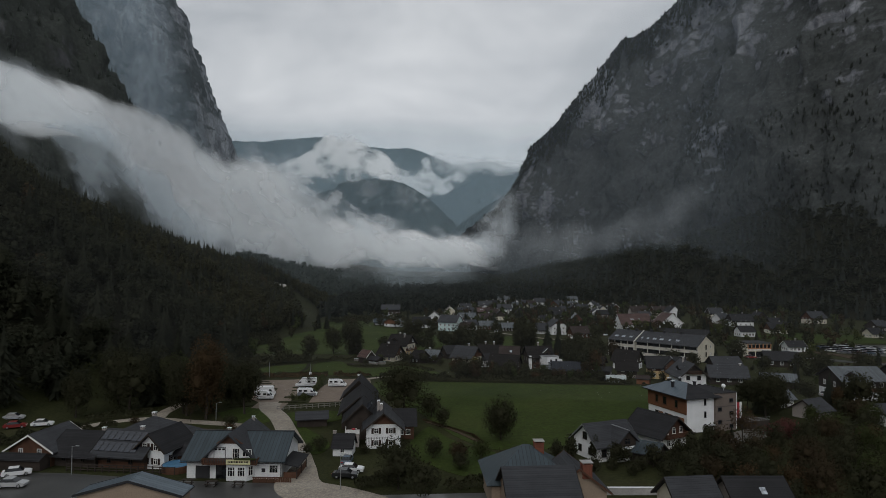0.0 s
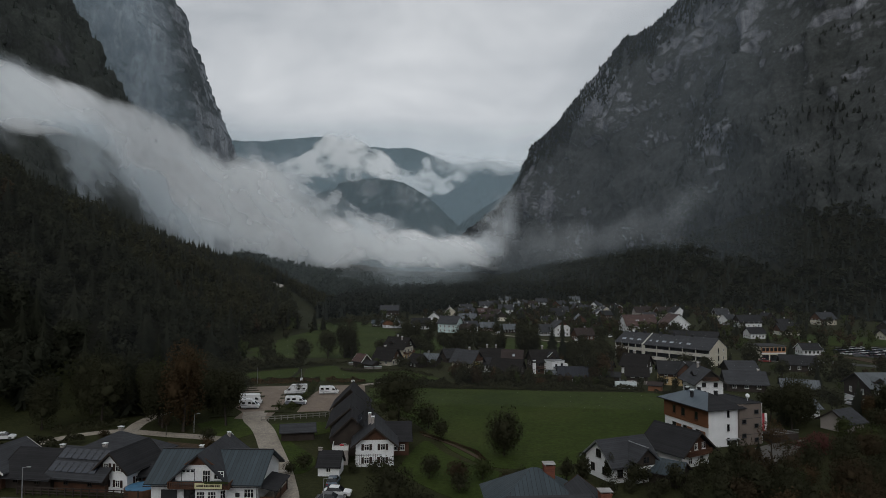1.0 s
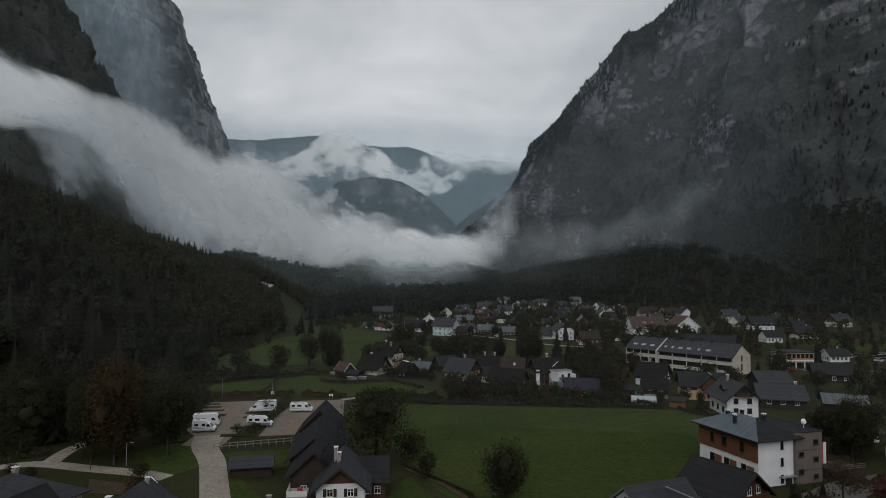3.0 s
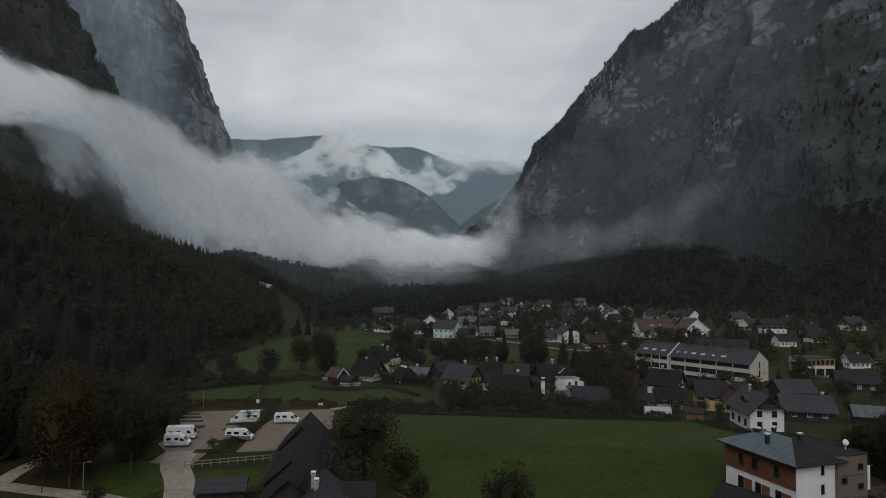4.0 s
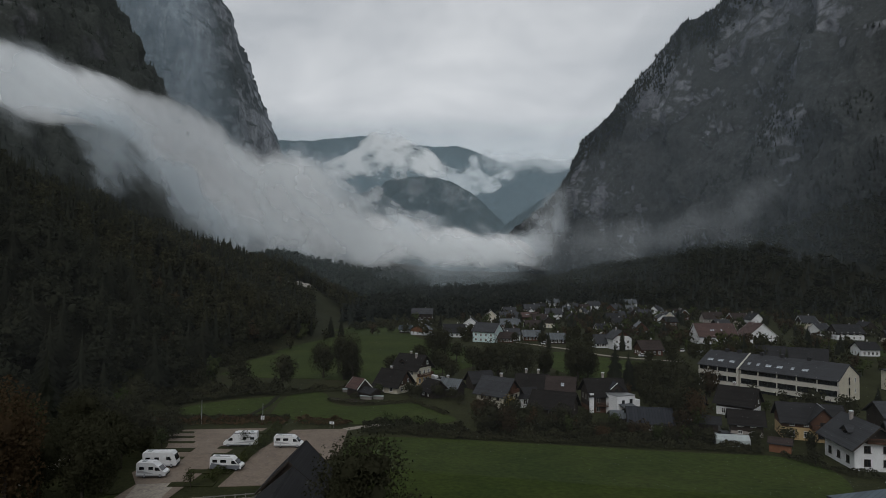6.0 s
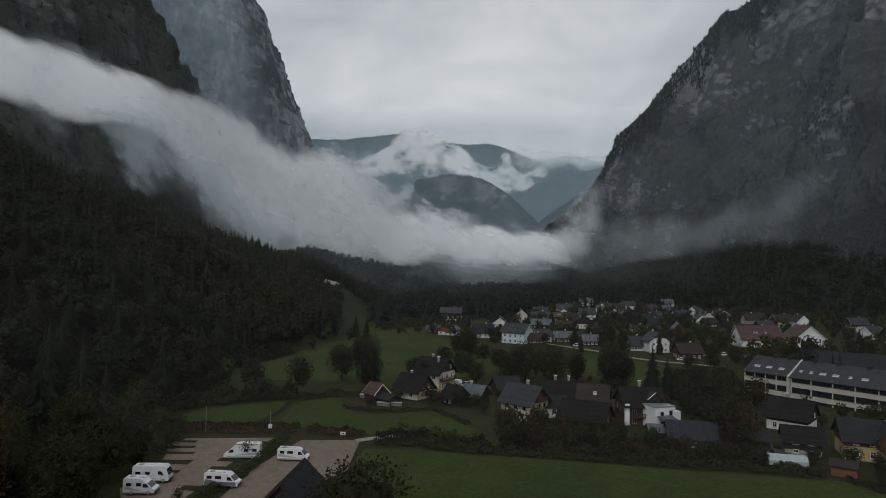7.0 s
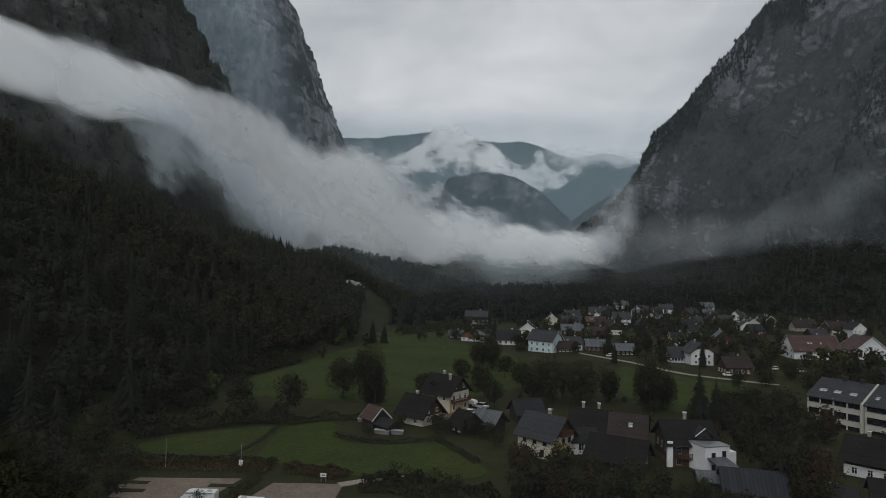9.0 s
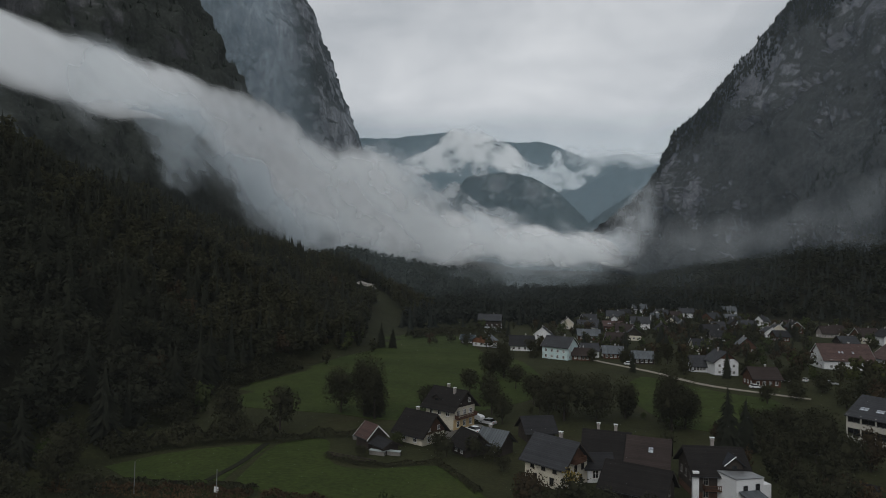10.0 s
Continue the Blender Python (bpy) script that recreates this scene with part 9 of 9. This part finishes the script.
# ---------------------------------------------------------------- fences, poles and small things
def rail_fence(x0, y0, x1, y1, label, material, posts=10, rails=2, h=1.05):
    d = Vector((x1 - x0, y1 - y0, 0))
    r = root("fence", label, "fence", pose(x0, y0, 0, 0, 0, math.degrees(math.atan2(d.y, d.x))))
    n = d.length
    for i in range(posts):
        xx = n * i / (posts - 1)
        part("post", once(("fpost", material.name, h), lambda: Geo().box(-0.08, -0.08, -0.3, 0.08, 0.08, h + 0.1).mesh("post", [material])), None, r,
             at=pose(xx, 0, float(land(x0 + d.x * i / (posts - 1), y0 + d.y * i / (posts - 1)))))
    for k in range(rails):
        part("rail", Geo().box(0, -0.05, h * (k + 1) / rails - 0.09, n, 0.05, h * (k + 1) / rails + 0.05), material, r)
    return r


rail_fence(-58.5, 156.5, -45.5, 163, "pale weathered timber rail fence by the drive", WOOD_GREY, 11)
rail_fence(-45.5, 163, -43, 168.5, "pale weathered timber rail fence by the yard", WOOD_GREY, 5)
rail_fence(-100.5, 118.5, -90, 131, "dark timber fence behind the timber house", WOOD_DARK, 12)
rail_fence(-62, 233.5, -51, 232, "thin dark garden fence of the chalets", WOOD_DARK, 10, 2, 0.9)
rail_fence(-76, 105.3, -56.5, 105.9, "dark timber fence before the houses", WOOD_DARK, 16, 3, 1.2)


def pole(x, y, h, label, lamp=False, sign=False, name="pole"):
    r = root(name, label, name.replace("_", " "), pose(x, y, float(land(x, y))))
    part("shaft", Geo().tube((0, 0, -0.2), (0, 0, h), 0.09, 0.055, 8), METAL_GREY, r)
    if lamp:
        part("arm", Geo().tube((0, 0, h - 0.05), (0.9, 0, h + 0.12), 0.035, 0.03, 6), METAL_GREY, r)
        part("lamp_head", Geo().box(0.7, -0.13, h + 0.06, 1.3, 0.13, h + 0.2), METAL_GREY, r)
    if sign:
        part("sign_plate", Geo().box(-0.42, -0.06, 0.5, 0.42, -0.02, 1.5), METAL_WHITE, r, "plain white sign plate")
    return r


pole(-79.8, 203.4, 5.2, "pale slender flag pole at the camper park")
pole(-67.4, 207.6, 4.2, "pole with a white notice plate", sign=True)
pole(-26.6, 102.6, 5.5, "street lamp at the corner of the drive", lamp=True, name="street_lamp")
pole(-73.6, 103.4, 4.8, "street lamp beside the parked cars", lamp=True, name="street_lamp")
pole(-68.5, 144.5, 4.0, "street lamp beside the gravel path", lamp=True, name="street_lamp")
sb = root("notice_board", "white notice board on two posts", "notice board", pose(-50.6, 206.3, 0, 0, 0, 10))
part("board", Geo().box(-0.5, -0.04, 0.9, 0.5, 0.04, 1.45), METAL_WHITE, sb)
for s in (-1, 1):
    part("post", Geo().box(s * 0.4 - 0.05, 0.04, -0.2, s * 0.4 + 0.05, 0.12, 1.45), WOOD_GREY, sb)
part("lettering", Geo().box(-0.3, -0.055, 1.1, 0.3, -0.045, 1.28), SHUTTER_DARK, sb)
pool = root("garden_pool", "round garden pool with wooden wall and blue cover", "pool", pose(-57.4, 108.2, 0))
part("pool_wall", Geo().tube((0, 0, -0.1), (0, 0, 1.15), 2.5, 2.5, 22), WOOD_BROWN, pool)
part("cover", Geo().tube((0, 0, 1.15), (0, 0, 1.28), 2.35, 2.1, 22), BLUE_COVER, pool)
for i, (bx, by) in enumerate(((-51.8, 101.6), (-47.6, 101.4), (-43.2, 101.8))):
    b = root("bench_table", "dark picnic table before the inn", "table", pose(bx, by, 0.07, 0, 0, 6), "picnic tables before the inn")
    part("tabletop", Geo().box(-0.9, -0.38, 0.7, 0.9, 0.38, 0.76), WOOD_DARK, b)
    for s in (-1, 1):
        part("bench", Geo().box(-0.9, s * 0.72 - 0.13, 0.42, 0.9, s * 0.72 + 0.13, 0.47), WOOD_DARK, b)
        part("leg_frame", Geo().box(s * 0.65 - 0.05, -0.8, 0.0, s * 0.65 + 0.05, 0.8, 0.08).box(s * 0.65 - 0.05, -0.08, 0.08, s * 0.65 + 0.05, 0.08, 0.7).box(s * 0.65 - 0.05, -0.75, 0.34, s * 0.65 + 0.05, 0.75, 0.42), WOOD_DARK, b)
bar = root("barrier", "thin white barrier pole across the drive", "barrier", pose(-43.5, 118.5, 0, 0, 0, 6))
part("boom", Geo().tube((-0.2, 0, 0.95), (5.4, 0, 1.05), 0.05, 0.04, 8), PAINT_WHITE, bar)
part("stand", Geo().box(-0.3, -0.12, -0.1, 0.05, 0.12, 1.15), METAL_GREY, bar)
tr = root("trailer", "white covered trailer on the garden grass", "trailer", pose(-43.6, 276.4, float(land(-43, 276)) + 0.05, 0, 0, -35))
part("box", Geo().extrude([(-1.6, 0.5), (1.6, 0.5), (1.6, 1.3), (1.2, 1.6), (-1.4, 1.6), (-1.6, 1.3)], -0.7, 0.7), METAL_WHITE, tr)
for s in (-1, 1):
    wheel(tr, 0, s * 0.8, 0.28, 0.16)
part("drawbar", Geo().tube((1.6, 0, 0.5), (2.5, 0, 0.45), 0.04, 0.04, 6), METAL_DARK, tr)
for wx, wy, wa, wl in ((-53.5, 238.2, 0, 3.2), (-50.4, 239.2, 6, 2.6), (-61.5, 247.2, 10, 3.4)):
    wp = root("wood_pile", "low pile of pale covered firewood", "wood pile", pose(wx, wy, float(land(wx, wy)), 0, 0, wa))
    part("firewood", Geo().box(-wl / 2, -0.4, -0.1, wl / 2, 0.4, 0.8), WOOD_GREY, wp)
    part("cover", Geo().slab([(-wl / 2 - 0.1, -0.5, 0.86), (wl / 2 + 0.1, -0.5, 0.82), (wl / 2 + 0.1, 0.5, 0.9), (-wl / 2 - 0.1, 0.5, 0.94)], 0.05), PLASTIC_PALE, wp)
